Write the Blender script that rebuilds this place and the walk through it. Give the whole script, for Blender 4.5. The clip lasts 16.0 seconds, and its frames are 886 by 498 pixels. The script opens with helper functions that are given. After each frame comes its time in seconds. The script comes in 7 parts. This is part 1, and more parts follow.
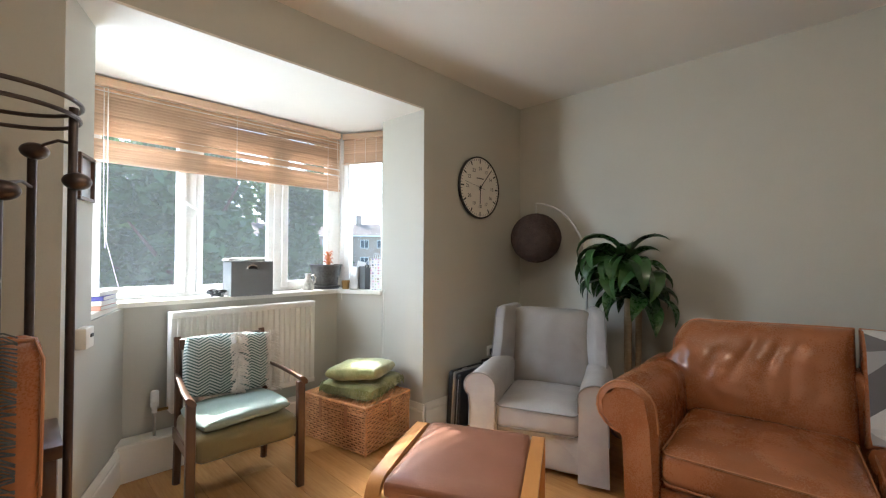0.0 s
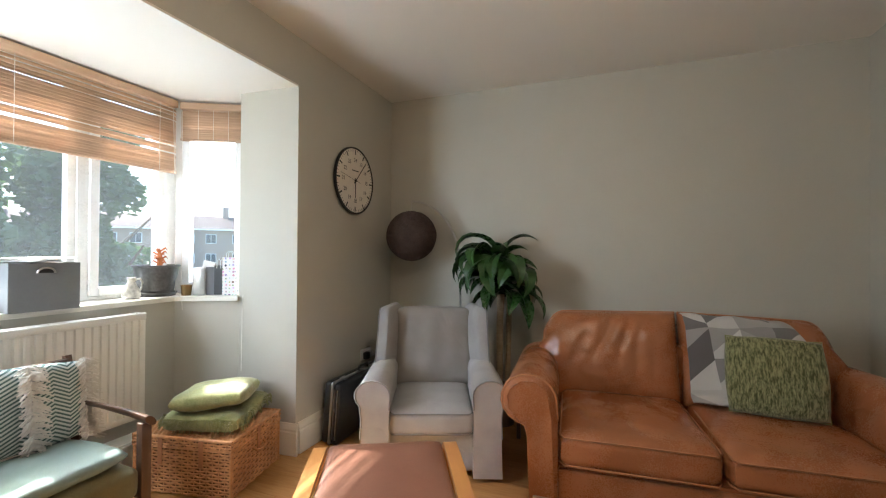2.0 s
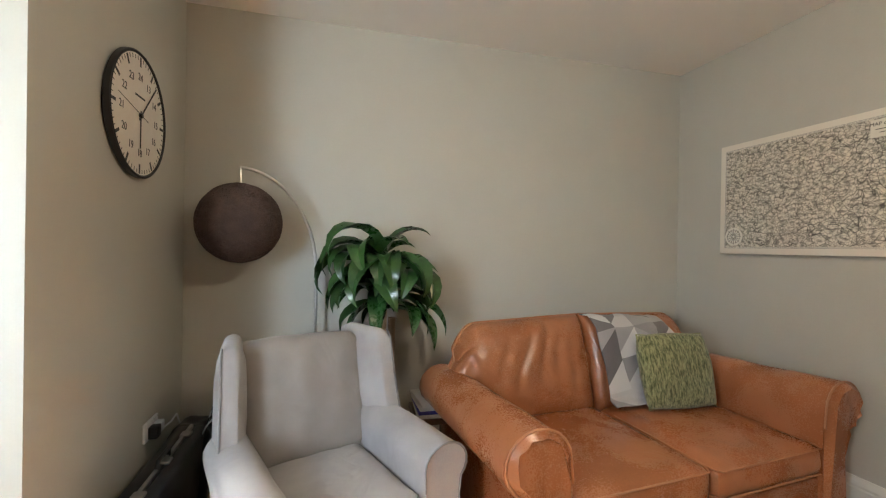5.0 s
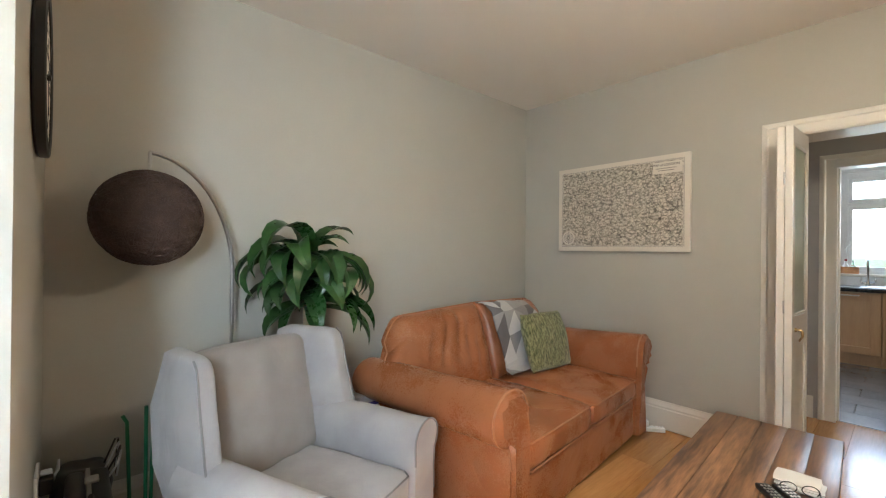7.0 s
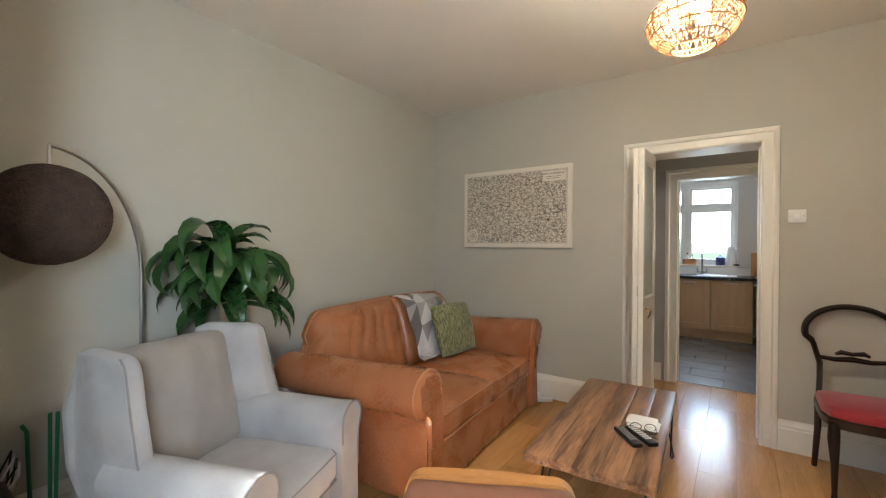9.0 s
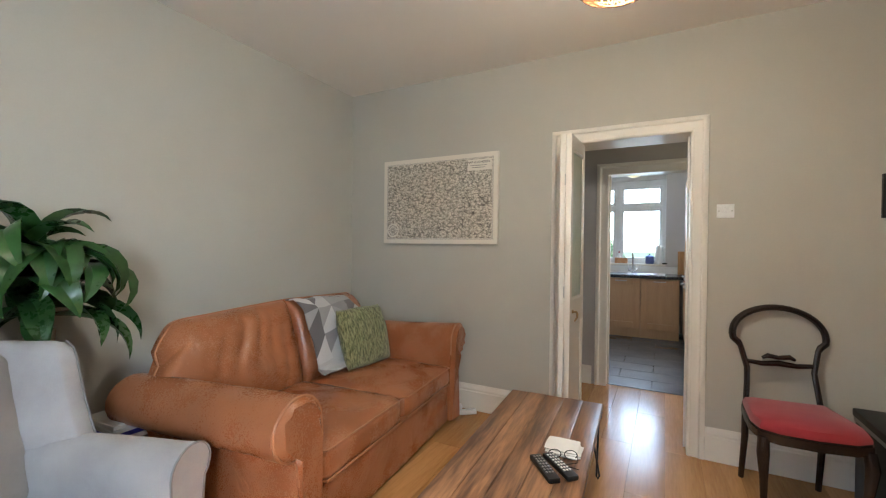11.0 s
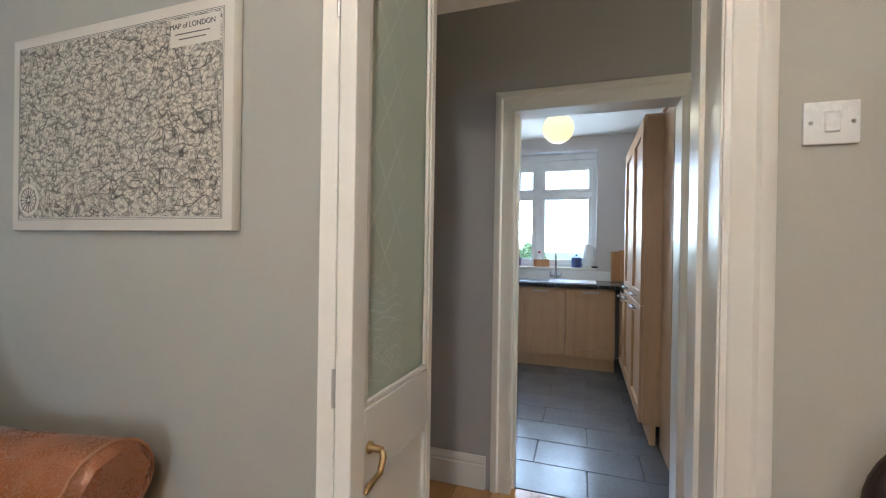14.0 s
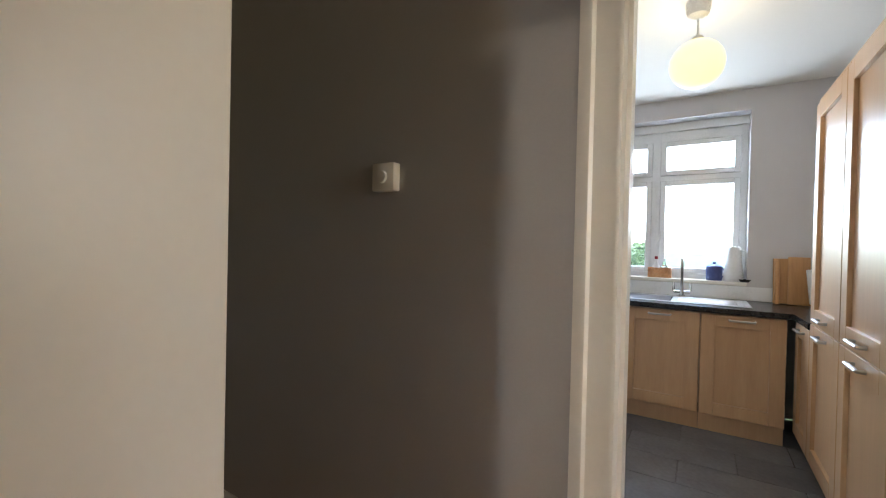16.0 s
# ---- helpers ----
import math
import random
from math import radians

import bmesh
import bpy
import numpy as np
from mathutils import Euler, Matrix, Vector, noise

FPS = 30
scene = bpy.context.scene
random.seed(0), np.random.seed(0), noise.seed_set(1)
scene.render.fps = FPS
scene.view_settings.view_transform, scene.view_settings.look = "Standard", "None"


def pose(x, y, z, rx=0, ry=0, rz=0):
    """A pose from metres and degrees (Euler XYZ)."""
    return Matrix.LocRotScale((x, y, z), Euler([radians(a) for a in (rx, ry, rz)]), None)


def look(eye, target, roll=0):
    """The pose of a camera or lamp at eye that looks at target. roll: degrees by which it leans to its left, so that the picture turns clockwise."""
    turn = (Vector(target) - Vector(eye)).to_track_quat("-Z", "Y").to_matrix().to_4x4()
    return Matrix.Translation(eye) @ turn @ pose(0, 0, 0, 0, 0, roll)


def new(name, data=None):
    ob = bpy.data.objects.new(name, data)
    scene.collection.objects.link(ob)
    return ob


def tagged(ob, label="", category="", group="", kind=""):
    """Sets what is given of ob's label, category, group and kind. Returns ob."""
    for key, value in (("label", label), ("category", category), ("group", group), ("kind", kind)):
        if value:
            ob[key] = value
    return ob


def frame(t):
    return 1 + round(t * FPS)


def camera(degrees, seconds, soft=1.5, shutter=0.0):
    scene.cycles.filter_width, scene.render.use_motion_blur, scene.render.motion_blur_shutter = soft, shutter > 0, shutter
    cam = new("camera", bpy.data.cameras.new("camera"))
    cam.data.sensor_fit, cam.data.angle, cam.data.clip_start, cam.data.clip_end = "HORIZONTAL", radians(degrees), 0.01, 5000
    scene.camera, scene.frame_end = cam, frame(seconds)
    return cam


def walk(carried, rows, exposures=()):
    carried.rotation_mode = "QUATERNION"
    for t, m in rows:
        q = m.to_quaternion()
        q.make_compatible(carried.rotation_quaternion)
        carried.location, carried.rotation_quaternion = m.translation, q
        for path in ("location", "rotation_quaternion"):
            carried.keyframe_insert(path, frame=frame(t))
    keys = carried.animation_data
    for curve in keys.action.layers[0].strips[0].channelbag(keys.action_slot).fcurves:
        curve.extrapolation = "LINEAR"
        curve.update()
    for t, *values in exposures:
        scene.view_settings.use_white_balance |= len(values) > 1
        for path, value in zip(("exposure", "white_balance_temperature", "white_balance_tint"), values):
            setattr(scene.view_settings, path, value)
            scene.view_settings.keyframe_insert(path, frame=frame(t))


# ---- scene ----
cam = camera(93.7, 16.0, 1.2)
PATH = [
    (0, (0.267, 0.163, 1.273), (1.693, 1.565, 1.301), 0.3),
    (0.5, (0.165, 0.21, 1.281), (1.749, 1.431, 1.307), 0.3),
    (1, (0.122, 0.276, 1.292), (1.821, 1.332, 1.309), 0.3),
    (1.5, (0.137, 0.38, 1.302), (1.925, 1.276, 1.31), 0.3),
    (2, (0.199, 0.561, 1.286), (2.063, 1.286, 1.301), 0.4),
    (2.5, (0.27, 0.754, 1.283), (2.197, 1.289, 1.302), 0.4),
    (3, (0.373, 0.971, 1.278), (2.348, 1.284, 1.303), 0.4),
    (3.5, (0.538, 1.151, 1.305), (2.537, 1.21, 1.32), 0.4),
    (4, (0.768, 1.289, 1.288), (2.758, 1.093, 1.31), 0.4),
    (4.2, (0.847, 1.332, 1.308), (2.827, 1.053, 1.32), 0.6),
    (6.3, (1.047, 2.087, 1.29), (2.748, 1.036, 1.304), 0.4),
    (6.5, (1.147, 2.157, 1.287), (2.764, 0.981, 1.303), 0.4),
    (7, (1.087, 2.277, 1.291), (2.581, 0.946, 1.296), 0.6),
    (7.5, (1.022, 2.375, 1.29), (2.397, 0.923, 1.293), 0.5),
    (8, (0.99, 2.447, 1.296), (2.267, 0.908, 1.29), 0.5),
    (8.2, (0.998, 2.445, 1.299), (2.242, 0.879, 1.289), 0.5),
    (8.5, (0.993, 2.489, 1.298), (2.198, 0.893, 1.288), 0.6),
    (10.8, (0.977, 2.131, 1.286), (1.951, 0.384, 1.27), 0.2),
    (11, (0.993, 2.017, 1.276), (1.934, 0.252, 1.263), 0.7),
    (11.5, (0.996, 1.75, 1.276), (1.862, -0.053, 1.264), 0.7),
    (12, (1.031, 1.458, 1.257), (1.819, -0.38, 1.248), 0.8),
    (12.5, (1.072, 1.128, 1.245), (1.789, -0.739, 1.237), 0.9),
    (13, (1.08, 0.757, 1.25), (1.763, -1.122, 1.243), 0.8),
    (13.5, (1.105, 0.4, 1.248), (1.755, -1.491, 1.238), 0.8),
    (14, (1.121, 0.03, 1.256), (1.76, -1.865, 1.249), 0.9),
    (14.5, (1.109, -0.296, 1.266), (1.769, -2.184, 1.255), 1.0),
    (15, (1.13, -0.571, 1.252), (1.868, -2.43, 1.248), 0.8),
    (15.2, (1.155, -0.675, 1.275), (1.943, -2.513, 1.258), 0.7),
    (15.5, (1.201, -0.818, 1.283), (2.069, -2.62, 1.272), 1.1),
    (16, (1.287, -1.03, 1.292), (2.345, -2.727, 1.27), 1.3),
]
EXPOSURES = [(0, 2.70, 5750, 6), (2.5, 2.82, 5900, 6), (4, 3.18, 5950, 6), (6.5, 3.33, 5800, 5), (8.5, 3.18, 5900, 5), (11, 3.26, 5550, 5), (12.5, 3.36, 5400, 5), (13.5, 3.36, 5300, 5), (14.5, 3.44, 5200, 6), (15, 3.57, 5500, 7), (16, 3.57, 5800, 8)]
walk(cam, [(t, look(eye, target, roll)) for t, eye, target, roll in PATH], EXPOSURES)
SUN, SUN_UP, SUN_TURN, SKY = 3.2, 41.0, -4.0, 0.10
BAY_LIGHT, PENDANT_LIGHT, GLOBE_LIGHT, KITCHEN_LIGHT, KITCHEN_OUT = 3.9, 8.8, 0.5, 3.8, -5.45
HALL_LIGHT = 1.7

# ---------------------------------------------------------------- light
world = bpy.data.worlds.new("sky")
scene.world = world
world.use_nodes = True
wn = world.node_tree.nodes
sky = wn.new("ShaderNodeTexSky")
sky.sky_type = "NISHITA"
sky.sun_disc = False
sky.sun_elevation = radians(SUN_UP)
sky.sun_rotation = radians(SUN_TURN)
world.node_tree.links.new(sky.outputs[0], wn["Background"].inputs[0])
wn["Background"].inputs[1].default_value = SKY


def lamp(name, kind, m, power, colour, **more):
    data = bpy.data.lights.new(name, kind)
    data.energy, data.color = power, colour
    ob = new(name, data)
    ob.matrix_world = m
    if kind == "AREA":
        data.shape, data.size, data.size_y = "RECTANGLE", more["w"], more["h"]
    if kind == "SUN":
        data.angle = radians(more["angle"])
    if kind == "POINT":
        data.shadow_soft_size = more["r"]
    return ob


sun_way = Vector((math.sin(radians(SUN_TURN)) * math.cos(radians(SUN_UP)), math.cos(radians(SUN_TURN)) * math.cos(radians(SUN_UP)), math.sin(radians(SUN_UP))))
lamp("sun", "SUN", look(sun_way * 30, (0, 0, 0)), SUN, (1.0, 0.93, 0.82), angle=0.6)
# the sky's light in the openings of the bay's side lights and of the kitchen window
lamp("bay_side_sky_light", "AREA", look((0.30, 3.18, 1.52), (2.4, 1.2, 0.7)), BAY_LIGHT, (0.90, 0.95, 1.0), w=0.5, h=0.95)
lamp("bay_east_sky_light", "AREA", look((2.47, 3.28, 1.98), (1.0, 2.5, 1.2)), BAY_LIGHT * 0.35, (0.90, 0.95, 1.0), w=0.4, h=0.6)
lamp("kitchen_sky_light", "AREA", look((1.64, KITCHEN_OUT, 1.88), (1.64, 0, 1.5)), KITCHEN_LIGHT, (0.88, 0.94, 1.0), w=1.2, h=0.85)
# added warm fill lamp in an unseen, assumed opening at the hall's end
lamp("hall_fill_light", "AREA", look((-1.42, -1.64, 1.75), (2.0, -1.64, 1.3)), HALL_LIGHT, (1.0, 0.74, 0.46), w=0.6, h=1.0)
# the bulbs of the two lamps that are lit
lamp("pendant_bulb", "POINT", pose(1.13, 0.62, 2.19), PENDANT_LIGHT, (1.0, 0.80, 0.58), r=0.06)
lamp("kitchen_bulb", "POINT", pose(1.335, -3.60, 2.275), GLOBE_LIGHT, (1.0, 0.8, 0.5), r=0.05)

# ---------------------------------------------------------------- materials


def material(name, colour, rough=0.5, metal=0.0, dark=None, scale=8.0, grain=60.0, bump=0.1, stretch=(1, 1, 1), spec=0.5, amount=0.5, sheen=0.0, coord="Object", vary=0.0, rough_vary=0.06, wrinkle=0.0, wrinkle_scale=7.0):
    """A surface with large and fine variation of colour, gloss and relief."""
    m = bpy.data.materials.new(name)
    m.use_nodes = True
    nt, n = m.node_tree, m.node_tree.nodes
    b = n["Principled BSDF"]
    b.inputs["Metallic"].default_value = metal
    b.inputs["Specular IOR Level"].default_value = spec
    if sheen:
        b.inputs["Sheen Weight"].default_value = sheen
    tc, mp = n.new("ShaderNodeTexCoord"), n.new("ShaderNodeMapping")
    mp.inputs["Scale"].default_value = stretch
    nt.links.new(tc.outputs[coord], mp.inputs[0])
    big, fine = n.new("ShaderNodeTexNoise"), n.new("ShaderNodeTexNoise")
    big.inputs["Scale"].default_value, big.inputs["Detail"].default_value = scale, 4
    fine.inputs["Scale"].default_value, fine.inputs["Detail"].default_value = grain, 5
    for t in (big, fine):
        nt.links.new(mp.outputs[0], t.inputs["Vector"])
    mean = n.new("ShaderNodeMath")
    mean.operation = "MULTIPLY_ADD"
    mean.inputs[1].default_value = 0.6
    half = n.new("ShaderNodeMath")
    half.operation = "MULTIPLY"
    half.inputs[1].default_value = 0.4
    nt.links.new(fine.outputs["Fac"], half.inputs[0])
    nt.links.new(big.outputs["Fac"], mean.inputs[0])
    nt.links.new(half.outputs[0], mean.inputs[2])
    ramp = n.new("ShaderNodeValToRGB")
    ramp.color_ramp.elements[0].position, ramp.color_ramp.elements[1].position = 0.5 - 0.25 / max(amount, 0.01) * 0.5, 0.5 + 0.25 / max(amount, 0.01) * 0.5
    d = dark or tuple(c * 0.8 for c in colour)
    ramp.color_ramp.elements[0].color, ramp.color_ramp.elements[1].color = (*d, 1), (*colour, 1)
    nt.links.new(mean.outputs[0], ramp.inputs[0])
    out = ramp.outputs[0]
    if vary:
        info, hue = n.new("ShaderNodeObjectInfo"), n.new("ShaderNodeHueSaturation")
        mr = n.new("ShaderNodeMapRange")
        mr.inputs["To Min"].default_value, mr.inputs["To Max"].default_value = 1 - vary, 1 + vary
        nt.links.new(info.outputs["Random"], mr.inputs["Value"])
        nt.links.new(mr.outputs[0], hue.inputs["Value"])
        nt.links.new(out, hue.inputs["Color"])
        out = hue.outputs[0]
    nt.links.new(out, b.inputs["Base Color"])
    rr = n.new("ShaderNodeMapRange")
    rr.inputs["To Min"].default_value, rr.inputs["To Max"].default_value = max(rough - rough_vary, 0.02), min(rough + rough_vary, 1)
    nt.links.new(mean.outputs[0], rr.inputs["Value"])
    nt.links.new(rr.outputs[0], b.inputs["Roughness"])
    if bump:
        bp = n.new("ShaderNodeBump")
        bp.inputs["Strength"].default_value, bp.inputs["Distance"].default_value = bump, 0.004
        nt.links.new(fine.outputs["Fac"], bp.inputs["Height"])
        nt.links.new(bp.outputs[0], b.inputs["Normal"])
        if wrinkle:
            wr, rg, wb = n.new("ShaderNodeTexNoise"), n.new("ShaderNodeValToRGB"), n.new("ShaderNodeBump")
            wr.inputs["Scale"].default_value, wr.inputs["Detail"].default_value, wr.inputs["Distortion"].default_value = wrinkle_scale, 2, 0.8
            rg.color_ramp.elements[0].position, rg.color_ramp.elements[1].position = 0.40, 0.60
            rg.color_ramp.elements[0].color = rg.color_ramp.elements[1].color = (1, 1, 1, 1)
            rg.color_ramp.elements.new(0.5).color = (0, 0, 0, 1)
            nt.links.new(tc.outputs[coord], wr.inputs["Vector"])
            nt.links.new(wr.outputs["Fac"], rg.inputs[0])
            wb.inputs["Strength"].default_value, wb.inputs["Distance"].default_value = wrinkle, 0.012
            nt.links.new(rg.outputs[0], wb.inputs["Height"])
            nt.links.new(bp.outputs[0], wb.inputs["Normal"])
            nt.links.new(wb.outputs[0], b.inputs["Normal"])
    return m


def glow(name, colour, strength, base=(0.8, 0.8, 0.8)):
    m = bpy.data.materials.new(name)
    m.use_nodes = True
    b = m.node_tree.nodes["Principled BSDF"]
    b.inputs["Base Color"].default_value = (*base, 1)
    b.inputs["Emission Color"].default_value = (*colour, 1)
    b.inputs["Emission Strength"].default_value = strength
    b.inputs["Roughness"].default_value = 0.4
    return m


def glass(name, rough=0.0, colour=(1, 1, 1), through_share=1.0):
    m = bpy.data.materials.new(name)
    m.use_nodes = True
    nt, n = m.node_tree, m.node_tree.nodes
    b = n["Principled BSDF"]
    b.inputs["Base Color"].default_value = (*colour, 1)
    b.inputs["Transmission Weight"].default_value = through_share
    b.inputs["Roughness"].default_value = rough
    b.inputs["IOR"].default_value = 1.1 if rough < 0.01 else 1.3
    return m


WALL = material("greige_wall_paint", (0.492, 0.475, 0.417), 0.62, dark=(0.452, 0.437, 0.382), scale=2.2, grain=140, bump=0.06)
HALLWALL = material("taupe_hall_paint", (0.435, 0.42, 0.41), 0.45, dark=(0.40, 0.386, 0.377), scale=2.0, grain=140, bump=0.06)
KWALL = material("pale_kitchen_paint", (0.62, 0.60, 0.60), 0.6, dark=(0.58, 0.56, 0.56), scale=2.0, grain=140, bump=0.05)
CEIL = material("ceiling_paint", (0.80, 0.77, 0.72), 0.75, dark=(0.76, 0.73, 0.68), scale=1.6, grain=120, bump=0.05)
WHITE = material("white_gloss_paint", (0.80, 0.77, 0.70), 0.32, dark=(0.75, 0.72, 0.65), scale=5, grain=90, bump=0.04)
UPVC = material("white_plastic", (0.82, 0.83, 0.83), 0.28, dark=(0.78, 0.79, 0.79), scale=6, grain=80, bump=0.02)
PLANK = material("oak_plank", (0.56, 0.31, 0.115), 0.17, dark=(0.38, 0.19, 0.065), scale=1.6, grain=9, bump=0.03, stretch=(9, 0.8, 9), amount=0.75, vary=0.16)
SUB = material("dark_subfloor", (0.10, 0.06, 0.03), 0.8)
SLATE = material("grey_floor_tile", (0.175, 0.18, 0.195), 0.24, dark=(0.105, 0.11, 0.12), scale=4, grain=40, bump=0.06, vary=0.08)
GROUT = material("tile_grout", (0.10, 0.10, 0.108), 0.8)
LEATHER = material("tan_leather", (0.41, 0.158, 0.064), 0.28, dark=(0.26, 0.096, 0.037), scale=3.5, grain=170, bump=0.06, amount=0.38, wrinkle=0.10, wrinkle_scale=4.5, rough_vary=0.12)
# paler than the leather: the highlights along the edges are put into its colour
SEAM = material("highlit_tan_leather", (0.46, 0.20, 0.09), 0.4, scale=20, grain=150)
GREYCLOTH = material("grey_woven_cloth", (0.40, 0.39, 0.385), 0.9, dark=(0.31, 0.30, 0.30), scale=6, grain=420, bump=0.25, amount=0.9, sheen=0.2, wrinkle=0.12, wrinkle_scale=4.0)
# same weave as the grey cloth, in a darker and warmer tone
GREYBACK = material("taupe_tone_woven_cloth", (0.30, 0.275, 0.255), 0.9, dark=(0.235, 0.215, 0.20), scale=6, grain=420, bump=0.25, amount=0.9, sheen=0.2, wrinkle=0.12, wrinkle_scale=4.0)
GREYSEAM = material("grey_piping", (0.25, 0.245, 0.245), 0.9, scale=20, grain=300)
DARKWOOD = material("dark_stained_wood", (0.11, 0.052, 0.028), 0.35, dark=(0.06, 0.028, 0.015), scale=6, grain=30, bump=0.06, stretch=(1, 1, 0.2))
BIRCH = material("honey_birch_veneer", (0.55, 0.27, 0.085), 0.38, dark=(0.44, 0.2, 0.06), scale=5, grain=40, bump=0.03, stretch=(1, 0.2, 1))
BROWNLEATHER = material("brown_leather_pad", (0.27, 0.125, 0.08), 0.42, dark=(0.21, 0.092, 0.058), scale=5, grain=200, bump=0.12, amount=0.7)
BLACK = material("black_plastic", (0.012, 0.012, 0.013), 0.4, scale=8, grain=150, bump=0.05)
STEEL = material("brushed_steel", (0.55, 0.54, 0.52), 0.3, 1.0, scale=10, grain=120, bump=0.02)
SINKSHADE = material("sink_hollow_shade", (0.06, 0.05, 0.045), 0.45, 0.6, scale=12, grain=100)
CABWOOD = material("beech_cabinet_veneer", (0.56, 0.36, 0.195), 0.33, dark=(0.47, 0.29, 0.15), scale=3, grain=14, bump=0.02, stretch=(6, 6, 0.6), amount=0.6)
WORKTOP = material("black_worktop", (0.018, 0.018, 0.02), 0.25, dark=(0.008, 0.008, 0.009), scale=40, grain=200)
BLINDWOOD = material("bamboo_blind", (0.58, 0.40, 0.27), 0.5, dark=(0.44, 0.285, 0.18), scale=3, grain=30, bump=0.06, stretch=(0.4, 6, 6), amount=0.7, vary=0.12)
PANE = glass("window_glass")
# a film of dust on the panes catches the sun
pn = PANE.node_tree.nodes
dust, film, spots, share = pn.new("ShaderNodeBsdfTranslucent"), pn.new("ShaderNodeMixShader"), pn.new("ShaderNodeTexNoise"), pn.new("ShaderNodeMapRange")
dust.inputs[0].default_value = (0.80, 0.88, 0.95, 1)
spots.inputs["Scale"].default_value, spots.inputs["Detail"].default_value = 3.0, 6
share.inputs["To Min"].default_value, share.inputs["To Max"].default_value = 0.008, 0.035
PANE.node_tree.links.new(spots.outputs["Fac"], share.inputs["Value"])
PANE.node_tree.links.new(share.outputs[0], film.inputs[0])
PANE.node_tree.links.new(pn["Principled BSDF"].outputs[0], film.inputs[1])
PANE.node_tree.links.new(dust.outputs[0], film.inputs[2])
PANE.node_tree.links.new(film.outputs[0], pn["Material Output"].inputs[0])


# ---------------------------------------------------------------- mesh helpers


def to_mesh(bm, name, mat, smooth=True):
    me = bpy.data.meshes.new(name)
    bm.normal_update()
    bm.to_mesh(me)
    bm.free()
    me.materials.append(mat)
    if smooth:
        me.polygons.foreach_set("use_smooth", [True] * len(me.polygons))
        me.set_sharp_from_angle(angle=radians(38))
    return me


def part(name, bm, mat, parent, label="", smooth=True):
    ob = new(name, to_mesh(bm, name, mat, smooth))
    ob.parent = parent
    if label:
        ob["label"] = label
    return ob


def setting(name, bm, mat, label, category, smooth=False):
    return tagged(new(name, to_mesh(bm, name, mat, smooth)), label, category, "", "structure")


def thing(name, m, label, category, group=""):
    ob = new(name)
    ob.empty_display_size = 0.1
    ob.matrix_world = m
    return tagged(ob, label, category, group)


def box(bm, x0, x1, y0, y1, z0, z1, r=0.0, seg=2, m=None):
    made = bmesh.ops.create_cube(bm, size=1.0)["verts"]
    for v in made:
        v.co = Vector((x0 + (v.co.x + 0.5) * (x1 - x0), y0 + (v.co.y + 0.5) * (y1 - y0), z0 + (v.co.z + 0.5) * (z1 - z0)))
    if m is not None:
        bmesh.ops.transform(bm, matrix=m, verts=made)
    if r:
        edges = list({e for v in made for e in v.link_edges})
        bmesh.ops.bevel(bm, geom=edges, offset=r, segments=seg, affect="EDGES", profile=0.5)
    return bm


def Box(*a, **k):
    return box(bmesh.new(), *a, **k)


def prism(bm, points, z0, z1, m=None):
    """A polygon of the plan (counter-clockwise) raised from z0 to z1."""
    low = [bm.verts.new((x, y, z0)) for x, y in points]
    top = [bm.verts.new((x, y, z1)) for x, y in points]
    k = len(points)
    bm.faces.new(low[::-1])
    bm.faces.new(top)
    for i in range(k):
        bm.faces.new((low[i], low[(i + 1) % k], top[(i + 1) % k], top[i]))
    if m is not None:
        bmesh.ops.transform(bm, matrix=m, verts=low + top)
    return bm


def Prism(*a, **k):
    return prism(bmesh.new(), *a, **k)


def tube(bm, pts, r, n=8, closed=False, flat=1.0):
    """A round bar along points; r is one radius or one for each point."""
    pts = [Vector(p) for p in pts]
    k = len(pts)
    rs = r if isinstance(r, (list, tuple)) else [r] * k
    up, rings = None, []
    for i, p in enumerate(pts):
        a, b = pts[(i - 1) % k if closed else max(i - 1, 0)], pts[(i + 1) % k if closed else min(i + 1, k - 1)]
        d = (b - a).normalized()
        if up is None:
            up = d.orthogonal().normalized()
        up = (up - d * up.dot(d)).normalized()
        side = d.cross(up)
        rings.append([bm.verts.new(p + rs[i] * (math.cos(t) * up + flat * math.sin(t) * side)) for t in (2 * math.pi * j / n for j in range(n))])
    for i in range(k if closed else k - 1):
        a, b = rings[i], rings[(i + 1) % k]
        if closed and i == k - 1:
            off = min(range(n), key=lambda o: (a[0].co - b[o].co).length)
            b = b[off:] + b[:off]
        for j in range(n):
            bm.faces.new((a[j], a[(j + 1) % n], b[(j + 1) % n], b[j]))
    if not closed:
        bm.faces.new(rings[0][::-1])
        bm.faces.new(rings[-1])
    return bm


def Tube(*a, **k):
    return tube(bmesh.new(), *a, **k)


def lathe(bm, profile, n=32, centre=(0, 0, 0)):
    """Radii and heights turned round the z axis; a radius of 0 closes an end."""
    c, rings = Vector(centre), []
    for r, z in profile:
        if r < 1e-6:
            rings.append([bm.verts.new(c + Vector((0, 0, z)))])
        else:
            rings.append([bm.verts.new(c + Vector((r * math.cos(2 * math.pi * j / n), r * math.sin(2 * math.pi * j / n), z))) for j in range(n)])
    for a, b in zip(rings, rings[1:]):
        for j in range(n):
            q = (j + 1) % n
            if len(a) == 1 and len(b) > 1:
                bm.faces.new((a[0], b[q], b[j]))
            elif len(b) == 1 and len(a) > 1:
                bm.faces.new((a[j], a[q], b[0]))
            elif len(a) > 1:
                bm.faces.new((a[j], a[q], b[q], b[j]))
    bmesh.ops.recalc_face_normals(bm, faces=bm.faces)
    return bm


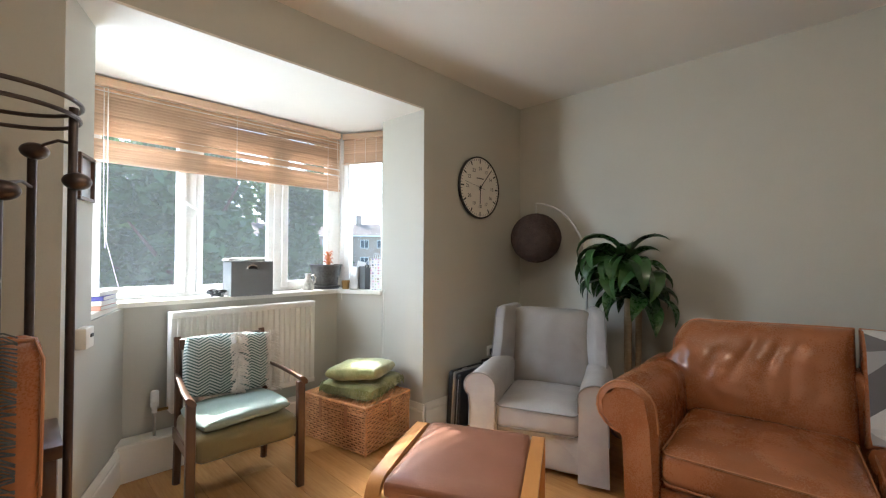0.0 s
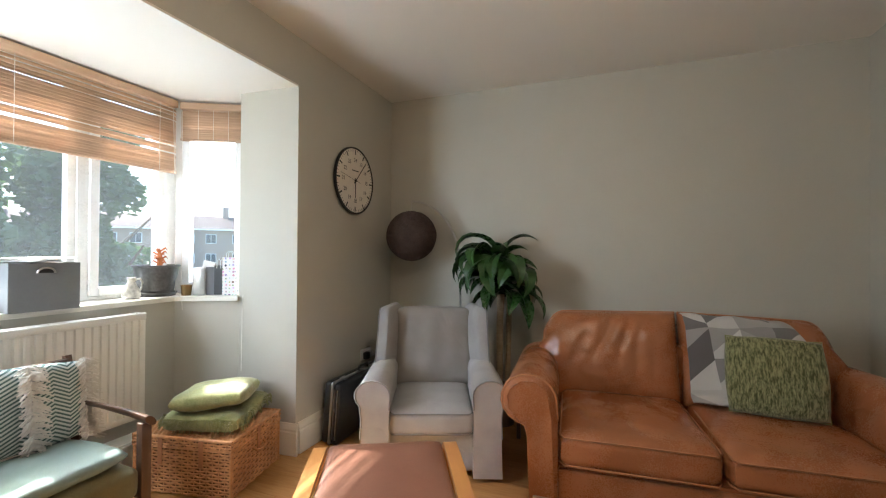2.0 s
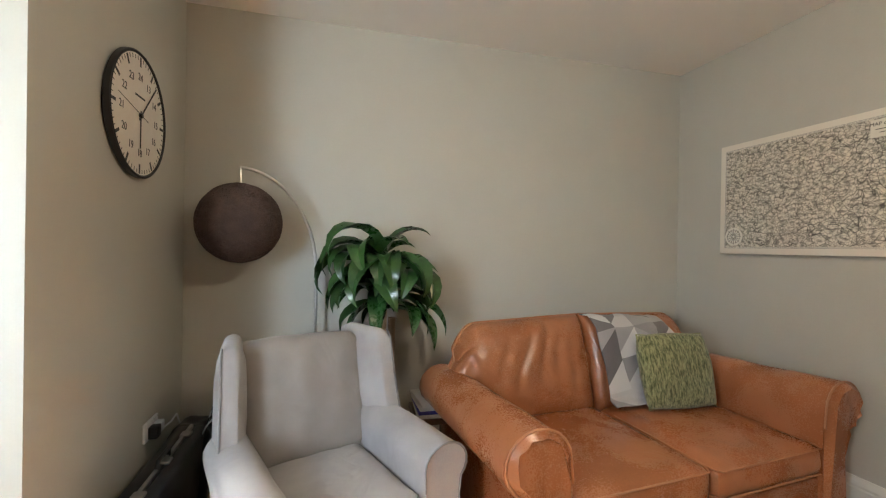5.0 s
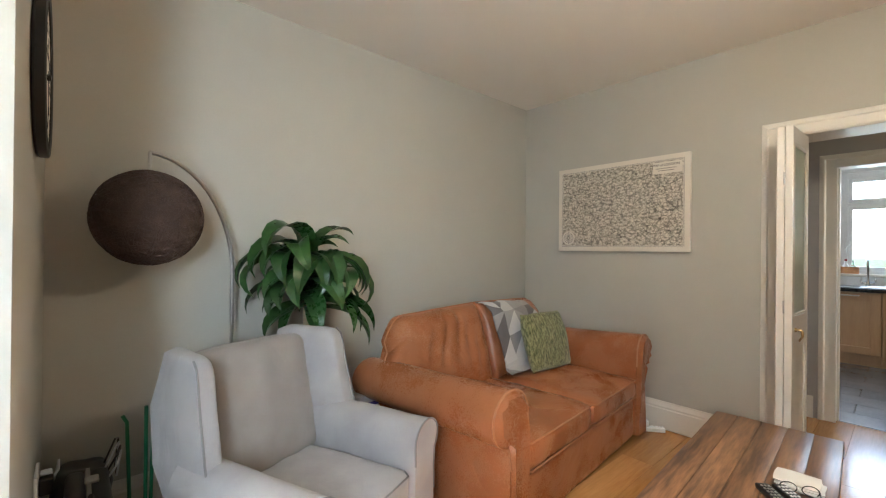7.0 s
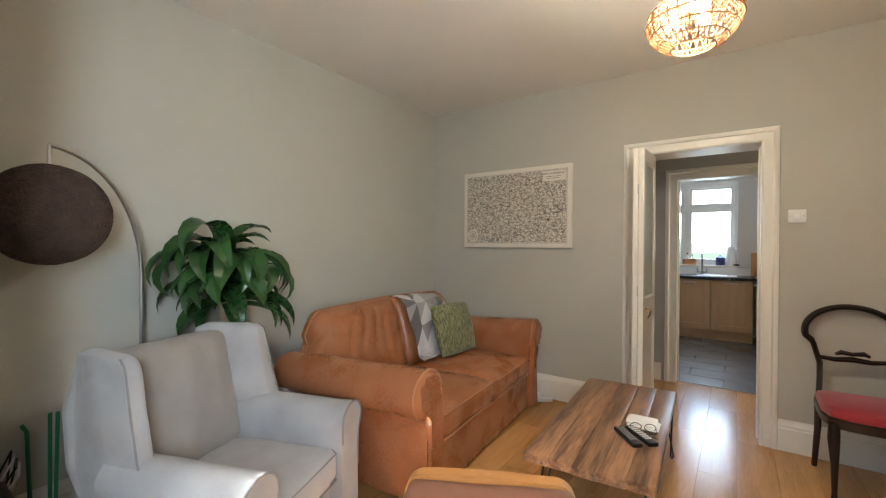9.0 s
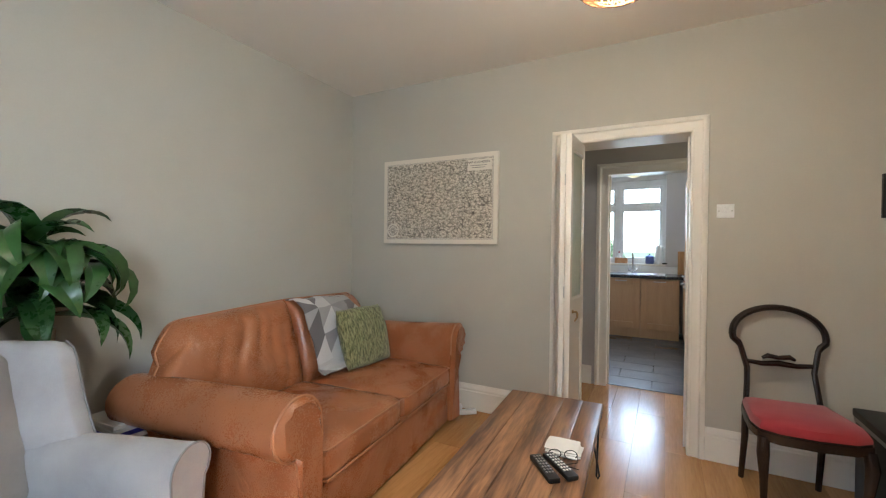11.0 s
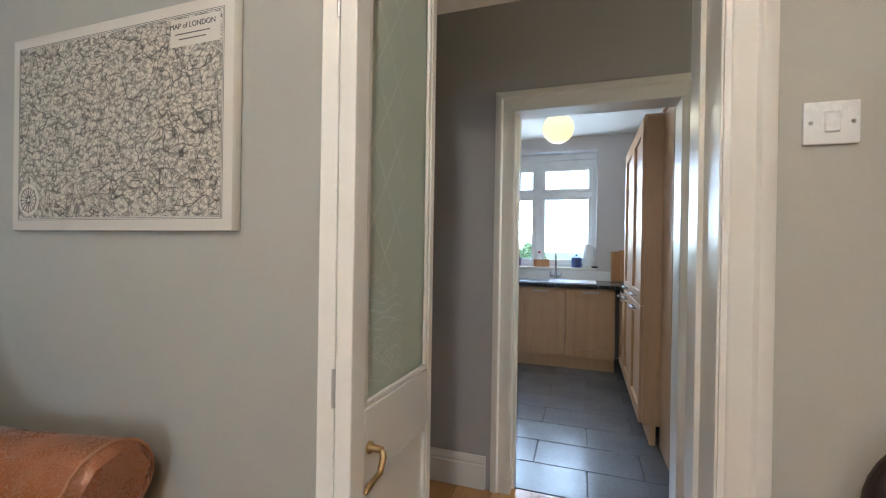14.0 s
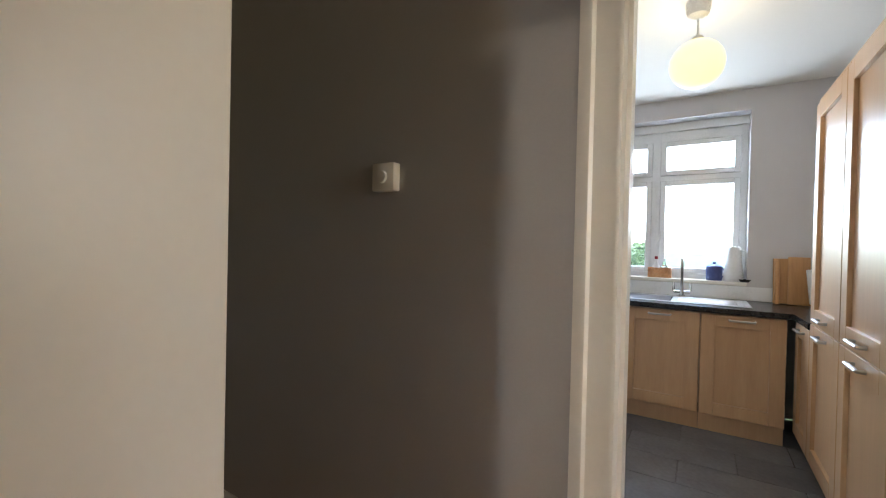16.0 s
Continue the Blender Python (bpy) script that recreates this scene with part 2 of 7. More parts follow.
def Lathe(*a, **k):
    return lathe(bmesh.new(), *a, **k)


def pillow(w, d, h, m=None, n=26, edge=0.25, lumps=0.006, seed=0.0, corner=0.06, sag=0.0):
    """A stuffed cushion w by d, h thick in the middle, edge the share of h left at its rim, with soft lumps."""
    bm = bmesh.new()
    m = m or Matrix()
    grids = []
    for s in (1, -1):
        g = []
        for i in range(n + 1):
            row = []
            for j in range(n + 1):
                u, v = 2 * i / n - 1, 2 * j / n - 1
                u, v = math.sin(u * math.pi / 2) * 0.5 + u * 0.5, math.sin(v * math.pi / 2) * 0.5 + v * 0.5
                rim = (1 - abs(u) ** 3.2) * (1 - abs(v) ** 3.2)
                t = edge + (1 - edge) * max(rim, 0) ** 0.5
                if max(abs(u), abs(v)) > 0.9999:
                    t = edge * 0.55
                x, y = u * w / 2 * (1 - corner * v * v * abs(u)), v * d / 2 * (1 - corner * u * u * abs(v))
                z = s * t * h / 2 - sag * (1 - u * u) * (1 - v * v)
                k = noise.noise(Vector((x * 7 + seed, y * 7 - seed, s * 3.1 + seed))) + 0.5 * noise.noise(Vector((x * 18 + seed, y * 18, s + seed)))
                row.append(bm.verts.new(m @ Vector((x, y, z + lumps * k))))
            g.append(row)
        grids.append(g)
    top, low = grids
    for i in range(n):
        for j in range(n):
            bm.faces.new((top[i][j], top[i + 1][j], top[i + 1][j + 1], top[i][j + 1]))
            bm.faces.new((low[i][j], low[i][j + 1], low[i + 1][j + 1], low[i + 1][j]))
    loop = [(i, 0) for i in range(n)] + [(n, j) for j in range(n)] + [(i, n) for i in range(n, 0, -1)] + [(0, j) for j in range(n, 0, -1)]
    for (a, b), (c, e) in zip(loop, loop[1:] + loop[:1]):
        bm.faces.new((top[a][b], low[a][b], low[c][e], top[c][e]))
    return bm


def sweep(bm, profile, path, frames, caps=True):
    """A closed profile (a, b) carried along path; frames give at each point the two directions of a and b."""
    rings = [[bm.verts.new(Vector(p) + a * Vector(fa) + b * Vector(fb)) for a, b in profile] for p, (fa, fb) in zip(path, frames)]
    k = len(profile)
    for r, q in zip(rings, rings[1:]):
        for j in range(k):
            bm.faces.new((r[j], r[(j + 1) % k], q[(j + 1) % k], q[j]))
    if caps:
        bm.faces.new(rings[0][::-1])
        bm.faces.new(rings[-1])
    bmesh.ops.recalc_face_normals(bm, faces=bm.faces)
    return bm


def lettering(name, text, size, m, mat, parent, label=""):
    cu = bpy.data.curves.new(name, "FONT")
    cu.body, cu.size, cu.align_x, cu.align_y, cu.extrude = text, size, "CENTER", "CENTER", 0.0004
    tmp = bpy.data.objects.new(name, cu)
    scene.collection.objects.link(tmp)
    me = bpy.data.meshes.new_from_object(tmp.evaluated_get(bpy.context.evaluated_depsgraph_get()))
    bpy.data.objects.remove(tmp)
    me.transform(m)
    me.materials.clear()
    me.materials.append(mat)
    ob = new(name, me)
    ob.parent = parent
    if label:
        ob["label"] = label
    return ob


# ---------------------------------------------------------------- structure
EAST, SOUTH, NORTH, WEST, TOP = 3.54, -0.967, 2.37, -1.3, 2.64
HALL0, HALL1 = -1.19, -2.095
KN, KS, KW, KE, KTOP = -2.215, -5.17, 0.12, 2.9, 2.60
BAYTOP = 2.33
DOOR0, DOOR1, DOORH = 0.857, 1.612, 2.0
KD0, KD1, KDH = 0.708, 1.455, 1.953

setting("wall_east", Box(EAST, EAST + 0.2, KS, 3.0, 0, TOP), WALL, "plain greige painted plaster wall behind the sofa", "wall")
setting("wall_west", Box(WEST - 0.2, WEST, SOUTH - 0.2, NORTH + 0.25, 0, TOP), WALL, "plain greige painted plaster wall", "wall")
bm = bmesh.new()
box(bm, WEST, 0.38, NORTH, NORTH + 0.25, 0, TOP)
prism(bm, [(2.31, NORTH), (EAST, NORTH), (EAST, NORTH + 0.25), (2.6, NORTH + 0.25), (2.6, 3.0), (2.28, 2.82)], 0, BAYTOP)
prism(bm, [(2.31, NORTH), (EAST, NORTH), (EAST, NORTH + 0.25), (2.31, NORTH + 0.25)], BAYTOP, TOP)
box(bm, 0.38, 2.31, NORTH, NORTH + 0.25, BAYTOP + 0.012, TOP)
setting("wall_north", bm, WALL, "greige painted plaster wall with a wide bay opening", "wall")
bm = bmesh.new()
box(bm, WEST, DOOR0 - 0.03, HALL0, SOUTH, 0, TOP)
box(bm, DOOR1 + 0.03, EAST, HALL0, SOUTH, 0, TOP)
box(bm, DOOR0 - 0.03, DOOR1 + 0.03, HALL0, SOUTH, DOORH + 0.03, TOP)
setting("wall_south", bm, WALL, "greige painted plaster wall with a doorway to the hall", "wall")
bm = bmesh.new()
prism(bm, [(2.09, 3.17), (2.28, 2.821), (2.6, 3.001), (2.34, 3.52)], 0, 0.955)
prism(bm, [(0.69, 3.17), (2.09, 3.17), (2.34, 3.52), (0.44, 3.52)], 0, 0.955)
prism(bm, [(0.44, 3.52), (0.18, 2.80), (0.50, 2.68), (0.69, 3.17)], 0, 0.955)
prism(bm, [(0.18, NORTH + 0.002), (0.38, NORTH + 0.002), (0.50, 2.68), (0.18, 2.80)], 0, BAYTOP)
setting("wall_bay", bm, WALL, "greige painted low walls and piers of the bay", "wall")
setting("ceiling", Box(WEST, EAST, SOUTH, NORTH, TOP, TOP + 0.15), CEIL, "smooth off-white painted ceiling", "ceiling")
bay_top = Prism([(0.382, NORTH + 0.002), (2.308, NORTH + 0.002), (2.308, NORTH + 0.26), (2.7, NORTH + 0.26), (2.7, 3.0), (2.36, 3.6), (0.4, 3.6), (0.0, 2.8), (0.0, NORTH + 0.26), (0.382, NORTH + 0.26)], BAYTOP, BAYTOP + 0.012)
prism(bay_top, [(0.0, NORTH + 0.26), (2.7, NORTH + 0.26), (2.7, 3.0), (2.36, 3.6), (0.4, 3.6), (0.0, 2.8)], BAYTOP + 0.013, BAYTOP + 0.2)
setting("ceiling_bay", bay_top, CEIL, "white painted ceiling of the bay window", "ceiling")

# hall
bm = bmesh.new()
box(bm, WEST, KD0 - 0.02, KN, HALL1, 0, TOP)
box(bm, KD1 + 0.02, EAST, KN, HALL1, 0, TOP)
box(bm, KD0 - 0.02, KD1 + 0.02, KN, HALL1, KDH + 0.02, TOP)
setting("wall_hall_south", bm, HALLWALL, "dark taupe painted hall wall with the kitchen doorway", "wall")
setting("wall_hall_north", Box(DOOR1 + 0.1, EAST, HALL0 - 0.01, HALL0, 0, TOP), HALLWALL, "dark taupe painted hall wall", "wall")
# the high opening is made up to hold the hall's fill lamp
bm = Box(WEST - 0.2, WEST, HALL1, HALL0, 0, 1.22)
box(bm, WEST - 0.2, WEST, HALL1, HALL0, 2.28, TOP)
box(bm, WEST - 0.2, WEST, HALL1, -1.97, 1.22, 2.28)
box(bm, WEST - 0.2, WEST, -1.31, HALL0, 1.22, 2.28)
setting("wall_hall_west", bm, HALLWALL, "unseen dark taupe end wall of the hall with an added lamp opening", "wall")
setting("ceiling_hall", Box(WEST, EAST, HALL1, HALL0, TOP, TOP + 0.15), CEIL, "off-white painted hall ceiling", "ceiling")

# kitchen
KWX0, KWX1, KWZ0, KWZ1 = 0.975, 2.31, 1.04, 2.435
bm = bmesh.new()
box(bm, KW, KWX0, KS - 0.28, KS, 0, KTOP)
box(bm, KWX1, EAST, KS - 0.28, KS, 0, KTOP)
box(bm, KWX0, KWX1, KS - 0.28, KS, 0, KWZ0 - 0.03)
box(bm, KWX0, KWX1, KS - 0.28, KS, KWZ1, KTOP)
setting("wall_kitchen_south", bm, KWALL, "pale grey painted kitchen wall round the window", "wall")
setting("wall_kitchen_west", Box(KW - 0.15, KW, KS - 0.28, KN, 0, KTOP), KWALL, "pale grey painted kitchen wall", "wall")
setting("wall_kitchen_east", Box(KE, KE + 0.1, KS, KN, 0, KTOP), KWALL, "pale grey painted kitchen wall", "wall")
setting("wall_kitchen_north", Box(KD1 + 0.1, KE, KN - 0.01, KN, 0, KTOP), KWALL, "pale grey painted kitchen wall beside the doorway", "wall")
setting("ceiling_kitchen", Box(KW, KE, KS, KN, KTOP, KTOP + 0.15), CEIL, "white painted kitchen ceiling", "ceiling")

# floors
floor = setting("floor", Box(WEST, EAST, HALL1 - 0.06, 3.3, -0.16, -0.012), SUB, "honey oak laminate plank floor", "floor")
kitchen_floor = setting("floor_kitchen", Box(KW, KE, KS, HALL1 - 0.06, -0.16, -0.01), GROUT, "dark blue-grey rectangular tile floor in the kitchen", "floor")


def skirting(name, x0, y0, x1, y1, h=0.20, t=0.018, mat=None):
    """A moulded board along a wall that lies to the left of the way from the first point to the second."""
    a, b = Vector((x0, y0, 0)), Vector((x1, y1, 0))
    d = (b - a).normalized()
    side = Vector((d.y, -d.x, 0))
    prof = [(0, 0.002), (t, 0.002), (t, h * 0.72), (t * 0.75, h * 0.76), (t * 0.8, h * 0.82), (t * 0.35, h * 0.95), (t * 0.25, h), (0, h)]
    bm = sweep(bmesh.new(), prof, [a, b], [(side, Vector((0, 0, 1)))] * 2)
    return setting(name, bm, mat or WHITE, "white gloss painted moulded skirting board", "skirting")


skirting("baseboard_north_1", 2.33, NORTH, EAST, NORTH)
skirting("baseboard_east", EAST, NORTH, EAST, SOUTH)
skirting("baseboard_south_1", EAST, SOUTH, DOOR1 + 0.096, SOUTH)
skirting("baseboard_south_2", DOOR0 - 0.096, SOUTH, WEST, SOUTH)
skirting("baseboard_bay_1", 0.39, NORTH + 0.02, 0.70, 3.16)
boxing = bmesh.new()
prism(boxing, [(0.665, 3.168), (0.61, 3.03), (2.12, 3.03), (2.087, 3.168)], 0.002, 0.205)
bmesh.ops.bevel(boxing, geom=[e for e in boxing.edges if all(v.co.z > 0.2 for v in e.verts)], offset=0.008, segments=2, affect="EDGES")
setting("trim_pipe_boxing", boxing, WHITE, "white painted boxed-in pipe ledge under the radiator", "skirting")
skirting("baseboard_bay_3", 2.09, 3.16, 2.278, 2.81)
skirting("baseboard_bay_4", 2.275, 2.82, 2.31, NORTH - 0.02)
skirting("baseboard_north_2", WEST, NORTH, 0.37, NORTH)
skirting("baseboard_hall_1", EAST, HALL1, KD1 + 0.13, HALL1, 0.17)
skirting("baseboard_hall_2", KD0 - 0.12, HALL1, WEST, HALL1, 0.17)


def architrave(parent, x0, x1, h, y, out, w=0.09, t=0.022, wr=None):
    """Moulded boards round an opening from x0 to x1, standing out from the wall y towards out (+1 or -1)."""
    prof = [(0, 0), (0, t * 0.55), (w * 0.12, t * 0.7), (w * 0.2, t * 0.55), (w * 0.62, t * 0.6), (w * 0.7, t), (w * 0.92, t), (w, t * 0.8), (w, 0)]
    up, o = Vector((0, 0, 1)), Vector((0, out, 0))
    for name, path, frames in (
        ("architrave_side", [(x0, y, 0.002), (x0, y, h)], [(Vector((-1, 0, 0)), o), (Vector((-1, 0, 1)), o)]),
        ("architrave_side", [(x1, y, 0.002), (x1, y, h)], [(Vector((1, 0, 0)), o), (Vector((1, 0, 1)), o)]),
        ("architrave_head", [(x0, y, h), (x1, y, h)], [(Vector((-1, 0, 1)), o), (Vector((1, 0, 1)), o)]),
    ):
        part(name, sweep(bmesh.new(), prof, path, frames), WHITE, parent)


door_frame = tagged(new("door_frame_1"), "white gloss painted moulded door frame to the hall", "door frame", "", "structure")
bm = bmesh.new()
box(bm, DOOR0 - 0.03, DOOR0, HALL0 - 0.034, SOUTH + 0.004, 0, DOORH, 0.002, 1)
box(bm, DOOR1, DOOR1 + 0.03, HALL0 - 0.034, SOUTH + 0.004, 0, DOORH, 0.002, 1)
box(bm, DOOR0 - 0.03, DOOR1 + 0.03, HALL0 - 0.034, SOUTH + 0.004, DOORH, DOORH + 0.03, 0.002, 1)
box(bm, DOOR0, DOOR0 + 0.012, -1.14, -1.08, 0, DOORH, 0.001, 1)
part("jamb", bm, WHITE, door_frame)
architrave(door_frame, DOOR0 - 0.004, DOOR1 + 0.004, DOORH + 0.004, SOUTH, 1)
architrave(door_frame, DOOR0 - 0.032, DOOR1 + 0.032, DOORH + 0.032, HALL0 - 0.01, -1, 0.06)
kdoor_frame = tagged(new("door_frame_2"), "white gloss painted moulded kitchen door frame", "door frame", "", "structure")
bm = bmesh.new()
box(bm, KD0 - 0.02, KD0, KN - 0.014, HALL1 + 0.004, 0, KDH, 0.002, 1)
box(bm, KD1, KD1 + 0.02, KN - 0.014, HALL1 + 0.004, 0, KDH, 0.002, 1)
box(bm, KD0 - 0.02, KD1 + 0.02, KN - 0.014, HALL1 + 0.004, KDH, KDH + 0.02, 0.002, 1)
box(bm, KD1 - 0.012, KD1, KN + 0.01, KN + 0.07, 0, KDH, 0.001, 1)
part("jamb", bm, WHITE, kdoor_frame)
architrave(kdoor_frame, KD0, KD1, KDH, HALL1, 1, 0.102)


# windows ------------------------------------------------------------


def bar(bm, x0, x1, z0, z1, d0=-0.035, d1=0.035, r=0.004):
    box(bm, x0, x1, d0, d1, z0, z1, r, 1)


def pane(parent, x0, x1, z0, z1, d=0.0):
    ob = part("pane", Box(x0, x1, d - 0.003, d + 0.003, z0, z1), PANE, parent, "clear window glass", smooth=False)
    ob.visible_shadow = False
    return ob


def sash(parent, x0, x1, z0, z1, w=0.05, d0=-0.05, d1=0.02):
    bm = bmesh.new()
    bar(bm, x0, x0 + w, z0, z1, d0, d1)
    bar(bm, x1 - w, x1, z0, z1, d0, d1)
    bar(bm, x0 + w, x1 - w, z0, z0 + w, d0, d1)
    bar(bm, x0 + w, x1 - w, z1 - w, z1, d0, d1)
    part("sash", bm, UPVC, parent)
    pane(parent, x0 + w - 0.005, x1 - w + 0.005, z0 + w - 0.005, z1 - w + 0.005, -0.01)


def window_handle(parent, x, z, lean=30):
    m = pose(x, -0.055, z, 0, lean, 0)
    bm = Box(-0.012, 0.012, -0.006, 0.006, -0.035, 0.035, 0.003, 1, m=pose(x, -0.052, z))
    tube(bm, [m @ Vector(p) for p in ((0, -0.005, 0), (0, -0.03, 0), (0, -0.034, -0.02), (0, -0.034, -0.1))], 0.008, 8)
    part("window_handle", bm, UPVC, parent, "white window handle")


# local x along the window, local -y into the room
win1 = tagged(new("window_1"), "white framed three-light bay window", "window", "", "structure")
win1.matrix_world = pose(0, 3.42, 0)
bm = bmesh.new()
for x0, x1 in ((0.48, 0.55), (1.05, 1.115), (1.655, 1.715), (2.16, 2.25)):
    bar(bm, x0, x1, 0.985, BAYTOP)
bar(bm, 0.48, 2.25, 0.985, 1.01, -0.034, 0.034)
bar(bm, 0.48, 2.25, 2.28, BAYTOP, -0.034, 0.034)
part("window_frame", bm, UPVC, win1)
sash(win1, 0.55, 1.05, 1.01, 2.28)
sash(win1, 1.115, 1.655, 1.01, 2.28, 0.045, -0.03, 0.02)
sash(win1, 1.715, 2.16, 1.01, 2.28, 0.05)
window_handle(win1, 1.025, 1.62, -60)
win2 = tagged(new("window_2"), "white framed side light of the bay window", "window", "", "structure")
win2.matrix_world = Matrix.Translation((2.27, 3.41, 0)) @ pose(0, 0, 0, 0, 0, -62)
bm = bmesh.new()
bar(bm, 0.0, 0.06, 0.985, BAYTOP)
bar(bm, 0.46, 0.52, 0.985, BAYTOP)
bar(bm, 0.0, 0.52, 0.985, 1.01, -0.034, 0.034)
bar(bm, 0.0, 0.52, 2.28, BAYTOP, -0.034, 0.034)
part("window_frame", bm, UPVC, win2)
sash(win2, 0.06, 0.46, 1.01, 2.28, 0.05)
window_handle(win2, 0.09, 1.5, 8)
win3 = tagged(new("window_3"), "white framed side light of the bay window", "window", "", "structure")
win3.matrix_world = Matrix.Translation((0.22, 2.86, 0)) @ pose(0, 0, 0, 0, 0, 65)
bm = bmesh.new()
bar(bm, 0.0, 0.06, 0.985, BAYTOP)
bar(bm, 0.55, 0.61, 0.985, BAYTOP)
bar(bm, 0.0, 0.61, 0.985, 1.01, -0.034, 0.034)
bar(bm, 0.0, 0.61, 2.28, BAYTOP, -0.034, 0.034)
part("window_frame", bm, UPVC, win3)
sash(win3, 0.06, 0.55, 1.01, 2.28, 0.05)
bm = Prism([(0.66, 3.15), (2.075, 3.15), (2.25, 2.80), (2.285, 2.825), (2.52, 2.95), (2.28, 3.42), (0.48, 3.42), (0.2, 2.82), (0.50, 2.69)], 0.957, 0.985)
bmesh.ops.bevel(bm, geom=bm.edges[:], offset=0.004, segments=2, affect="EDGES")
setting("window_sill_1", bm, WHITE, "deep white painted sill of the bay window", "window sill")

win4 = tagged(new("window_4"), "white framed kitchen window with small top lights", "window", "", "structure")
win4.matrix_world = pose(0, KS - 0.2, 0, 0, 0, 180)
bm = bmesh.new()
a, b = -KWX1, -KWX0
mid = -1.66
for x0, x1 in ((a, a + 0.05), (mid - 0.035, mid + 0.035), (b - 0.05, b)):
    bar(bm, x0, x1, KWZ0, KWZ1)
bar(bm, a, b, KWZ0, KWZ0 + 0.045, -0.034, 0.034)
bar(bm, a, b, 1.915, 1.965, -0.034, 0.034)
bar(bm, a, b, 2.27, 2.36, -0.034, 0.034)
bar(bm, a, b, 2.362, KWZ1, -0.05, 0.034)
part("window_frame", bm, UPVC, win4)
for x0, x1 in ((a + 0.05, mid - 0.035), (mid + 0.035, b - 0.05)):
    sash(win4, x0, x1, KWZ0 + 0.045, 1.915, 0.045)
    sash(win4, x0, x1, 1.965, 2.27, 0.045)
window_handle(win4, mid + 0.055, 1.42, 25)
setting("window_sill_2", Box(KWX0, KWX1, KS - 0.17, KS + 0.015, KWZ0 - 0.03, KWZ0, 0.004, 1), WHITE, "white painted kitchen window sill", "window sill")

# ---------------------------------------------------------------- living room: large things


def rows_of(lo, hi, k):
    return [lo + (hi - lo) * i / (k - 1) for i in range(k)]


def soft_box(x0, x1, y0, y1, z0, z1, r=0.04, lumps=0.006, seed=0.0, crown=0.0, m=None, k=14):
    """An upholstered block: rounded edges, crowned top, soft unevenness."""
    bm = bmesh.new()
    bmesh.ops.create_cube(bm, size=1.0)
    bmesh.ops.subdivide_edges(bm, edges=bm.edges[:], cuts=k, use_grid_fill=True)
    cx, cy, cz = (x0 + x1) / 2, (y0 + y1) / 2, (z0 + z1) / 2
    hx, hy, hz = (x1 - x0) / 2, (y1 - y0) / 2, (z1 - z0) / 2
    for v in bm.verts:
        p = Vector((v.co.x * 2 * hx, v.co.y * 2 * hy, v.co.z * 2 * hz))
        core = Vector((max(-hx + r, min(hx - r, p.x)), max(-hy + r, min(hy - r, p.y)), max(-hz + r, min(hz - r, p.z))))
        d = p - core
        if d.length > r * 0.999 or d.length > 1e-6:
            p = core + d.normalized() * min(d.length, r) if d.length > 1e-6 else p
        u, w = v.co.x * 2, v.co.y * 2
        p.z += crown * (1 - u * u) * (1 - w * w) * (1 if v.co.z > 0 else 0.15)
        q = p * 6 + Vector((seed, seed * 1.7, -seed))
        nrm = Vector((p.x / hx, p.y / hy, p.z / hz)).normalized()
        p += nrm * lumps * (noise.noise(q) + 0.5 * noise.noise(q * 2.7))
        v.co = Vector((cx, cy, cz)) + p
    if m is not None:
        bm.transform(m)
    return bm


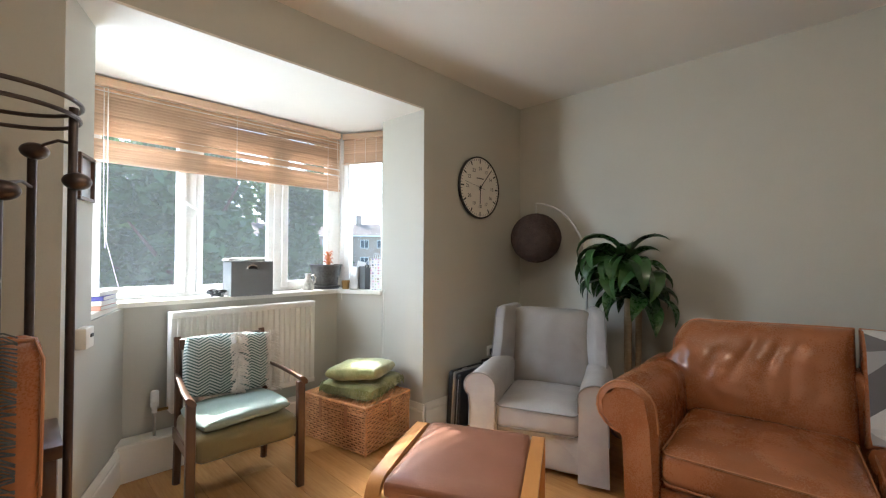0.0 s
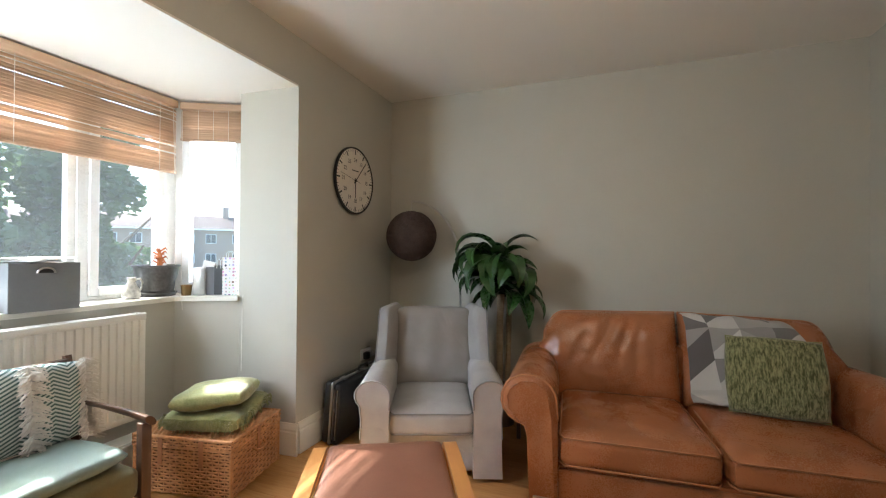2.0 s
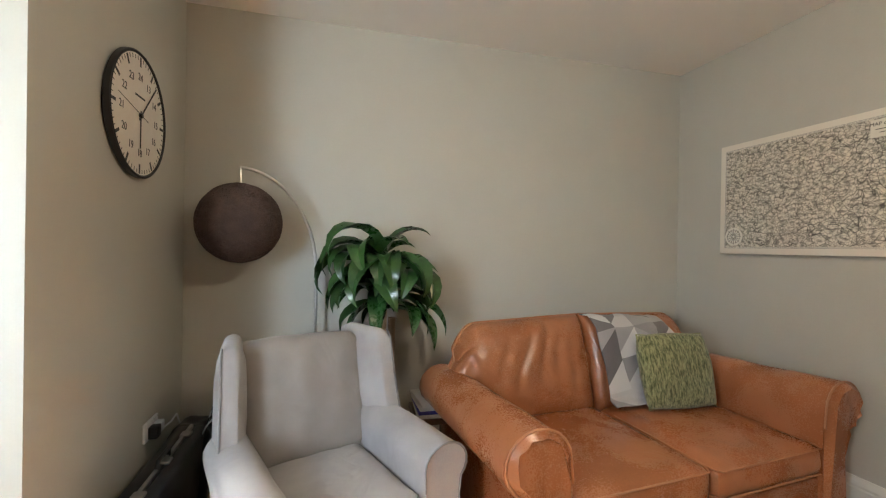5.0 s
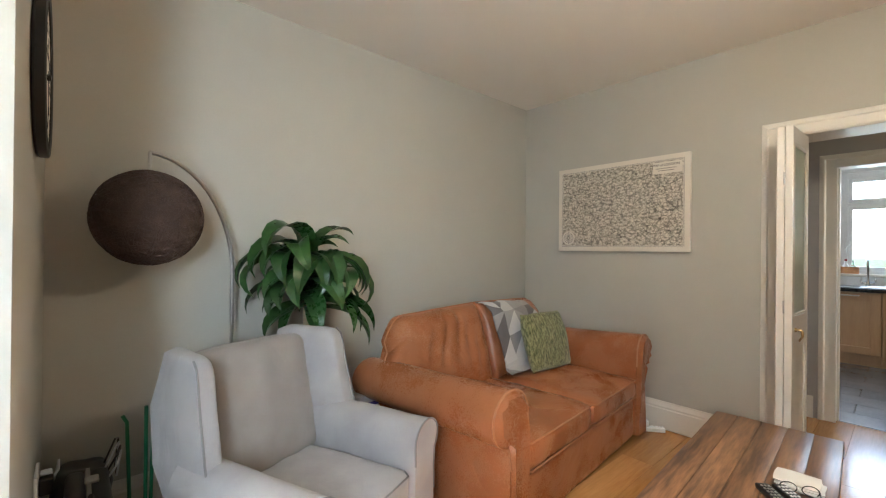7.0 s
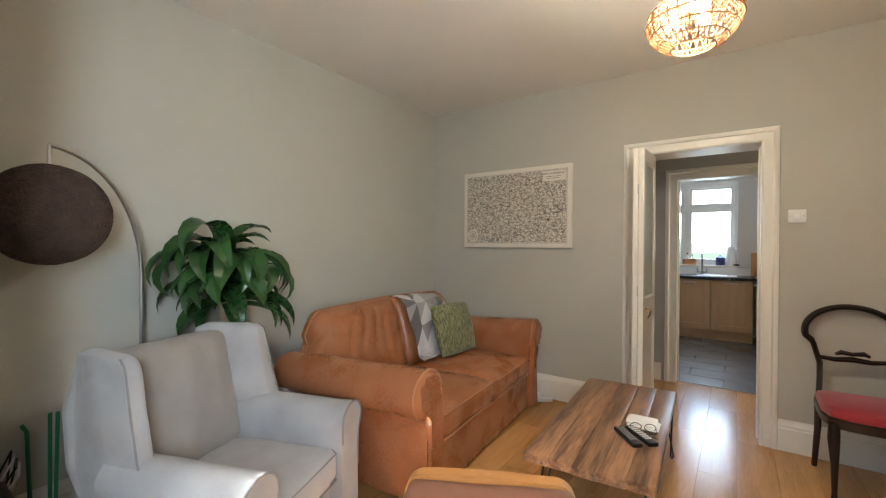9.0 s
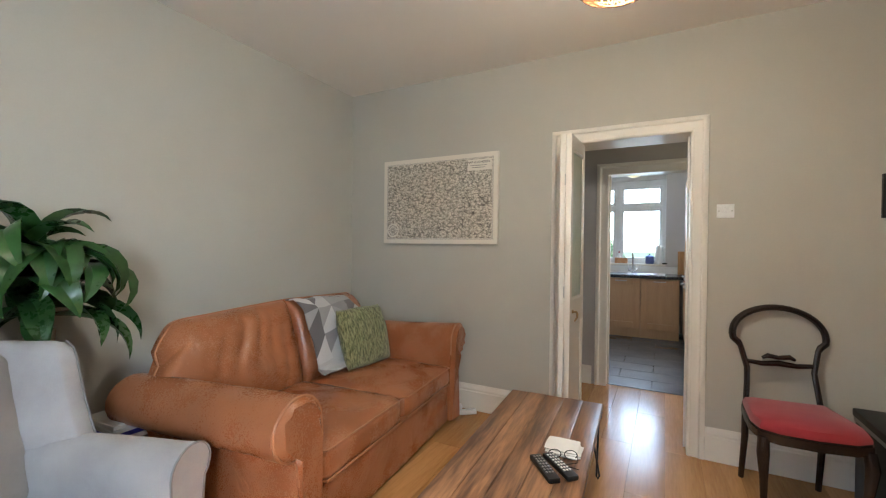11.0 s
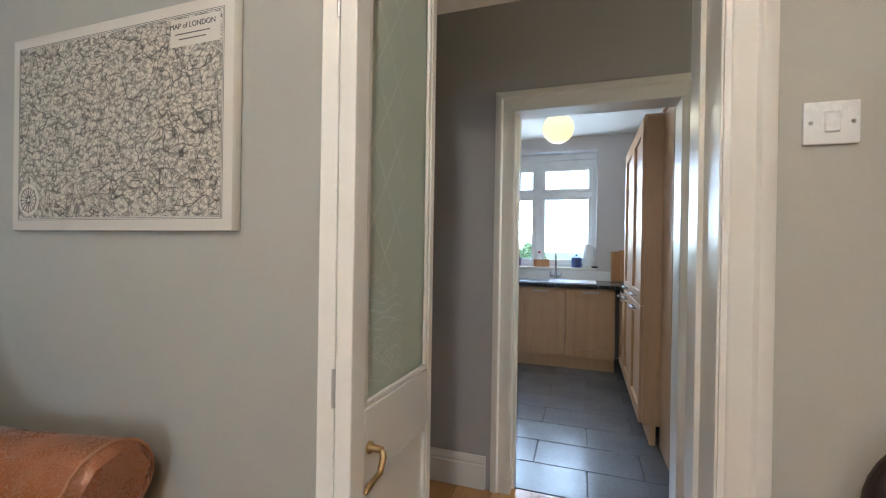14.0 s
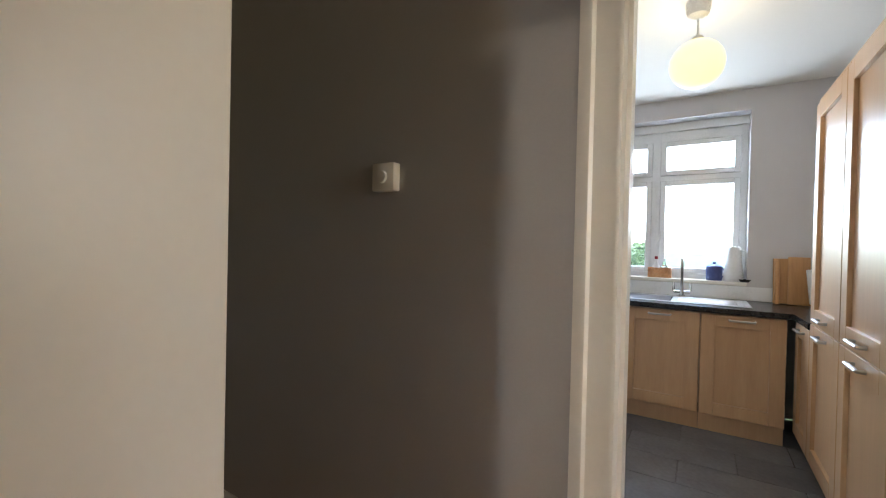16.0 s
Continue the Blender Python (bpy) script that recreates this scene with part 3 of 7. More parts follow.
# sofa ---------------------------------------------------------------
# local x along the sofa, local y to its front
def make_sofa():
    s = thing("sofa", pose(2.80, 0.115, 0, 0, 0, 95), "two-seat tan leather sofa with rolled arms and piping", "sofa")
    W, F = 0.70, 0.53
    part("base", soft_box(-W, W, -0.42, F - 0.03, 0.03, 0.29, 0.03, 0.004, 1.0), LEATHER, s)
    part("valance", soft_box(-W + 0.005, W - 0.005, F - 0.045, F - 0.012, 0.02, 0.27, 0.014, 0.004, 2.0, k=10), LEATHER, s)
    for i, (a, b, lift) in enumerate(((-W + 0.005, -0.008, 0.0), (0.008, W - 0.005, 0.012))):
        c = part("seat_cushion", soft_box(a, b, -0.18, F + 0.01, 0.285, 0.43 + lift, 0.05, 0.007, 3.0 + i * 5, 0.035), LEATHER, s)
        for z in (0.30, 0.415 + lift):
            part("piping", Tube([(a + 0.02, -0.1, z), (a + 0.008, F - 0.03, z), (a + 0.03, F + 0.006, z), (b - 0.03, F + 0.006, z), (b - 0.008, F - 0.03, z), (b - 0.02, -0.1, z)], 0.0045, 6), SEAM, c)
    # back: inner frame and two fat cushions with a swept outer shoulder
    part("back_frame", soft_box(-W - 0.02, W + 0.02, -0.46, -0.24, 0.1, 0.72, 0.05, 0.004, 7.0), LEATHER, s)
    for i, sx in enumerate((1, -1)):
        bm = bmesh.new()
        n = 72
        g = {}
        for side in (0, 1):
            for a in range(n + 1):
                for b in range(n + 1):
                    u, v = a / n, b / n
                    x = 0.008 + u * (W + 0.175) * (0.90 + 0.10 * math.sin(math.pi * min(v * 1.2, 1)))
                    top = 0.918 - 0.025 * u - 0.13 * max(0, (u - 0.82) / 0.18) ** 2.6
                    z = 0.40 + v * (top - 0.40)
                    rim = max(0.0, (1 - abs(2 * u - 1) ** (6 if u < 0.5 else 3)) * (1 - abs(2 * v - 1) ** 4)) ** 0.5
                    th = 0.02 + 0.115 * rim * (1.05 - 0.25 * (1 - v))
                    tilt = -0.20 - 0.17 * v
                    y = tilt + (th if side == 0 else -th * 0.7)
                    crease = sum(d * math.exp(-((u - p - lean * v - 0.012 * math.sin(7 * v + p * 9)) * 30) ** 2) * max(0.0, math.sin(math.pi * min(1, max(0, (v - lo) / (hi - lo))))) for p, lean, d, lo, hi in ((0.62, -0.14, 0.015, 0.30, 1.05), (0.44, -0.10, 0.014, 0.40, 1.1), (0.31, -0.06, 0.008, 0.2, 1.0), (0.74, -0.10, 0.008, 0.2, 0.95), (0.86, 0.04, 0.012, 0.1, 0.75), (0.93, 0.02, 0.010, 0.2, 0.85), (0.2, -0.05, 0.008, 0.1, 0.8)))
                    q = Vector((x * 6 * sx, z * 6, 3.0 * side + i))
                    y += (0.008 * noise.noise(q) + 0.004 * noise.noise(q * 3) - (crease if side == 0 else 0))
                    g[side, a, b] = bm.verts.new((sx * x, y, z))
        for side in (0, 1):
            for a in range(n):
                for b in range(n):
                    bm.faces.new((g[side, a, b], g[side, a + 1, b], g[side, a + 1, b + 1], g[side, a, b + 1]))
        ring = [(a, 0) for a in range(n)] + [(n, b) for b in range(n)] + [(a, n) for a in range(n, 0, -1)] + [(0, b) for b in range(n, 0, -1)]
        for p, q in zip(ring, ring[1:] + ring[:1]):
            bm.faces.new((g[0, p[0], p[1]], g[1, p[0], p[1]], g[1, q[0], q[1]], g[0, q[0], q[1]]))
        bmesh.ops.recalc_face_normals(bm, faces=bm.faces)
        line = [(g[0, a, n].co + g[1, a, n].co) / 2 + Vector((0, 0.012, 0.002)) for a in range(0, n + 1, 2)] + [(g[0, n, b].co + g[1, n, b].co) / 2 + Vector((sx * 0.003, 0.012, 0)) for b in range(n - 2, -1, -2)]
        c = part("back_cushion", bm, LEATHER, s)
        part("piping", Tube(line, 0.005, 6), SEAM, c)
    # rolled arms: a scroll profile carried from back to front
    for sx in (1, -1):
        prof = []
        prof += [(0.0, 0.03), (0.0, 0.50)]
        for k in range(0, 15):
            t = math.pi * (1.0 - k / 14 * 1.45)
            prof.append((0.135 + 0.128 * math.cos(t), 0.585 + 0.120 * math.sin(t)))
        prof += [(0.145, 0.44), (0.128, 0.36), (0.122, 0.03)]
        ys = rows_of(-0.44, F + 0.0, 16)
        bm = bmesh.new()
        path, frames = [], []
        for y in ys:
            f = (y + 0.44) / (F + 0.44)
            path.append((sx * (W - 0.005), y, 0))
            sc = 0.94 + 0.06 * f
            frames.append((Vector((sx * (1.0 if f < 0.9 else 1.03), 0, 0)), Vector((0, 0, sc))))
        sweep(bm, prof, path, frames)
        for v in bm.verts:
            q = v.co * 5
            v.co += Vector((sx * 0.006 * noise.noise(q), 0, 0.005 * noise.noise(q + Vector((9, 2, 4)))))
        arm = part("arm", bm, LEATHER, s)
        # front facing with gathered pleats round the scroll
        fr = [(sx * (W - 0.005 + a), b) for a, b in prof]
        bm = bmesh.new()
        cx, cz = sx * (W + 0.13), 0.585
        outer = [bm.verts.new((x, F + 0.002, z)) for x, z in fr]
        inner = [bm.verts.new((cx * 0.22 + x * 0.78 if z > 0.42 else x * 0.93 + 0.07 * cx, F + 0.018 + (0.014 if i % 2 else 0.0), cz * 0.2 + z * 0.8 if z > 0.42 else z)) for i, (x, z) in enumerate(fr)]
        k = len(fr)
        for i in range(k):
            bm.faces.new((outer[i], outer[(i + 1) % k], inner[(i + 1) % k], inner[i]))
        bm.faces.new(inner)
        bmesh.ops.triangulate(bm, faces=[f for f in bm.faces if len(f.verts) > 4])
        bmesh.ops.recalc_face_normals(bm, faces=bm.faces)
        part("arm_front", bm, LEATHER, arm, "gathered leather scroll front")
        part("piping", Tube([(x, F + 0.004, z) for x, z in fr[1:-1]], 0.005, 6), SEAM, arm)
    for x in (-W + 0.08, W - 0.08):
        for y in (-0.38, 0.43):
            part("foot", Lathe([(0, 0), (0.022, 0), (0.026, 0.03), (0.0, 0.031)], 12, (x, y, 0)), DARKWOOD, s)
    return s


make_sofa()


# throw over the sofa back: woven with grey and white facets
def facet_material(name, size, colours):
    """Woven squares cut by slants, each piece in one of the colours."""
    m = material(name, colours[0], 0.95, scale=6, grain=300, bump=0.3, sheen=0.2)
    nt, n = m.node_tree, m.node_tree.nodes

    def node(kind, operation):
        k = n.new(kind)
        k.operation = operation
        return k

    def join(a, b):
        nt.links.new(a, b)

    tc, sep = n.new("ShaderNodeTexCoord"), n.new("ShaderNodeSeparateXYZ")
    join(tc.outputs["Object"], sep.inputs[0])
    along = node("ShaderNodeMath", "SUBTRACT")
    join(sep.outputs[2], along.inputs[0])
    join(sep.outputs[1], along.inputs[1])
    flat = n.new("ShaderNodeCombineXYZ")
    join(sep.outputs[0], flat.inputs[0])
    join(along.outputs[0], flat.inputs[1])
    mp = n.new("ShaderNodeMapping")
    mp.inputs["Scale"].default_value, mp.inputs["Location"].default_value = (1 / size, 0.78 / size, 1), (0.37, 0.2, 0)
    mp.inputs["Rotation"].default_value = (0, 0, 0.12)
    join(flat.outputs[0], mp.inputs[0])
    cell, inside = node("ShaderNodeVectorMath", "FLOOR"), node("ShaderNodeVectorMath", "FRACTION")
    for k in (cell, inside):
        join(mp.outputs[0], k.inputs[0])
    way = n.new("ShaderNodeTexWhiteNoise")
    join(cell.outputs[0], way.inputs["Vector"])
    si = n.new("ShaderNodeSeparateXYZ")
    join(inside.outputs[0], si.inputs[0])
    turn = node("ShaderNodeMath", "GREATER_THAN")
    turn.inputs[1].default_value = 0.5
    join(way.outputs["Value"], turn.inputs[0])
    other = node("ShaderNodeMath", "SUBTRACT")
    other.inputs[0].default_value = 1.0
    join(si.outputs[0], other.inputs[1])
    pick = n.new("ShaderNodeMix")
    join(turn.outputs[0], pick.inputs[0])
    join(si.outputs[0], pick.inputs[2])
    join(other.outputs[0], pick.inputs[3])
    slant, side = node("ShaderNodeMath", "MULTIPLY_ADD"), node("ShaderNodeMath", "GREATER_THAN")
    slant.inputs[1].default_value = 0.75
    join(pick.outputs[0], slant.inputs[0])
    join(si.outputs[1], slant.inputs[2])
    side.inputs[1].default_value = 0.95
    join(slant.outputs[0], side.inputs[0])
    lift, whole = n.new("ShaderNodeCombineXYZ"), node("ShaderNodeVectorMath", "ADD")
    join(side.outputs[0], lift.inputs[2])
    join(cell.outputs[0], whole.inputs[0])
    join(lift.outputs[0], whole.inputs[1])
    tone, ramp = n.new("ShaderNodeTexWhiteNoise"), n.new("ShaderNodeValToRGB")
    join(whole.outputs[0], tone.inputs["Vector"])
    ramp.color_ramp.interpolation = "CONSTANT"
    while len(ramp.color_ramp.elements) < len(colours):
        ramp.color_ramp.elements.new(0.5)
    for i, c in enumerate(colours):
        ramp.color_ramp.elements[i].position, ramp.color_ramp.elements[i].color = i / len(colours), (*c, 1)
    join(tone.outputs["Value"], ramp.inputs[0])
    nz, mix = n.new("ShaderNodeTexNoise"), n.new("ShaderNodeMix")
    nz.inputs["Scale"].default_value = 220
    mix.data_type, mix.blend_type = "RGBA", "MULTIPLY"
    mix.inputs[0].default_value = 0.3
    join(ramp.outputs[0], mix.inputs[6])
    join(nz.outputs["Fac"], mix.inputs[7])
    join(mix.outputs[2], n["Principled BSDF"].inputs["Base Color"])
    return m


THROW = facet_material("grey_facet_weave", 0.165, [(0.74, 0.73, 0.72), (0.15, 0.14, 0.145), (0.66, 0.65, 0.64), (0.33, 0.32, 0.325), (0.19, 0.18, 0.185), (0.42, 0.41, 0.41)])


def make_throw():
    s = thing("throw_blanket", pose(2.80, 0.115, 0, 0, 0, 95), "grey and white geometric woven throw draped over the sofa back", "blanket")
    bm = bmesh.new()
    nu, nv = 34, 36
    # profile over the back: from the seat up, over the top, down behind
    prof = [(-0.035, 0.462), (-0.08, 0.48), (-0.093, 0.53), (-0.128, 0.64), (-0.165, 0.75), (-0.205, 0.855), (-0.27, 0.91), (-0.36, 0.905), (-0.425, 0.86), (-0.455, 0.76), (-0.47, 0.62)]
    g = []
    for a in range(nu + 1):
        row = []
        u = a / nu
        for b in range(nv + 1):
            f = b / nv * (len(prof) - 1)
            i = min(int(f), len(prof) - 2)
            y, z = (prof[i][j] + (prof[i + 1][j] - prof[i][j]) * (f - i) for j in (0, 1))
            x = -0.015 - u * (0.47 + 0.16 * min(1.0, f / 5))
            zz = z - (0.03 * u + 0.11 * max(0, (u - 0.80) / 0.2) ** 2) * (1 if b > 12 else b / 12)
            q = Vector((x * 5, f * 0.8, 1.3))
            k = 0.012 * noise.noise(q) + 0.008 * math.sin(x * 26 + f)
            row.append(bm.verts.new((x, y + 0.012 + k, zz + 0.012 + abs(k) * 0.5)))
        g.append(row)
    for a in range(nu):
        for b in range(nv):
            bm.faces.new((g[a][b], g[a + 1][b], g[a + 1][b + 1], g[a][b + 1]))
    bmesh.ops.recalc_face_normals(bm, faces=bm.faces)
    bmesh.ops.solidify(bm, geom=bm.faces[:], thickness=0.007)
    part("blanket", bm, THROW, s)


make_throw()

WEAVE = material("green_tweed", (0.29, 0.29, 0.14), 0.95, dark=(0.06, 0.07, 0.022), scale=100, grain=300, bump=0.5, amount=1.4, stretch=(1, 0.22, 1), sheen=0.3)
OLIVE = material("olive_plush", (0.31, 0.31, 0.13), 0.95, dark=(0.17, 0.185, 0.06), scale=14, grain=130, bump=0.6, amount=0.9, sheen=0.4)
t = thing("cushion", pose(2.80, 0.115, 0, 0, 0, 95) @ pose(-0.372, 0.02, 0.655, -72, 0, -9), "square green tweed scatter cushion propped on the sofa", "cushion")
part("cover", pillow(0.43, 0.40, 0.12, n=28, edge=0.2, lumps=0.008, seed=3), WEAVE, t)
part("piping", Tube([(0.205 * a, 0.195 * b, 0) for a, b in ((-1, -1), (0, -0.94), (1, -1), (0.94, 0), (1, 1), (0, 0.94), (-1, 1), (-0.94, 0))], 0.004, 6, True), OLIVE, t)


# grey wing chair ------------------------------------------------------
def make_wing_chair():
    s = thing("wing_armchair", pose(2.66, 1.585, 0, 0, 0, 112), "light grey fabric wing armchair with loose cover", "armchair")
    part("skirt", soft_box(-0.335, 0.335, -0.36, 0.30, 0.03, 0.27, 0.04, 0.006, 11), GREYCLOTH, s)
    c = part("seat_cushion", soft_box(-0.245, 0.245, -0.22, 0.345, 0.25, 0.395, 0.045, 0.006, 12, 0.03), GREYCLOTH, s)
    for z in (0.265, 0.38):
        part("piping", Tube([(-0.24, -0.1, z), (-0.243, 0.30, z), (-0.21, 0.343, z), (0.21, 0.343, z), (0.243, 0.30, z), (0.24, -0.1, z)], 0.004, 6), GREYSEAM, c)
    # back: tall padded panel leaning back, with wrinkles
    m = pose(0, -0.235, 0.36, 11, 0, 0)
    bm = soft_box(-0.268, 0.268, -0.12, 0.075, 0.0, 0.535, 0.05, 0.006, 13, 0.0, k=22)
    for v in bm.verts:
        if v.co.y > 0:
            v.co.y += 0.03 * (1 - (v.co.x / 0.26) ** 2) * math.sin(math.pi * min(1, max(0, v.co.z / 0.57))) + 0.004 * math.sin(v.co.x * 40 + 3 * v.co.z)
        v.co.z += 0.012 * (1 - (v.co.x / 0.25) ** 2) * (v.co.z / 0.57)
    bm.transform(m)
    part("back", bm, GREYBACK, s, "back panel in a darker taupe tone of the grey cloth")
    for sx in (1, -1):
        # wing: a thick shaped slab standing forward from the back
        out = [(-0.37, 0.30), (0.0, 0.30), (-0.03, 0.48), (-0.065, 0.58), (-0.10, 0.72), (-0.125, 0.85), (-0.135, 0.885), (-0.16, 0.910), (-0.26, 0.914), (-0.44, 0.895)]
        bm = bmesh.new()
        th = 0.066
        loops = []
        for k in range(7):
            f = k / 6
            off = th * (f - 0.5)
            ins = 0.035 * (1 - math.sqrt(max(0, 1 - (2 * f - 1) ** 2)))
            cy = sum(p[0] for p in out) / len(out)
            cz = sum(p[1] for p in out) / len(out)
            loops.append([bm.verts.new((sx * (0.300 + off + 0.20 * (y + 0.28)), y + (cy - y) * ins * 2.2, z + (cz - z) * ins * 2.2)) for y, z in out])
        n = len(out)
        for p, q in zip(loops, loops[1:]):
            for i in range(n):
                bm.faces.new((p[i], p[(i + 1) % n], q[(i + 1) % n], q[i]))
        bm.faces.new(loops[0])
        bm.faces.new(loops[-1])
        bmesh.ops.recalc_face_normals(bm, faces=bm.faces)
        bmesh.ops.triangulate(bm, faces=[f for f in bm.faces if len(f.verts) > 4])
        bmesh.ops.subdivide_edges(bm, edges=bm.edges[:], cuts=2, use_grid_fill=True, smooth=0.4)
        for v in bm.verts:
            q = v.co * 7
            v.co.x += 0.006 * noise.noise(q)
        w = part("wing", bm, GREYCLOTH, s)
        part("piping", Tube([(sx * (0.300 + th * 0.45 + 0.20 * (y + 0.28)), y, z) for y, z in out[1:8]], 0.004, 6), GREYSEAM, w)
        # rolled arm
        prof = [(-0.055, 0.03), (-0.055, 0.41)]
        for k in range(13):
            t = math.pi * (1 - k / 12 * 1.25)
            prof.append((0.03 + 0.088 * math.cos(t), 0.488 + 0.082 * math.sin(t)))
        prof += [(0.085, 0.36), (0.088, 0.25), (0.09, 0.03)]
        ys = rows_of(-0.20, 0.355, 12)
        frames = []
        for y in ys:
            f = (y + 0.2) / 0.555
            frames.append((Vector((sx * (0.95 + 0.15 * f), 0, 0)), Vector((0, 0, 1.02 - 0.02 * f))))
        bm = sweep(bmesh.new(), prof, [(sx * 0.295, y, 0) for y in ys], frames)
        for v in bm.verts:
            q = v.co * 6
            v.co += Vector((0.006 * noise.noise(q), 0.004 * noise.noise(q * 2), 0.004 * noise.noise(q + Vector((5, 5, 5)))))
            if v.co.y > 0.34:
                v.co.y += 0.006
        arm = part("arm", bm, GREYCLOTH, s)
        part("piping", Tube([(sx * (0.295 + 1.1 * a), 0.362, b) for a, b in prof[1:-1]], 0.0045, 6), GREYSEAM, arm)
    for x in (-0.27, 0.27):
        for y in (-0.3, 0.25):
            part("foot", Lathe([(0, 0), (0.018, 0), (0.024, 0.032), (0.0, 0.033)], 12, (x, y, 0)), DARKWOOD, s)


make_wing_chair()


# footstool ------------------------------------------------------------
def make_footstool():
    s = thing("footstool", pose(1.615, 1.345, 0, 0, 0, -62), "bentwood footstool with brown leather pad", "footstool")
    for sx in (1, -1):
        prof = [(-0.029, -0.012), (0.029, -0.012), (0.029, 0.012), (-0.029, 0.012)]
        pts = [(-0.315, 0.012), (-0.315, 0.18), (-0.31, 0.30)]
        for k in range(7):
            t = math.pi - k / 6 * math.pi / 2
            pts.append((-0.245 + 0.065 * math.cos(t), 0.335 + 0.065 * math.sin(t)))
        pts += [(0.0, 0.408), (0.2, 0.404)]
        for k in range(7):
            t = math.pi / 2 - k / 6 * math.pi / 2
            pts.append((0.245 + 0.065 * math.cos(t), 0.335 + 0.065 * math.sin(t)))
        pts += [(0.315, 0.18), (0.315, 0.012)]
        path, frames = [], []
        for i, (y, z) in enumerate(pts):
            a, b = pts[max(i - 1, 0)], pts[min(i + 1, len(pts) - 1)]
            d = Vector((0, b[0] - a[0], b[1] - a[1])).normalized()
            path.append((sx * 0.287, y, z + 0.012 * min(1, z / 0.3)))
            frames.append((Vector((1, 0, 0)), Vector((0, -d.z, d.y))))
        part("bent_leg", sweep(bmesh.new(), prof, path, frames), BIRCH, s)
    for y in (-0.22, 0.22):
        part("rail", Box(-0.26, 0.26, y - 0.015, y + 0.015, 0.31, 0.349, 0.004, 1), BIRCH, s)
    bm = soft_box(-0.254, 0.254, -0.30, 0.30, 0.350, 0.424, 0.026, 0.005, 21, 0.012)
    c = part("pad", bm, BROWNLEATHER, s)
    part("piping", Tube([(-0.252, -0.27, 0.385), (-0.252, 0.27, 0.385), (-0.22, 0.298, 0.385), (0.22, 0.298, 0.385), (0.252, 0.27, 0.385), (0.252, -0.27, 0.385), (0.22, -0.298, 0.385), (-0.22, -0.298, 0.385)], 0.004, 6, True), BROWNLEATHER, c)


make_footstool()

# coffee table -----------------------------------------------------------
TABLEWOOD = material("streaked_walnut", (0.36, 0.185, 0.09), 0.32, dark=(0.085, 0.042, 0.024), scale=2.0, grain=10, bump=0.04, stretch=(8, 0.7, 8), amount=1.1, vary=0.25)
t = thing("coffee_table", pose(1.512, 0.17, 0, 0, 0, 3), "streaky dark walnut plank coffee table on black hairpin legs", "coffee table")
for i in range(5):
    x0 = -0.258 + i * 0.1035
    bm = Box(x0, x0 + 0.1028, -0.615 - 0.004 * (i % 2), 0.615 + 0.003 * (i % 3), 0.365, 0.405, 0.0035, 2)
    part("tabletop_plank", bm, TABLEWOOD, t)
for sx in (1, -1):
    for sy in (1, -1):
        x, y = sx * 0.2, sy * 0.53
        bm = Tube([(x - 0.045, y, 0.365), (x + sx * 0.035, y + sy * 0.03, 0.02), (x + sx * 0.042, y + sy * 0.033, 0.006), (x + sx * 0.05, y + sy * 0.04, 0.02), (x, y + sy * 0.0 - 0.05 * sy, 0.365)], 0.0055, 8)
        box(bm, x - 0.06, x + 0.03, y - 0.07, y + 0.03, 0.361, 0.3645)
        part("hairpin_leg", bm, BLACK, t)


# clock ------------------------------------------------------------------
FACE = material("aged_clock_face", (0.76, 0.71, 0.63), 0.5, dark=(0.66, 0.60, 0.52), scale=7, grain=60, bump=0.03)
INK = material("black_ink", (0.02, 0.018, 0.018), 0.6)
clock = thing("wall_clock", pose(2.918, NORTH, 1.828, 90, 0, 0), "round station clock with black rim and cream dial", "clock")
R = 0.255
part("case", Lathe([(0, 0.002), (R - 0.01, 0.002), (R, 0.01), (R, 0.03), (R - 0.006, 0.034), (R - 0.012, 0.03), (R - 0.012, 0.022), (0, 0.022)], 64), BLACK, clock)
part("dial", Lathe([(0, 0.0235), (R - 0.0125, 0.0235), (R - 0.0125, 0.026), (0, 0.026)], 64), FACE, clock)
bm = bmesh.new()
for k in range(60):
    a = 2 * math.pi * k / 60
    big = k % 5 == 0
    box(bm, -0.006 if big else -0.0018, 0.006 if big else 0.0018, R - (0.056 if big else 0.034), R - 0.018, 0.0262, 0.0268, m=Matrix.Rotation(-a, 4, "Z"))
part("minute_marks", bm, INK, clock)
for k in range(12):
    a = 2 * math.pi * k / 12
    lettering("numeral", str(24 if k == 0 else 12 + k), 0.042, pose(0.155 * math.sin(a), 0.155 * math.cos(a), 0.0265), INK, clock)
part("maker_mark", Box(-0.045, 0.045, 0.072, 0.08, 0.0262, 0.0267), INK, clock, "small unreadable dark line of print")
part("hour_hand", Box(-0.005, 0.005, -0.02, 0.135, 0.029, 0.0305, 0.001, 1, m=Matrix.Rotation(radians(-181), 4, "Z")), INK, clock)
part("minute_hand", Box(-0.004, 0.004, -0.03, 0.215, 0.031, 0.0325, 0.001, 1, m=Matrix.Rotation(radians(-42), 4, "Z")), INK, clock)
part("second_hand", Box(-0.0012, 0.0012, -0.06, 0.2, 0.033, 0.034, m=Matrix.Rotation(radians(-280), 4, "Z")), INK, clock)
part("pin", Lathe([(0, 0.026), (0.01, 0.026), (0.01, 0.036), (0, 0.037)], 16), BLACK, clock)


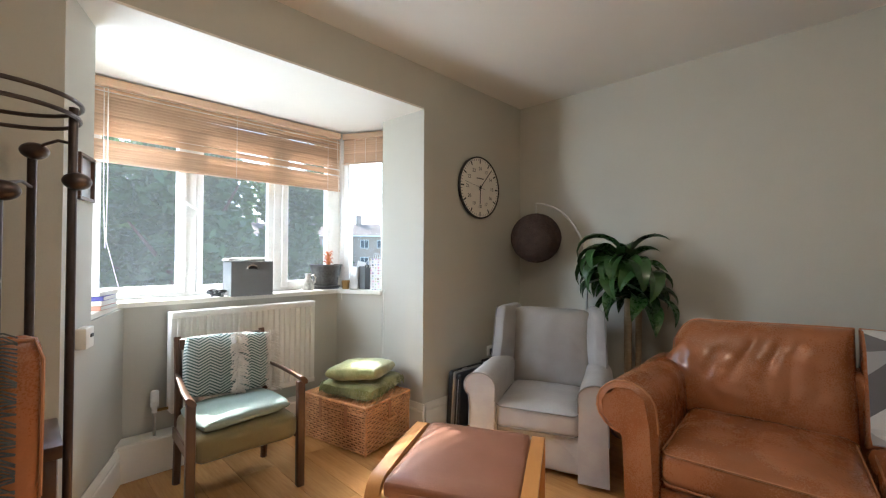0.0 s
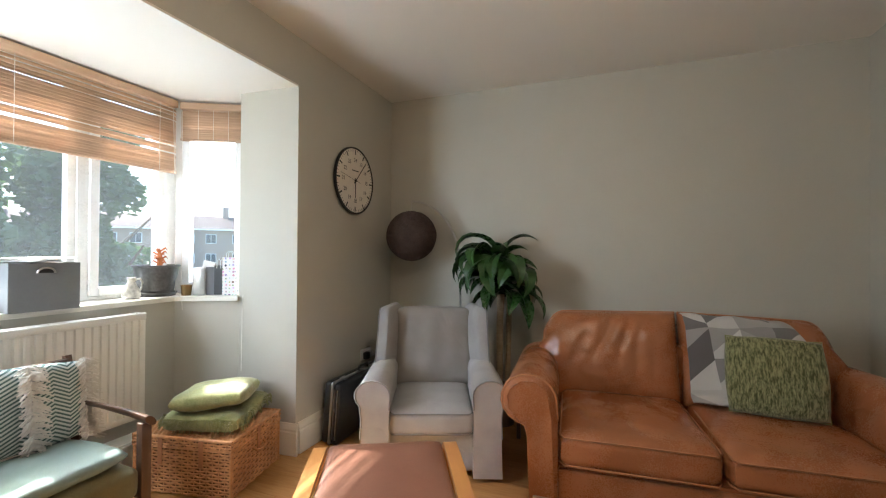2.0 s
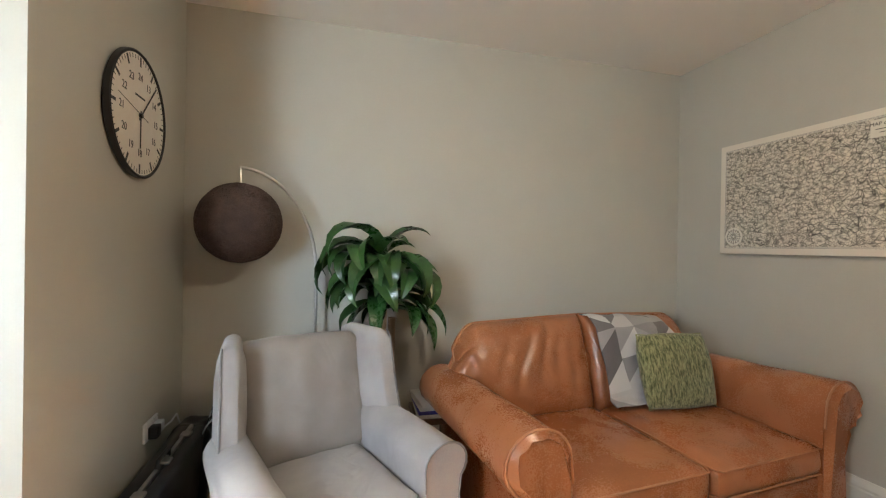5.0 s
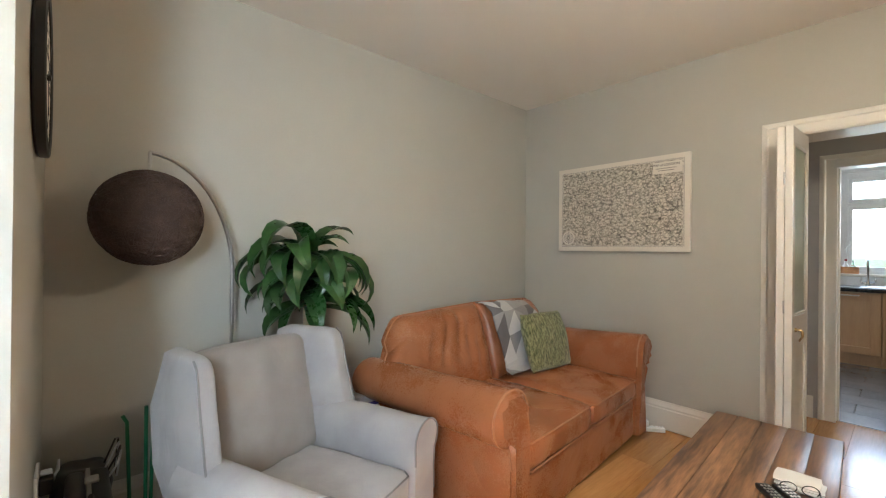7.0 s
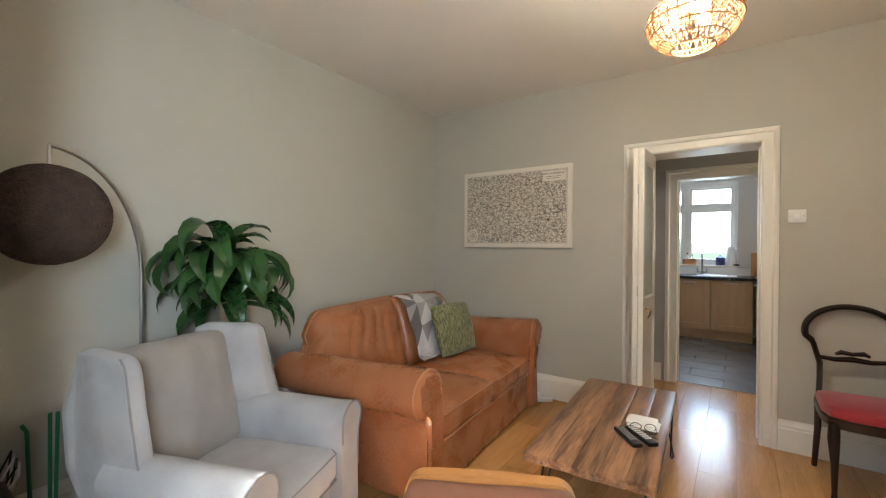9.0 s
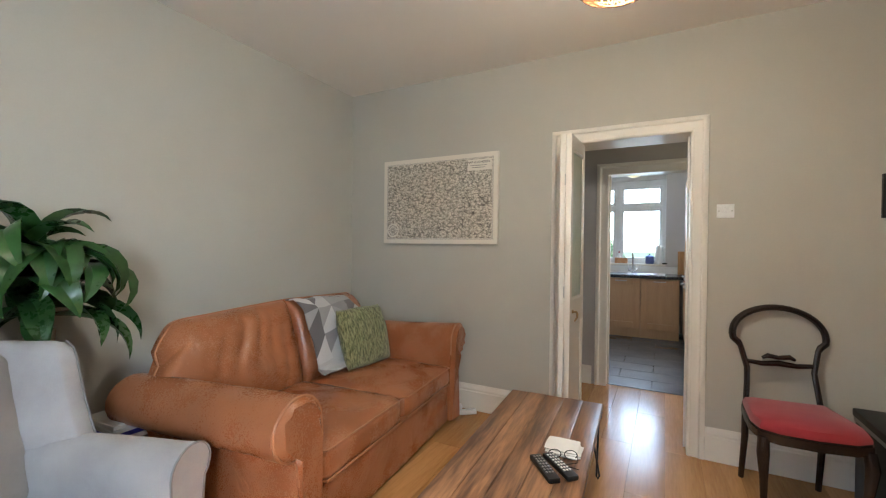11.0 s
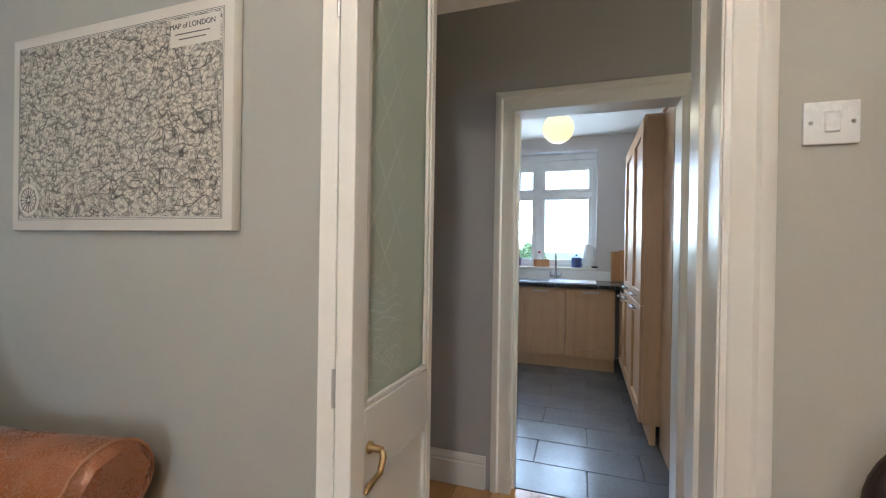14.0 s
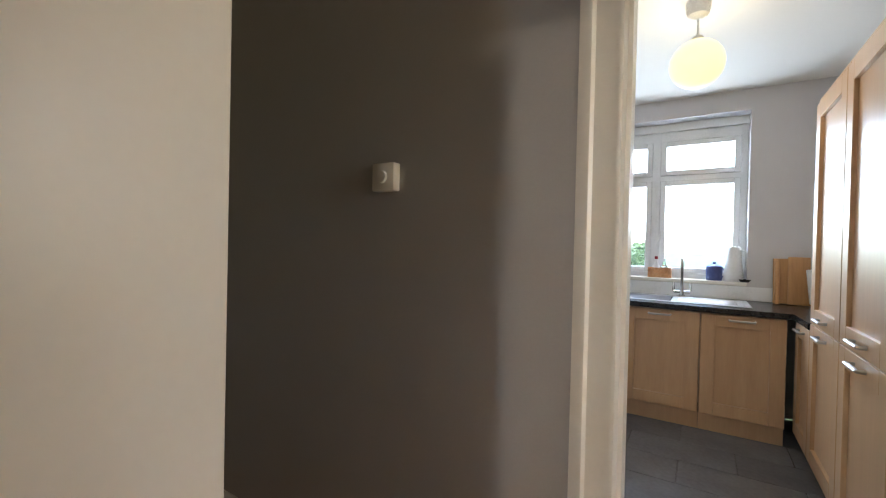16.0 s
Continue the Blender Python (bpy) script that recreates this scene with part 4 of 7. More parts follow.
# arc lamp ----------------------------------------------------------------
TWINE = material("dark_brown_twine", (0.095, 0.058, 0.045), 0.8, dark=(0.035, 0.02, 0.015), scale=20, grain=200, bump=0.4)
BX, BY, BZ, BR = 3.268, 2.032, 1.416, 0.202
t = thing("arc_floor_lamp", pose(0, 0, 0), "arched steel floor lamp with dark brown twine ball shade", "floor lamp")
part("base", Lathe([(0, 0.001), (0.13, 0.001), (0.13, 0.018), (0.12, 0.024), (0.02, 0.026), (0.016, 0.04), (0, 0.041)], 40, (3.42, 1.66, 0)), STEEL, t)
pts = [(3.42, 1.66, z) for z in rows_of(0.03, 1.15, 8)]
for k in range(1, 17):
    a = math.pi / 2 * k / 16
    f = 1 - math.cos(a)
    pts.append((3.42 + (BX - 3.42) * f, 1.66 + (BY - 1.66) * f, 1.15 + 0.55 * math.sin(a)))
part("arched_pole", Tube(pts, 0.009, 10), STEEL, t)
part("stem", Tube([(BX, BY, 1.702), (BX, BY, 1.61)], 0.007, 8), STEEL, t)
bm = bmesh.new()
bmesh.ops.create_icosphere(bm, subdivisions=4, radius=BR - 0.004, matrix=Matrix.Translation((BX, BY, BZ)))
shade = part("shade", bm, TWINE, t, "ball shade of wound dark brown twine")
random.seed(11)
bm = bmesh.new()
for k in range(130):
    ax = Vector((random.gauss(0, 1), random.gauss(0, 1), random.gauss(0, 1) * 1.6)).normalized()
    u = ax.orthogonal().normalized()
    v = ax.cross(u)
    h = random.uniform(-0.75, 0.75) * BR
    rr = math.sqrt(BR * BR - h * h) + random.uniform(-0.001, 0.002)
    tube(bm, [Vector((BX, BY, BZ)) + ax * h + rr * (math.cos(a) * u + math.sin(a) * v) for a in (2 * math.pi * j / 40 for j in range(40))], 0.0024, 4, True)
tw = part("twine", bm, TWINE, shade)
tw["kind"] = "stuff"


# dragon tree --------------------------------------------------------------
LEAF = material("glossy_green_leaf", (0.035, 0.095, 0.022), 0.28, dark=(0.014, 0.045, 0.011), scale=5, grain=40, bump=0.05, stretch=(1, 1, 1), amount=0.8, vary=0.25)
BARK = material("pale_cane_bark", (0.42, 0.33, 0.22), 0.8, dark=(0.25, 0.18, 0.11), scale=12, grain=60, bump=0.4, stretch=(1, 1, 5))
TERRA = material("brown_plant_pot", (0.13, 0.075, 0.05), 0.5, scale=6, grain=60)
PX, PY = 3.31, 1.30
t = thing("dragon_tree", pose(PX, PY, 0), "bushy potted dragon tree with drooping dark green leaves", "plant")
part("pot", Lathe([(0, 0.001), (0.11, 0.001), (0.14, 0.24), (0.15, 0.245), (0.15, 0.265), (0.135, 0.265), (0.128, 0.22), (0, 0.22)], 32), TERRA, t)
part("soil", Lathe([(0, 0.222), (0.126, 0.222), (0.126, 0.23), (0, 0.235)], 24), SUB, t)
part("trunk", Tube([(0, 0, 0.2), (0.01, 0.005, 0.5), (-0.005, 0.0, 0.8), (0.0, -0.005, 0.98)], [0.028, 0.026, 0.027, 0.03], 10), BARK, t)
part("trunk", Tube([(0.03, -0.05, 0.2), (0.03, -0.06, 0.6), (0.02, -0.065, 0.9)], [0.022, 0.02, 0.022], 10), BARK, t)
random.seed(4)


def strap_leaf(length, width, rise, droop):
    """A pointed strap leaf that rises from its root and arches over; root at the origin, going along +y."""
    bm = bmesh.new()
    n, x, z, a = 11, 0.0, 0.0, rise
    rows, y = [], 0.0
    for i in range(n + 1):
        f = i / n
        w = width * (0.35 + 0.65 * math.sin(math.pi * min(1, 0.14 + f * 0.62)) ** 1.0) * (1 if f < 0.55 else max(0.02, 1 - ((f - 0.55) / 0.45) ** 1.7))
        nrm = Vector((0, -math.sin(a), math.cos(a)))
        c = Vector((0, y, z))
        sway = 0.006 * math.sin(f * 9)
        rows.append([bm.verts.new(c + Vector((-w / 2 + sway, 0, 0)) + nrm * w * 0.22), bm.verts.new(c + Vector((sway, 0, 0))), bm.verts.new(c + Vector((w / 2 + sway, 0, 0)) + nrm * w * 0.22)])
        y += math.cos(a) * length / n
        z += math.sin(a) * length / n
        a -= droop / n * (0.5 + 1.2 * f)
    for p, q in zip(rows, rows[1:]):
        bm.faces.new((p[0], p[1], q[1], q[0]))
        bm.faces.new((p[1], p[2], q[2], q[1]))
    return bm


leaf_meshes = [to_mesh(strap_leaf(L, w, r, d), "leaf", LEAF) for L, w, r, d in ((0.56, 0.135, 1.25, 3.6), (0.48, 0.125, 1.0, 3.1), (0.60, 0.14, 1.38, 3.6), (0.40, 0.12, 0.55, 2.4), (0.42, 0.125, 0.1, 1.7), (0.40, 0.11, 1.42, 2.2))]
for cx, cy, cz, count in ((-0.02, 0.02, 1.02, 36), (0.0, -0.045, 0.95, 20)):
    for k in range(count):
        f = k / count
        kind = random.choice((0, 0, 2, 1, 1, 5)) if f > 0.5 else random.choice((0, 1, 3, 4, 4, 3))
        ob = new("leaf", leaf_meshes[kind])
        ob.parent = t
        turn = k * 137.5 + random.uniform(-15, 15)
        towall = max(0.0, -math.sin(radians(turn)))  # the side that leans on the wall stays short
        ob.matrix_local = pose(cx, cy, cz + f * 0.13, random.uniform(-14, 14), random.uniform(-26, 26), turn) @ Matrix.Scale(random.uniform(0.78, 1.05) * (1 - 0.55 * towall), 4)


# a few long leaves reach out past the rest
for kind, turn, roll, lift, size in ((1, -4, 8, 0.10, 1.12), (0, 12, -10, 0.12, 1.0), (3, -20, 5, 0.03, 1.05), (5, 186, 6, 0.16, 1.05), (1, 60, -8, 0.08, 1.05), (0, 95, 6, 0.06, 0.95)):
    ob = new("leaf", leaf_meshes[kind])
    ob.parent = t
    ob.matrix_local = pose(-0.01, 0.0, 1.02 + lift, 0, roll, turn) @ Matrix.Scale(size, 4)


# map canvas -----------------------------------------------------------------
def map_material():
    m = bpy.data.materials.new("printed_map")
    m.use_nodes = True
    nt, n = m.node_tree, m.node_tree.nodes
    b = n["Principled BSDF"]
    b.inputs["Roughness"].default_value = 0.7
    tc = n.new("ShaderNodeTexCoord")

    def link(a, c):
        nt.links.new(a, c)

    warp = n.new("ShaderNodeTexNoise")
    warp.inputs["Scale"].default_value, warp.inputs["Detail"].default_value = 6, 3
    link(tc.outputs["Object"], warp.inputs["Vector"])
    add = n.new("ShaderNodeVectorMath")
    add.operation = "MULTIPLY_ADD"
    add.inputs[1].default_value = (0.11, 0.11, 0.11)
    link(warp.outputs["Color"], add.inputs[0])
    link(tc.outputs["Object"], add.inputs[2])
    total = None
    for scale, width in ((9, 0.018), (24, 0.035), (58, 0.06)):
        v = n.new("ShaderNodeTexVoronoi")
        v.feature = "DISTANCE_TO_EDGE"
        v.inputs["Scale"].default_value = scale
        link(add.outputs[0], v.inputs["Vector"])
        r = n.new("ShaderNodeMapRange")
        r.inputs["From Max"].default_value = width
        link(v.outputs["Distance"], r.inputs["Value"])
        if total is None:
            total = r.outputs[0]
        else:
            mn = n.new("ShaderNodeMath")
            mn.operation = "MULTIPLY"
            link(total, mn.inputs[0])
            link(r.outputs[0], mn.inputs[1])
            total = mn.outputs[0]
    # built-up patches, denser towards the middle
    town = n.new("ShaderNodeTexNoise")
    town.inputs["Scale"].default_value, town.inputs["Detail"].default_value = 48, 7
    mp = n.new("ShaderNodeMapping")
    mp.inputs["Scale"].default_value = (0.75, 1, 1.4)
    link(tc.outputs["Object"], mp.inputs[0])
    link(mp.outputs[0], town.inputs["Vector"])
    tr = n.new("ShaderNodeMapRange")
    tr.inputs["From Min"].default_value, tr.inputs["From Max"].default_value = 0.46, 0.62
    tr.inputs["To Min"].default_value, tr.inputs["To Max"].default_value = 1.0, 0.36
    link(town.outputs["Fac"], tr.inputs["Value"])
    mul = n.new("ShaderNodeMath")
    mul.operation = "MULTIPLY"
    link(total, mul.inputs[0])
    link(tr.outputs[0], mul.inputs[1])
    ramp = n.new("ShaderNodeValToRGB")
    ramp.color_ramp.elements[0].color, ramp.color_ramp.elements[1].color = (0.07, 0.062, 0.055, 1), (0.70, 0.64, 0.53, 1)
    link(mul.outputs[0], ramp.inputs[0])
    link(ramp.outputs[0], b.inputs["Base Color"])
    return m


CREAM = material("cream_canvas", (0.74, 0.69, 0.60), 0.75, dark=(0.70, 0.65, 0.56), scale=5, grain=300, bump=0.15)
MX0, MX1, MZ0, MZ1 = 2.103, 3.150, 1.296, 2.000
t = thing("map_canvas", pose((MX0 + MX1) / 2, SOUTH, (MZ0 + MZ1) / 2, 0, 0, 180), "old black and white printed map on a cream canvas", "wall picture")
w, h = (MX1 - MX0) / 2, (MZ1 - MZ0) / 2
part("canvas", Box(-w, w, -0.038, -0.004, -h, h, 0.003, 2), CREAM, t)
part("print", Box(-w + 0.045, w - 0.045, -0.0395, -0.0375, -h + 0.045, h - 0.045), map_material(), t, "dense printed street map", smooth=False)
bm = bmesh.new()
for e in (0.041, 0.036):
    x, z = w - e, h - e
    for a in ((-x, x, z - 0.0012, z), (-x, x, -z, -z + 0.0012), (-x, -x + 0.0012, -z, z), (x - 0.0012, x, -z, z)):
        box(bm, a[0], a[1], -0.0386, -0.0378, a[2], a[3])
part("border_line", bm, INK, t)
bm = Box(w - 0.25, w - 0.05, -0.0405, -0.0395, h - 0.135, h - 0.05)
part("title_panel", bm, CREAM, t)
lettering("title", "MAP of LONDON", 0.024, pose(w - 0.16, -0.0408, h - 0.073, 90, 0, 0), INK, t, "small printed map title")
part("subtitle", box(Box(w - 0.23, w - 0.09, -0.0409, -0.0404, h - 0.099, h - 0.096), w - 0.215, w - 0.105, -0.0409, -0.0404, h - 0.115, h - 0.112), INK, t, "fine unreadable line of print")
bm = bmesh.new()
for k in range(16):
    box(bm, -0.0012, 0.0012, -0.041, -0.0402, 0.008, 0.042 if k % 2 else 0.05, m=Matrix.Translation((-w + 0.1, 0, -h + 0.11)) @ Matrix.Rotation(2 * math.pi * k / 16, 4, "Y"))
tube(bm, [(-w + 0.1 + 0.043 * math.cos(a), -0.0405, -h + 0.11 + 0.043 * math.sin(a)) for a in (2 * math.pi * j / 32 for j in range(32))], 0.0012, 4, True)
part("compass_rose", bm, INK, t)
part("rose_ground", Lathe([(0, 0), (0.058, 0), (0.058, 0.0006), (0, 0.0006)], 32), CREAM, t).matrix_local = pose(-w + 0.1, -0.0396, -h + 0.11, 90, 0, 0)

# folding door ------------------------------------------------------------
def frosted():
    m = glass("frosted_etched_glass", 0.32, (0.56, 0.62, 0.52), 0.22)
    nt, n = m.node_tree, m.node_tree.nodes
    bp, nz = n.new("ShaderNodeBump"), n.new("ShaderNodeTexNoise")
    nz.inputs["Scale"].default_value = 90
    bp.inputs["Strength"].default_value, bp.inputs["Distance"].default_value = 0.25, 0.002
    nt.links.new(nz.outputs["Fac"], bp.inputs["Height"])
    nt.links.new(bp.outputs[0], n["Principled BSDF"].inputs["Normal"])
    return m


FROST = frosted()
ETCH = material("polished_glass_etching", (0.76, 0.80, 0.73), 0.4, scale=10, grain=60, bump=0.05)
BRASS = material("aged_brass", (0.40, 0.27, 0.12), 0.35, 1.0, scale=14, grain=90)
DLEN = 0.365


def make_leaf(parent, m, etched):
    """One leaf of the folding door, from 0 to DLEN along local x, glazed above, panelled below; its face looks along -y."""
    me = bmesh.new()
    w, e, H = 0.046, DLEN - 0.024, 1.985
    box(me, 0, w, -0.0175, 0.0175, 0.008, H, 0.002, 1)
    box(me, e, DLEN, -0.0175, 0.0175, 0.008, H, 0.002, 1)
    box(me, w, e, -0.017, 0.017, H - 0.09, H - 0.002, 0.002, 1)
    box(me, w, e, -0.017, 0.017, 0.81, 0.95, 0.002, 1)
    box(me, w, e, -0.017, 0.017, 0.01, 0.16, 0.002, 1)
    box(me, w, e, -0.007, 0.007, 0.15, 0.82)
    for z0, z1 in ((0.95, H - 0.09), (0.16, 0.81)):
        for s in (-1, 1):
            y0, y1 = (-0.0155, -0.006) if s < 0 else (0.006, 0.0155)
            box(me, w, w + 0.014, y0, y1, z0, z1, 0.003, 1)
            box(me, e - 0.014, e, y0, y1, z0, z1, 0.003, 1)
            box(me, w, e, y0, y1, z0, z0 + 0.014, 0.003, 1)
            box(me, w, e, y0, y1, z1 - 0.014, z1, 0.003, 1)
    leaf = part("door_leaf", me, WHITE, parent)
    leaf.matrix_local = m
    part("glass_pane", Box(w - 0.002, e + 0.002, -0.003, 0.003, 0.948, H - 0.088), FROST, leaf, "frosted green-tinted etched glass", smooth=False)
    if etched:
        a, b, lo, hi, bm = 0.055, 0.224, 1.20, H - 0.13, bmesh.new()

        def ribbon(pts, width):
            """A flat line of the given width in the face of the glass, tapering at its ends."""
            pts, edges = [Vector((x, 0, z)) for x, z in pts], []
            for q, p in enumerate(pts):
                d = (pts[min(q + 1, len(pts) - 1)] - pts[max(q - 1, 0)]).normalized()
                k = width / 2 * (0.35 + 0.65 * math.sin(math.pi * (q + 0.5) / len(pts)) ** 0.5)
                side = Vector((-d.z, 0, d.x)) * k
                edges.append([bm.verts.new((v.x, -0.0034, v.z)) for v in (p + side, p - side)])
            for e, f in zip(edges, edges[1:]):
                bm.faces.new((e[0], f[0], f[1], e[1]))

        for way in (1, -1):
            for k in range(-4, 10):
                z0 = 1.313 + 0.15 * k - way * 1.6 * (0.185 - a)
                pts = [(a + (b - a) * q / 24, z0 + way * 1.6 * (b - a) * q / 24) for q in range(25)]
                pts = [p for p in pts if lo < p[1] < hi]
                if len(pts) > 3:
                    ribbon(pts, 0.005)
        for k, (cx, cz, r) in enumerate(((0.09, 1.185, 0.022), (0.19, 1.18, 0.022), (0.14, 1.165, 0.02), (0.11, 1.06, 0.03), (0.19, 1.055, 0.026), (0.15, 1.02, 0.03), (0.08, 1.00, 0.024), (0.205, 1.00, 0.02))):
            ribbon([(cx + (r - 0.0014 * q) * math.cos(q * 0.5 + k), cz + (r - 0.0014 * q) * 0.8 * math.sin(q * 0.5 + k)) for q in range(15)], 0.0035)
            for q in range(4):
                t0 = k + q * 0.9
                ribbon([(cx + r * f * math.cos(t0 + 0.3 * f), cz + r * f * math.sin(t0 + 0.3 * f)) for f in (0.2, 0.5, 0.8, 1.1, 1.4)], 0.0028)
        for z, rise, wide in ((1.145, 0.006, 0.004), (1.125, 0.006, 0.007), (1.105, -0.005, 0.004), (1.09, 0.006, 0.005), (1.03, 0.012, 0.004), (0.985, 0.008, 0.004)):
            ribbon([(a + (b - a) * q / 20, z + rise * math.sin(q * 0.5)) for q in range(21)], wide)
        bmesh.ops.recalc_face_normals(bm, faces=bm.faces)
        part("etched_pattern", bm, ETCH, leaf, "cross and scroll lines etched in the glass")
    return leaf


door = tagged(new("door_1"), "white folding glazed door, folded open against the jamb", "door", "", "structure")
fold, root = Vector((1.5205, -0.612, 0)), Vector((1.503, -0.985, 0))
ang = math.degrees(math.atan2(root.y - fold.y, root.x - fold.x))
leaf = make_leaf(door, Matrix.Translation(fold) @ pose(0, 0, 0, 0, 0, ang), True)
make_leaf(door, Matrix.Translation(fold + Vector((0.0365, 0.0, 0))) @ pose(0, 0, 0, 0, 0, ang + 7), False)
bm = bmesh.new()
for z in (0.3, 1.0, 1.7):
    tube(bm, [(0.003, 0.021, z - 0.035), (0.003, 0.021, z + 0.035)], 0.005, 8)
part("hinge", bm, STEEL, leaf)
bm = Lathe([(0, 0), (0.012, 0), (0.012, 0.004), (0.007, 0.01), (0.006, 0.03), (0, 0.031)], 16)
bm.transform(pose(0.062, -0.0175, 0.875, 90, 0, 0))
tube(bm, [(0.062, -0.046, 0.875), (0.060, -0.05, 0.862), (0.045, -0.052, 0.842), (0.03, -0.05, 0.838), (0.012, -0.05, 0.834), (0.0, -0.048, 0.826)], [0.006, 0.007, 0.006, 0.0055, 0.0055, 0.004], 8)
part("door_handle", bm, BRASS, leaf, "curved brass lever handle")

# switches, box, pictures -----------------------------------------------------
t = thing("light_switch", pose(0.675, SOUTH, 1.507), "white light switch plate on the greige wall", "light switch")
part("plate", Box(-0.044, 0.044, 0.0, 0.01, -0.041, 0.041, 0.003, 2), UPVC, t)
for x in (-0.033, 0.033):
    part("screw", Lathe([(0, 0), (0.004, 0), (0.003, 0.002), (0, 0.002)], 10), STEEL, t).matrix_local = pose(x, 0.01, 0, -90, 0, 0)
part("rocker", Box(-0.012, 0.012, 0.009, 0.014, -0.02, 0.02, 0.002, 1, m=pose(0, 0, 0, 4, 0, 0)), UPVC, t)
t = thing("light_switch", pose(0.502, HALL1, 1.54), "white light switch plate on the hall wall by the kitchen door", "light switch")
part("plate", Box(-0.044, 0.044, 0.0, 0.012, -0.044, 0.044, 0.003, 2), UPVC, t)
for x in (-0.03, 0.03):
    part("screw", Lathe([(0, 0), (0.004, 0), (0.003, 0.002), (0, 0.002)], 10), STEEL, t).matrix_local = pose(x, 0.012, 0, -90, 0, 0)
part("rocker", Box(-0.009, 0.009, 0.011, 0.017, -0.014, 0.014, 0.002, 1, m=pose(0, 0, 0, 4, 0, 0)), UPVC, t)
t = thing("thermostat", pose(2.165, HALL1, 1.505), "cream plastic thermostat box on the hall wall", "thermostat")
part("cover", Box(-0.045, 0.045, 0.0, 0.035, -0.045, 0.045, 0.005, 2), WHITE, t)
part("dial", Lathe([(0, 0), (0.02, 0), (0.018, 0.008), (0, 0.009)], 20), WHITE, t).matrix_local = pose(0, 0.035, 0, -90, 0, 0)
t = thing("picture", pose(-0.16, SOUTH, 1.565), "small picture in a black frame on the wall", "picture")
bm = bmesh.new()
for a in ((-0.16, 0.16, 0.095, 0.115), (-0.16, 0.16, -0.115, -0.095), (-0.16, -0.14, -0.095, 0.095), (0.14, 0.16, -0.095, 0.095)):
    box(bm, a[0], a[1], 0.002, 0.022, a[2], a[3], 0.002, 1)
part("frame", bm, BLACK, t)
part("print", Box(-0.14, 0.14, 0.002, 0.008, -0.095, 0.095), FACE, t)
left_wall = Matrix.Translation((0.43, 2.50, 0)) @ pose(0, 0, 0, 0, 0, 68.5)
t = thing("picture", left_wall @ pose(0.06, 0, 1.60), "small glazed picture in a dark wooden frame in the bay", "picture")
bm = bmesh.new()
for a in ((-0.085, 0.085, 0.085, 0.1), (-0.085, 0.085, -0.1, -0.085), (-0.085, -0.07, -0.085, 0.085), (0.07, 0.085, -0.085, 0.085)):
    box(bm, a[0], a[1], -0.022, -0.002, a[2], a[3], 0.002, 1)
part("frame", bm, DARKWOOD, t)
part("print", Box(-0.07, 0.07, -0.008, -0.002, -0.085, 0.085), material("glazed_print", (0.5, 0.52, 0.55), 0.08, scale=12), t)
t = thing("fused_switch", left_wall @ pose(0.05, 0, 0.905), "cream fused switch box on the bay wall", "switch box")
part("box", Box(-0.045, 0.045, -0.04, 0.0, -0.045, 0.045, 0.004, 2), WHITE, t)
part("rocker", Box(0.0, 0.03, -0.044, -0.039, 0.0, 0.015, 0.001, 1), BLACK, t)
t = thing("wall_socket", pose(3.12, NORTH, 0.46), "white wall socket with a black plug and white lead", "socket")
part("plate", Box(-0.073, 0.073, -0.011, 0.0, -0.043, 0.043, 0.003, 2), UPVC, t)
part("plug", Box(-0.05, 0.0, -0.05, -0.012, -0.035, 0.02, 0.006, 2), BLACK, t)
part("plug", Box(0.015, 0.055, -0.045, -0.012, -0.03, 0.02, 0.006, 2), UPVC, t)
part("lead", Tube([(0.035, -0.04, -0.02), (0.09, -0.06, -0.01), (0.16, -0.06, 0.0), (0.24, -0.05, -0.08), (0.26, -0.05, -0.3), (0.22, -0.05, -0.445)], 0.004, 6), UPVC, t)

# balloon-back chair ---------------------------------------------------------
EBONY = material("ebonised_wood", (0.022, 0.012, 0.010), 0.25, dark=(0.012, 0.007, 0.006), scale=8, grain=60, bump=0.05)
RED = material("crimson_seat_cloth", (0.34, 0.018, 0.028), 0.8, dark=(0.25, 0.012, 0.02), scale=9, grain=260, bump=0.15, sheen=0.3)
t = thing("balloon_back_chair", pose(0.42, -0.80, 0, 0, 0, 6), "black balloon-back dining chair with a crimson padded seat", "chair")
hoop = []
for k in range(33):
    a = math.pi * (1.24 - k / 32 * 1.48)
    hoop.append((0.212 * math.cos(a) * (1.0 if math.sin(a) > -0.2 else 0.92), -0.10 - 0.03 * math.sin(a), 0.80 + 0.155 * math.sin(a)))
pts = [(-0.165, -0.01, 0.43), (-0.155, -0.035, 0.54), (-0.15, -0.06, 0.62)] + hoop[2:-2] + [(0.15, -0.06, 0.62), (0.155, -0.035, 0.54), (0.165, -0.01, 0.43)]
part("back_hoop", Tube(pts, [0.017] * 4 + [0.021] * (len(pts) - 8) + [0.017] * 4, 10, flat=0.75), EBONY, t)
bm = Tube([(-0.15, -0.065, 0.655), (-0.08, -0.075, 0.645), (0.0, -0.078, 0.652), (0.08, -0.075, 0.645), (0.15, -0.065, 0.655)], [0.012, 0.014, 0.017, 0.014, 0.012], 8)
part("crest_rail", bm, EBONY, t)
bm = Tube([(-0.075, -0.08, 0.676), (-0.05, -0.08, 0.69), (0.0, -0.082, 0.682), (0.05, -0.08, 0.69), (0.075, -0.08, 0.676)], [0.008, 0.014, 0.012, 0.014, 0.008], 8)
part("carved_scroll", bm, EBONY, t)
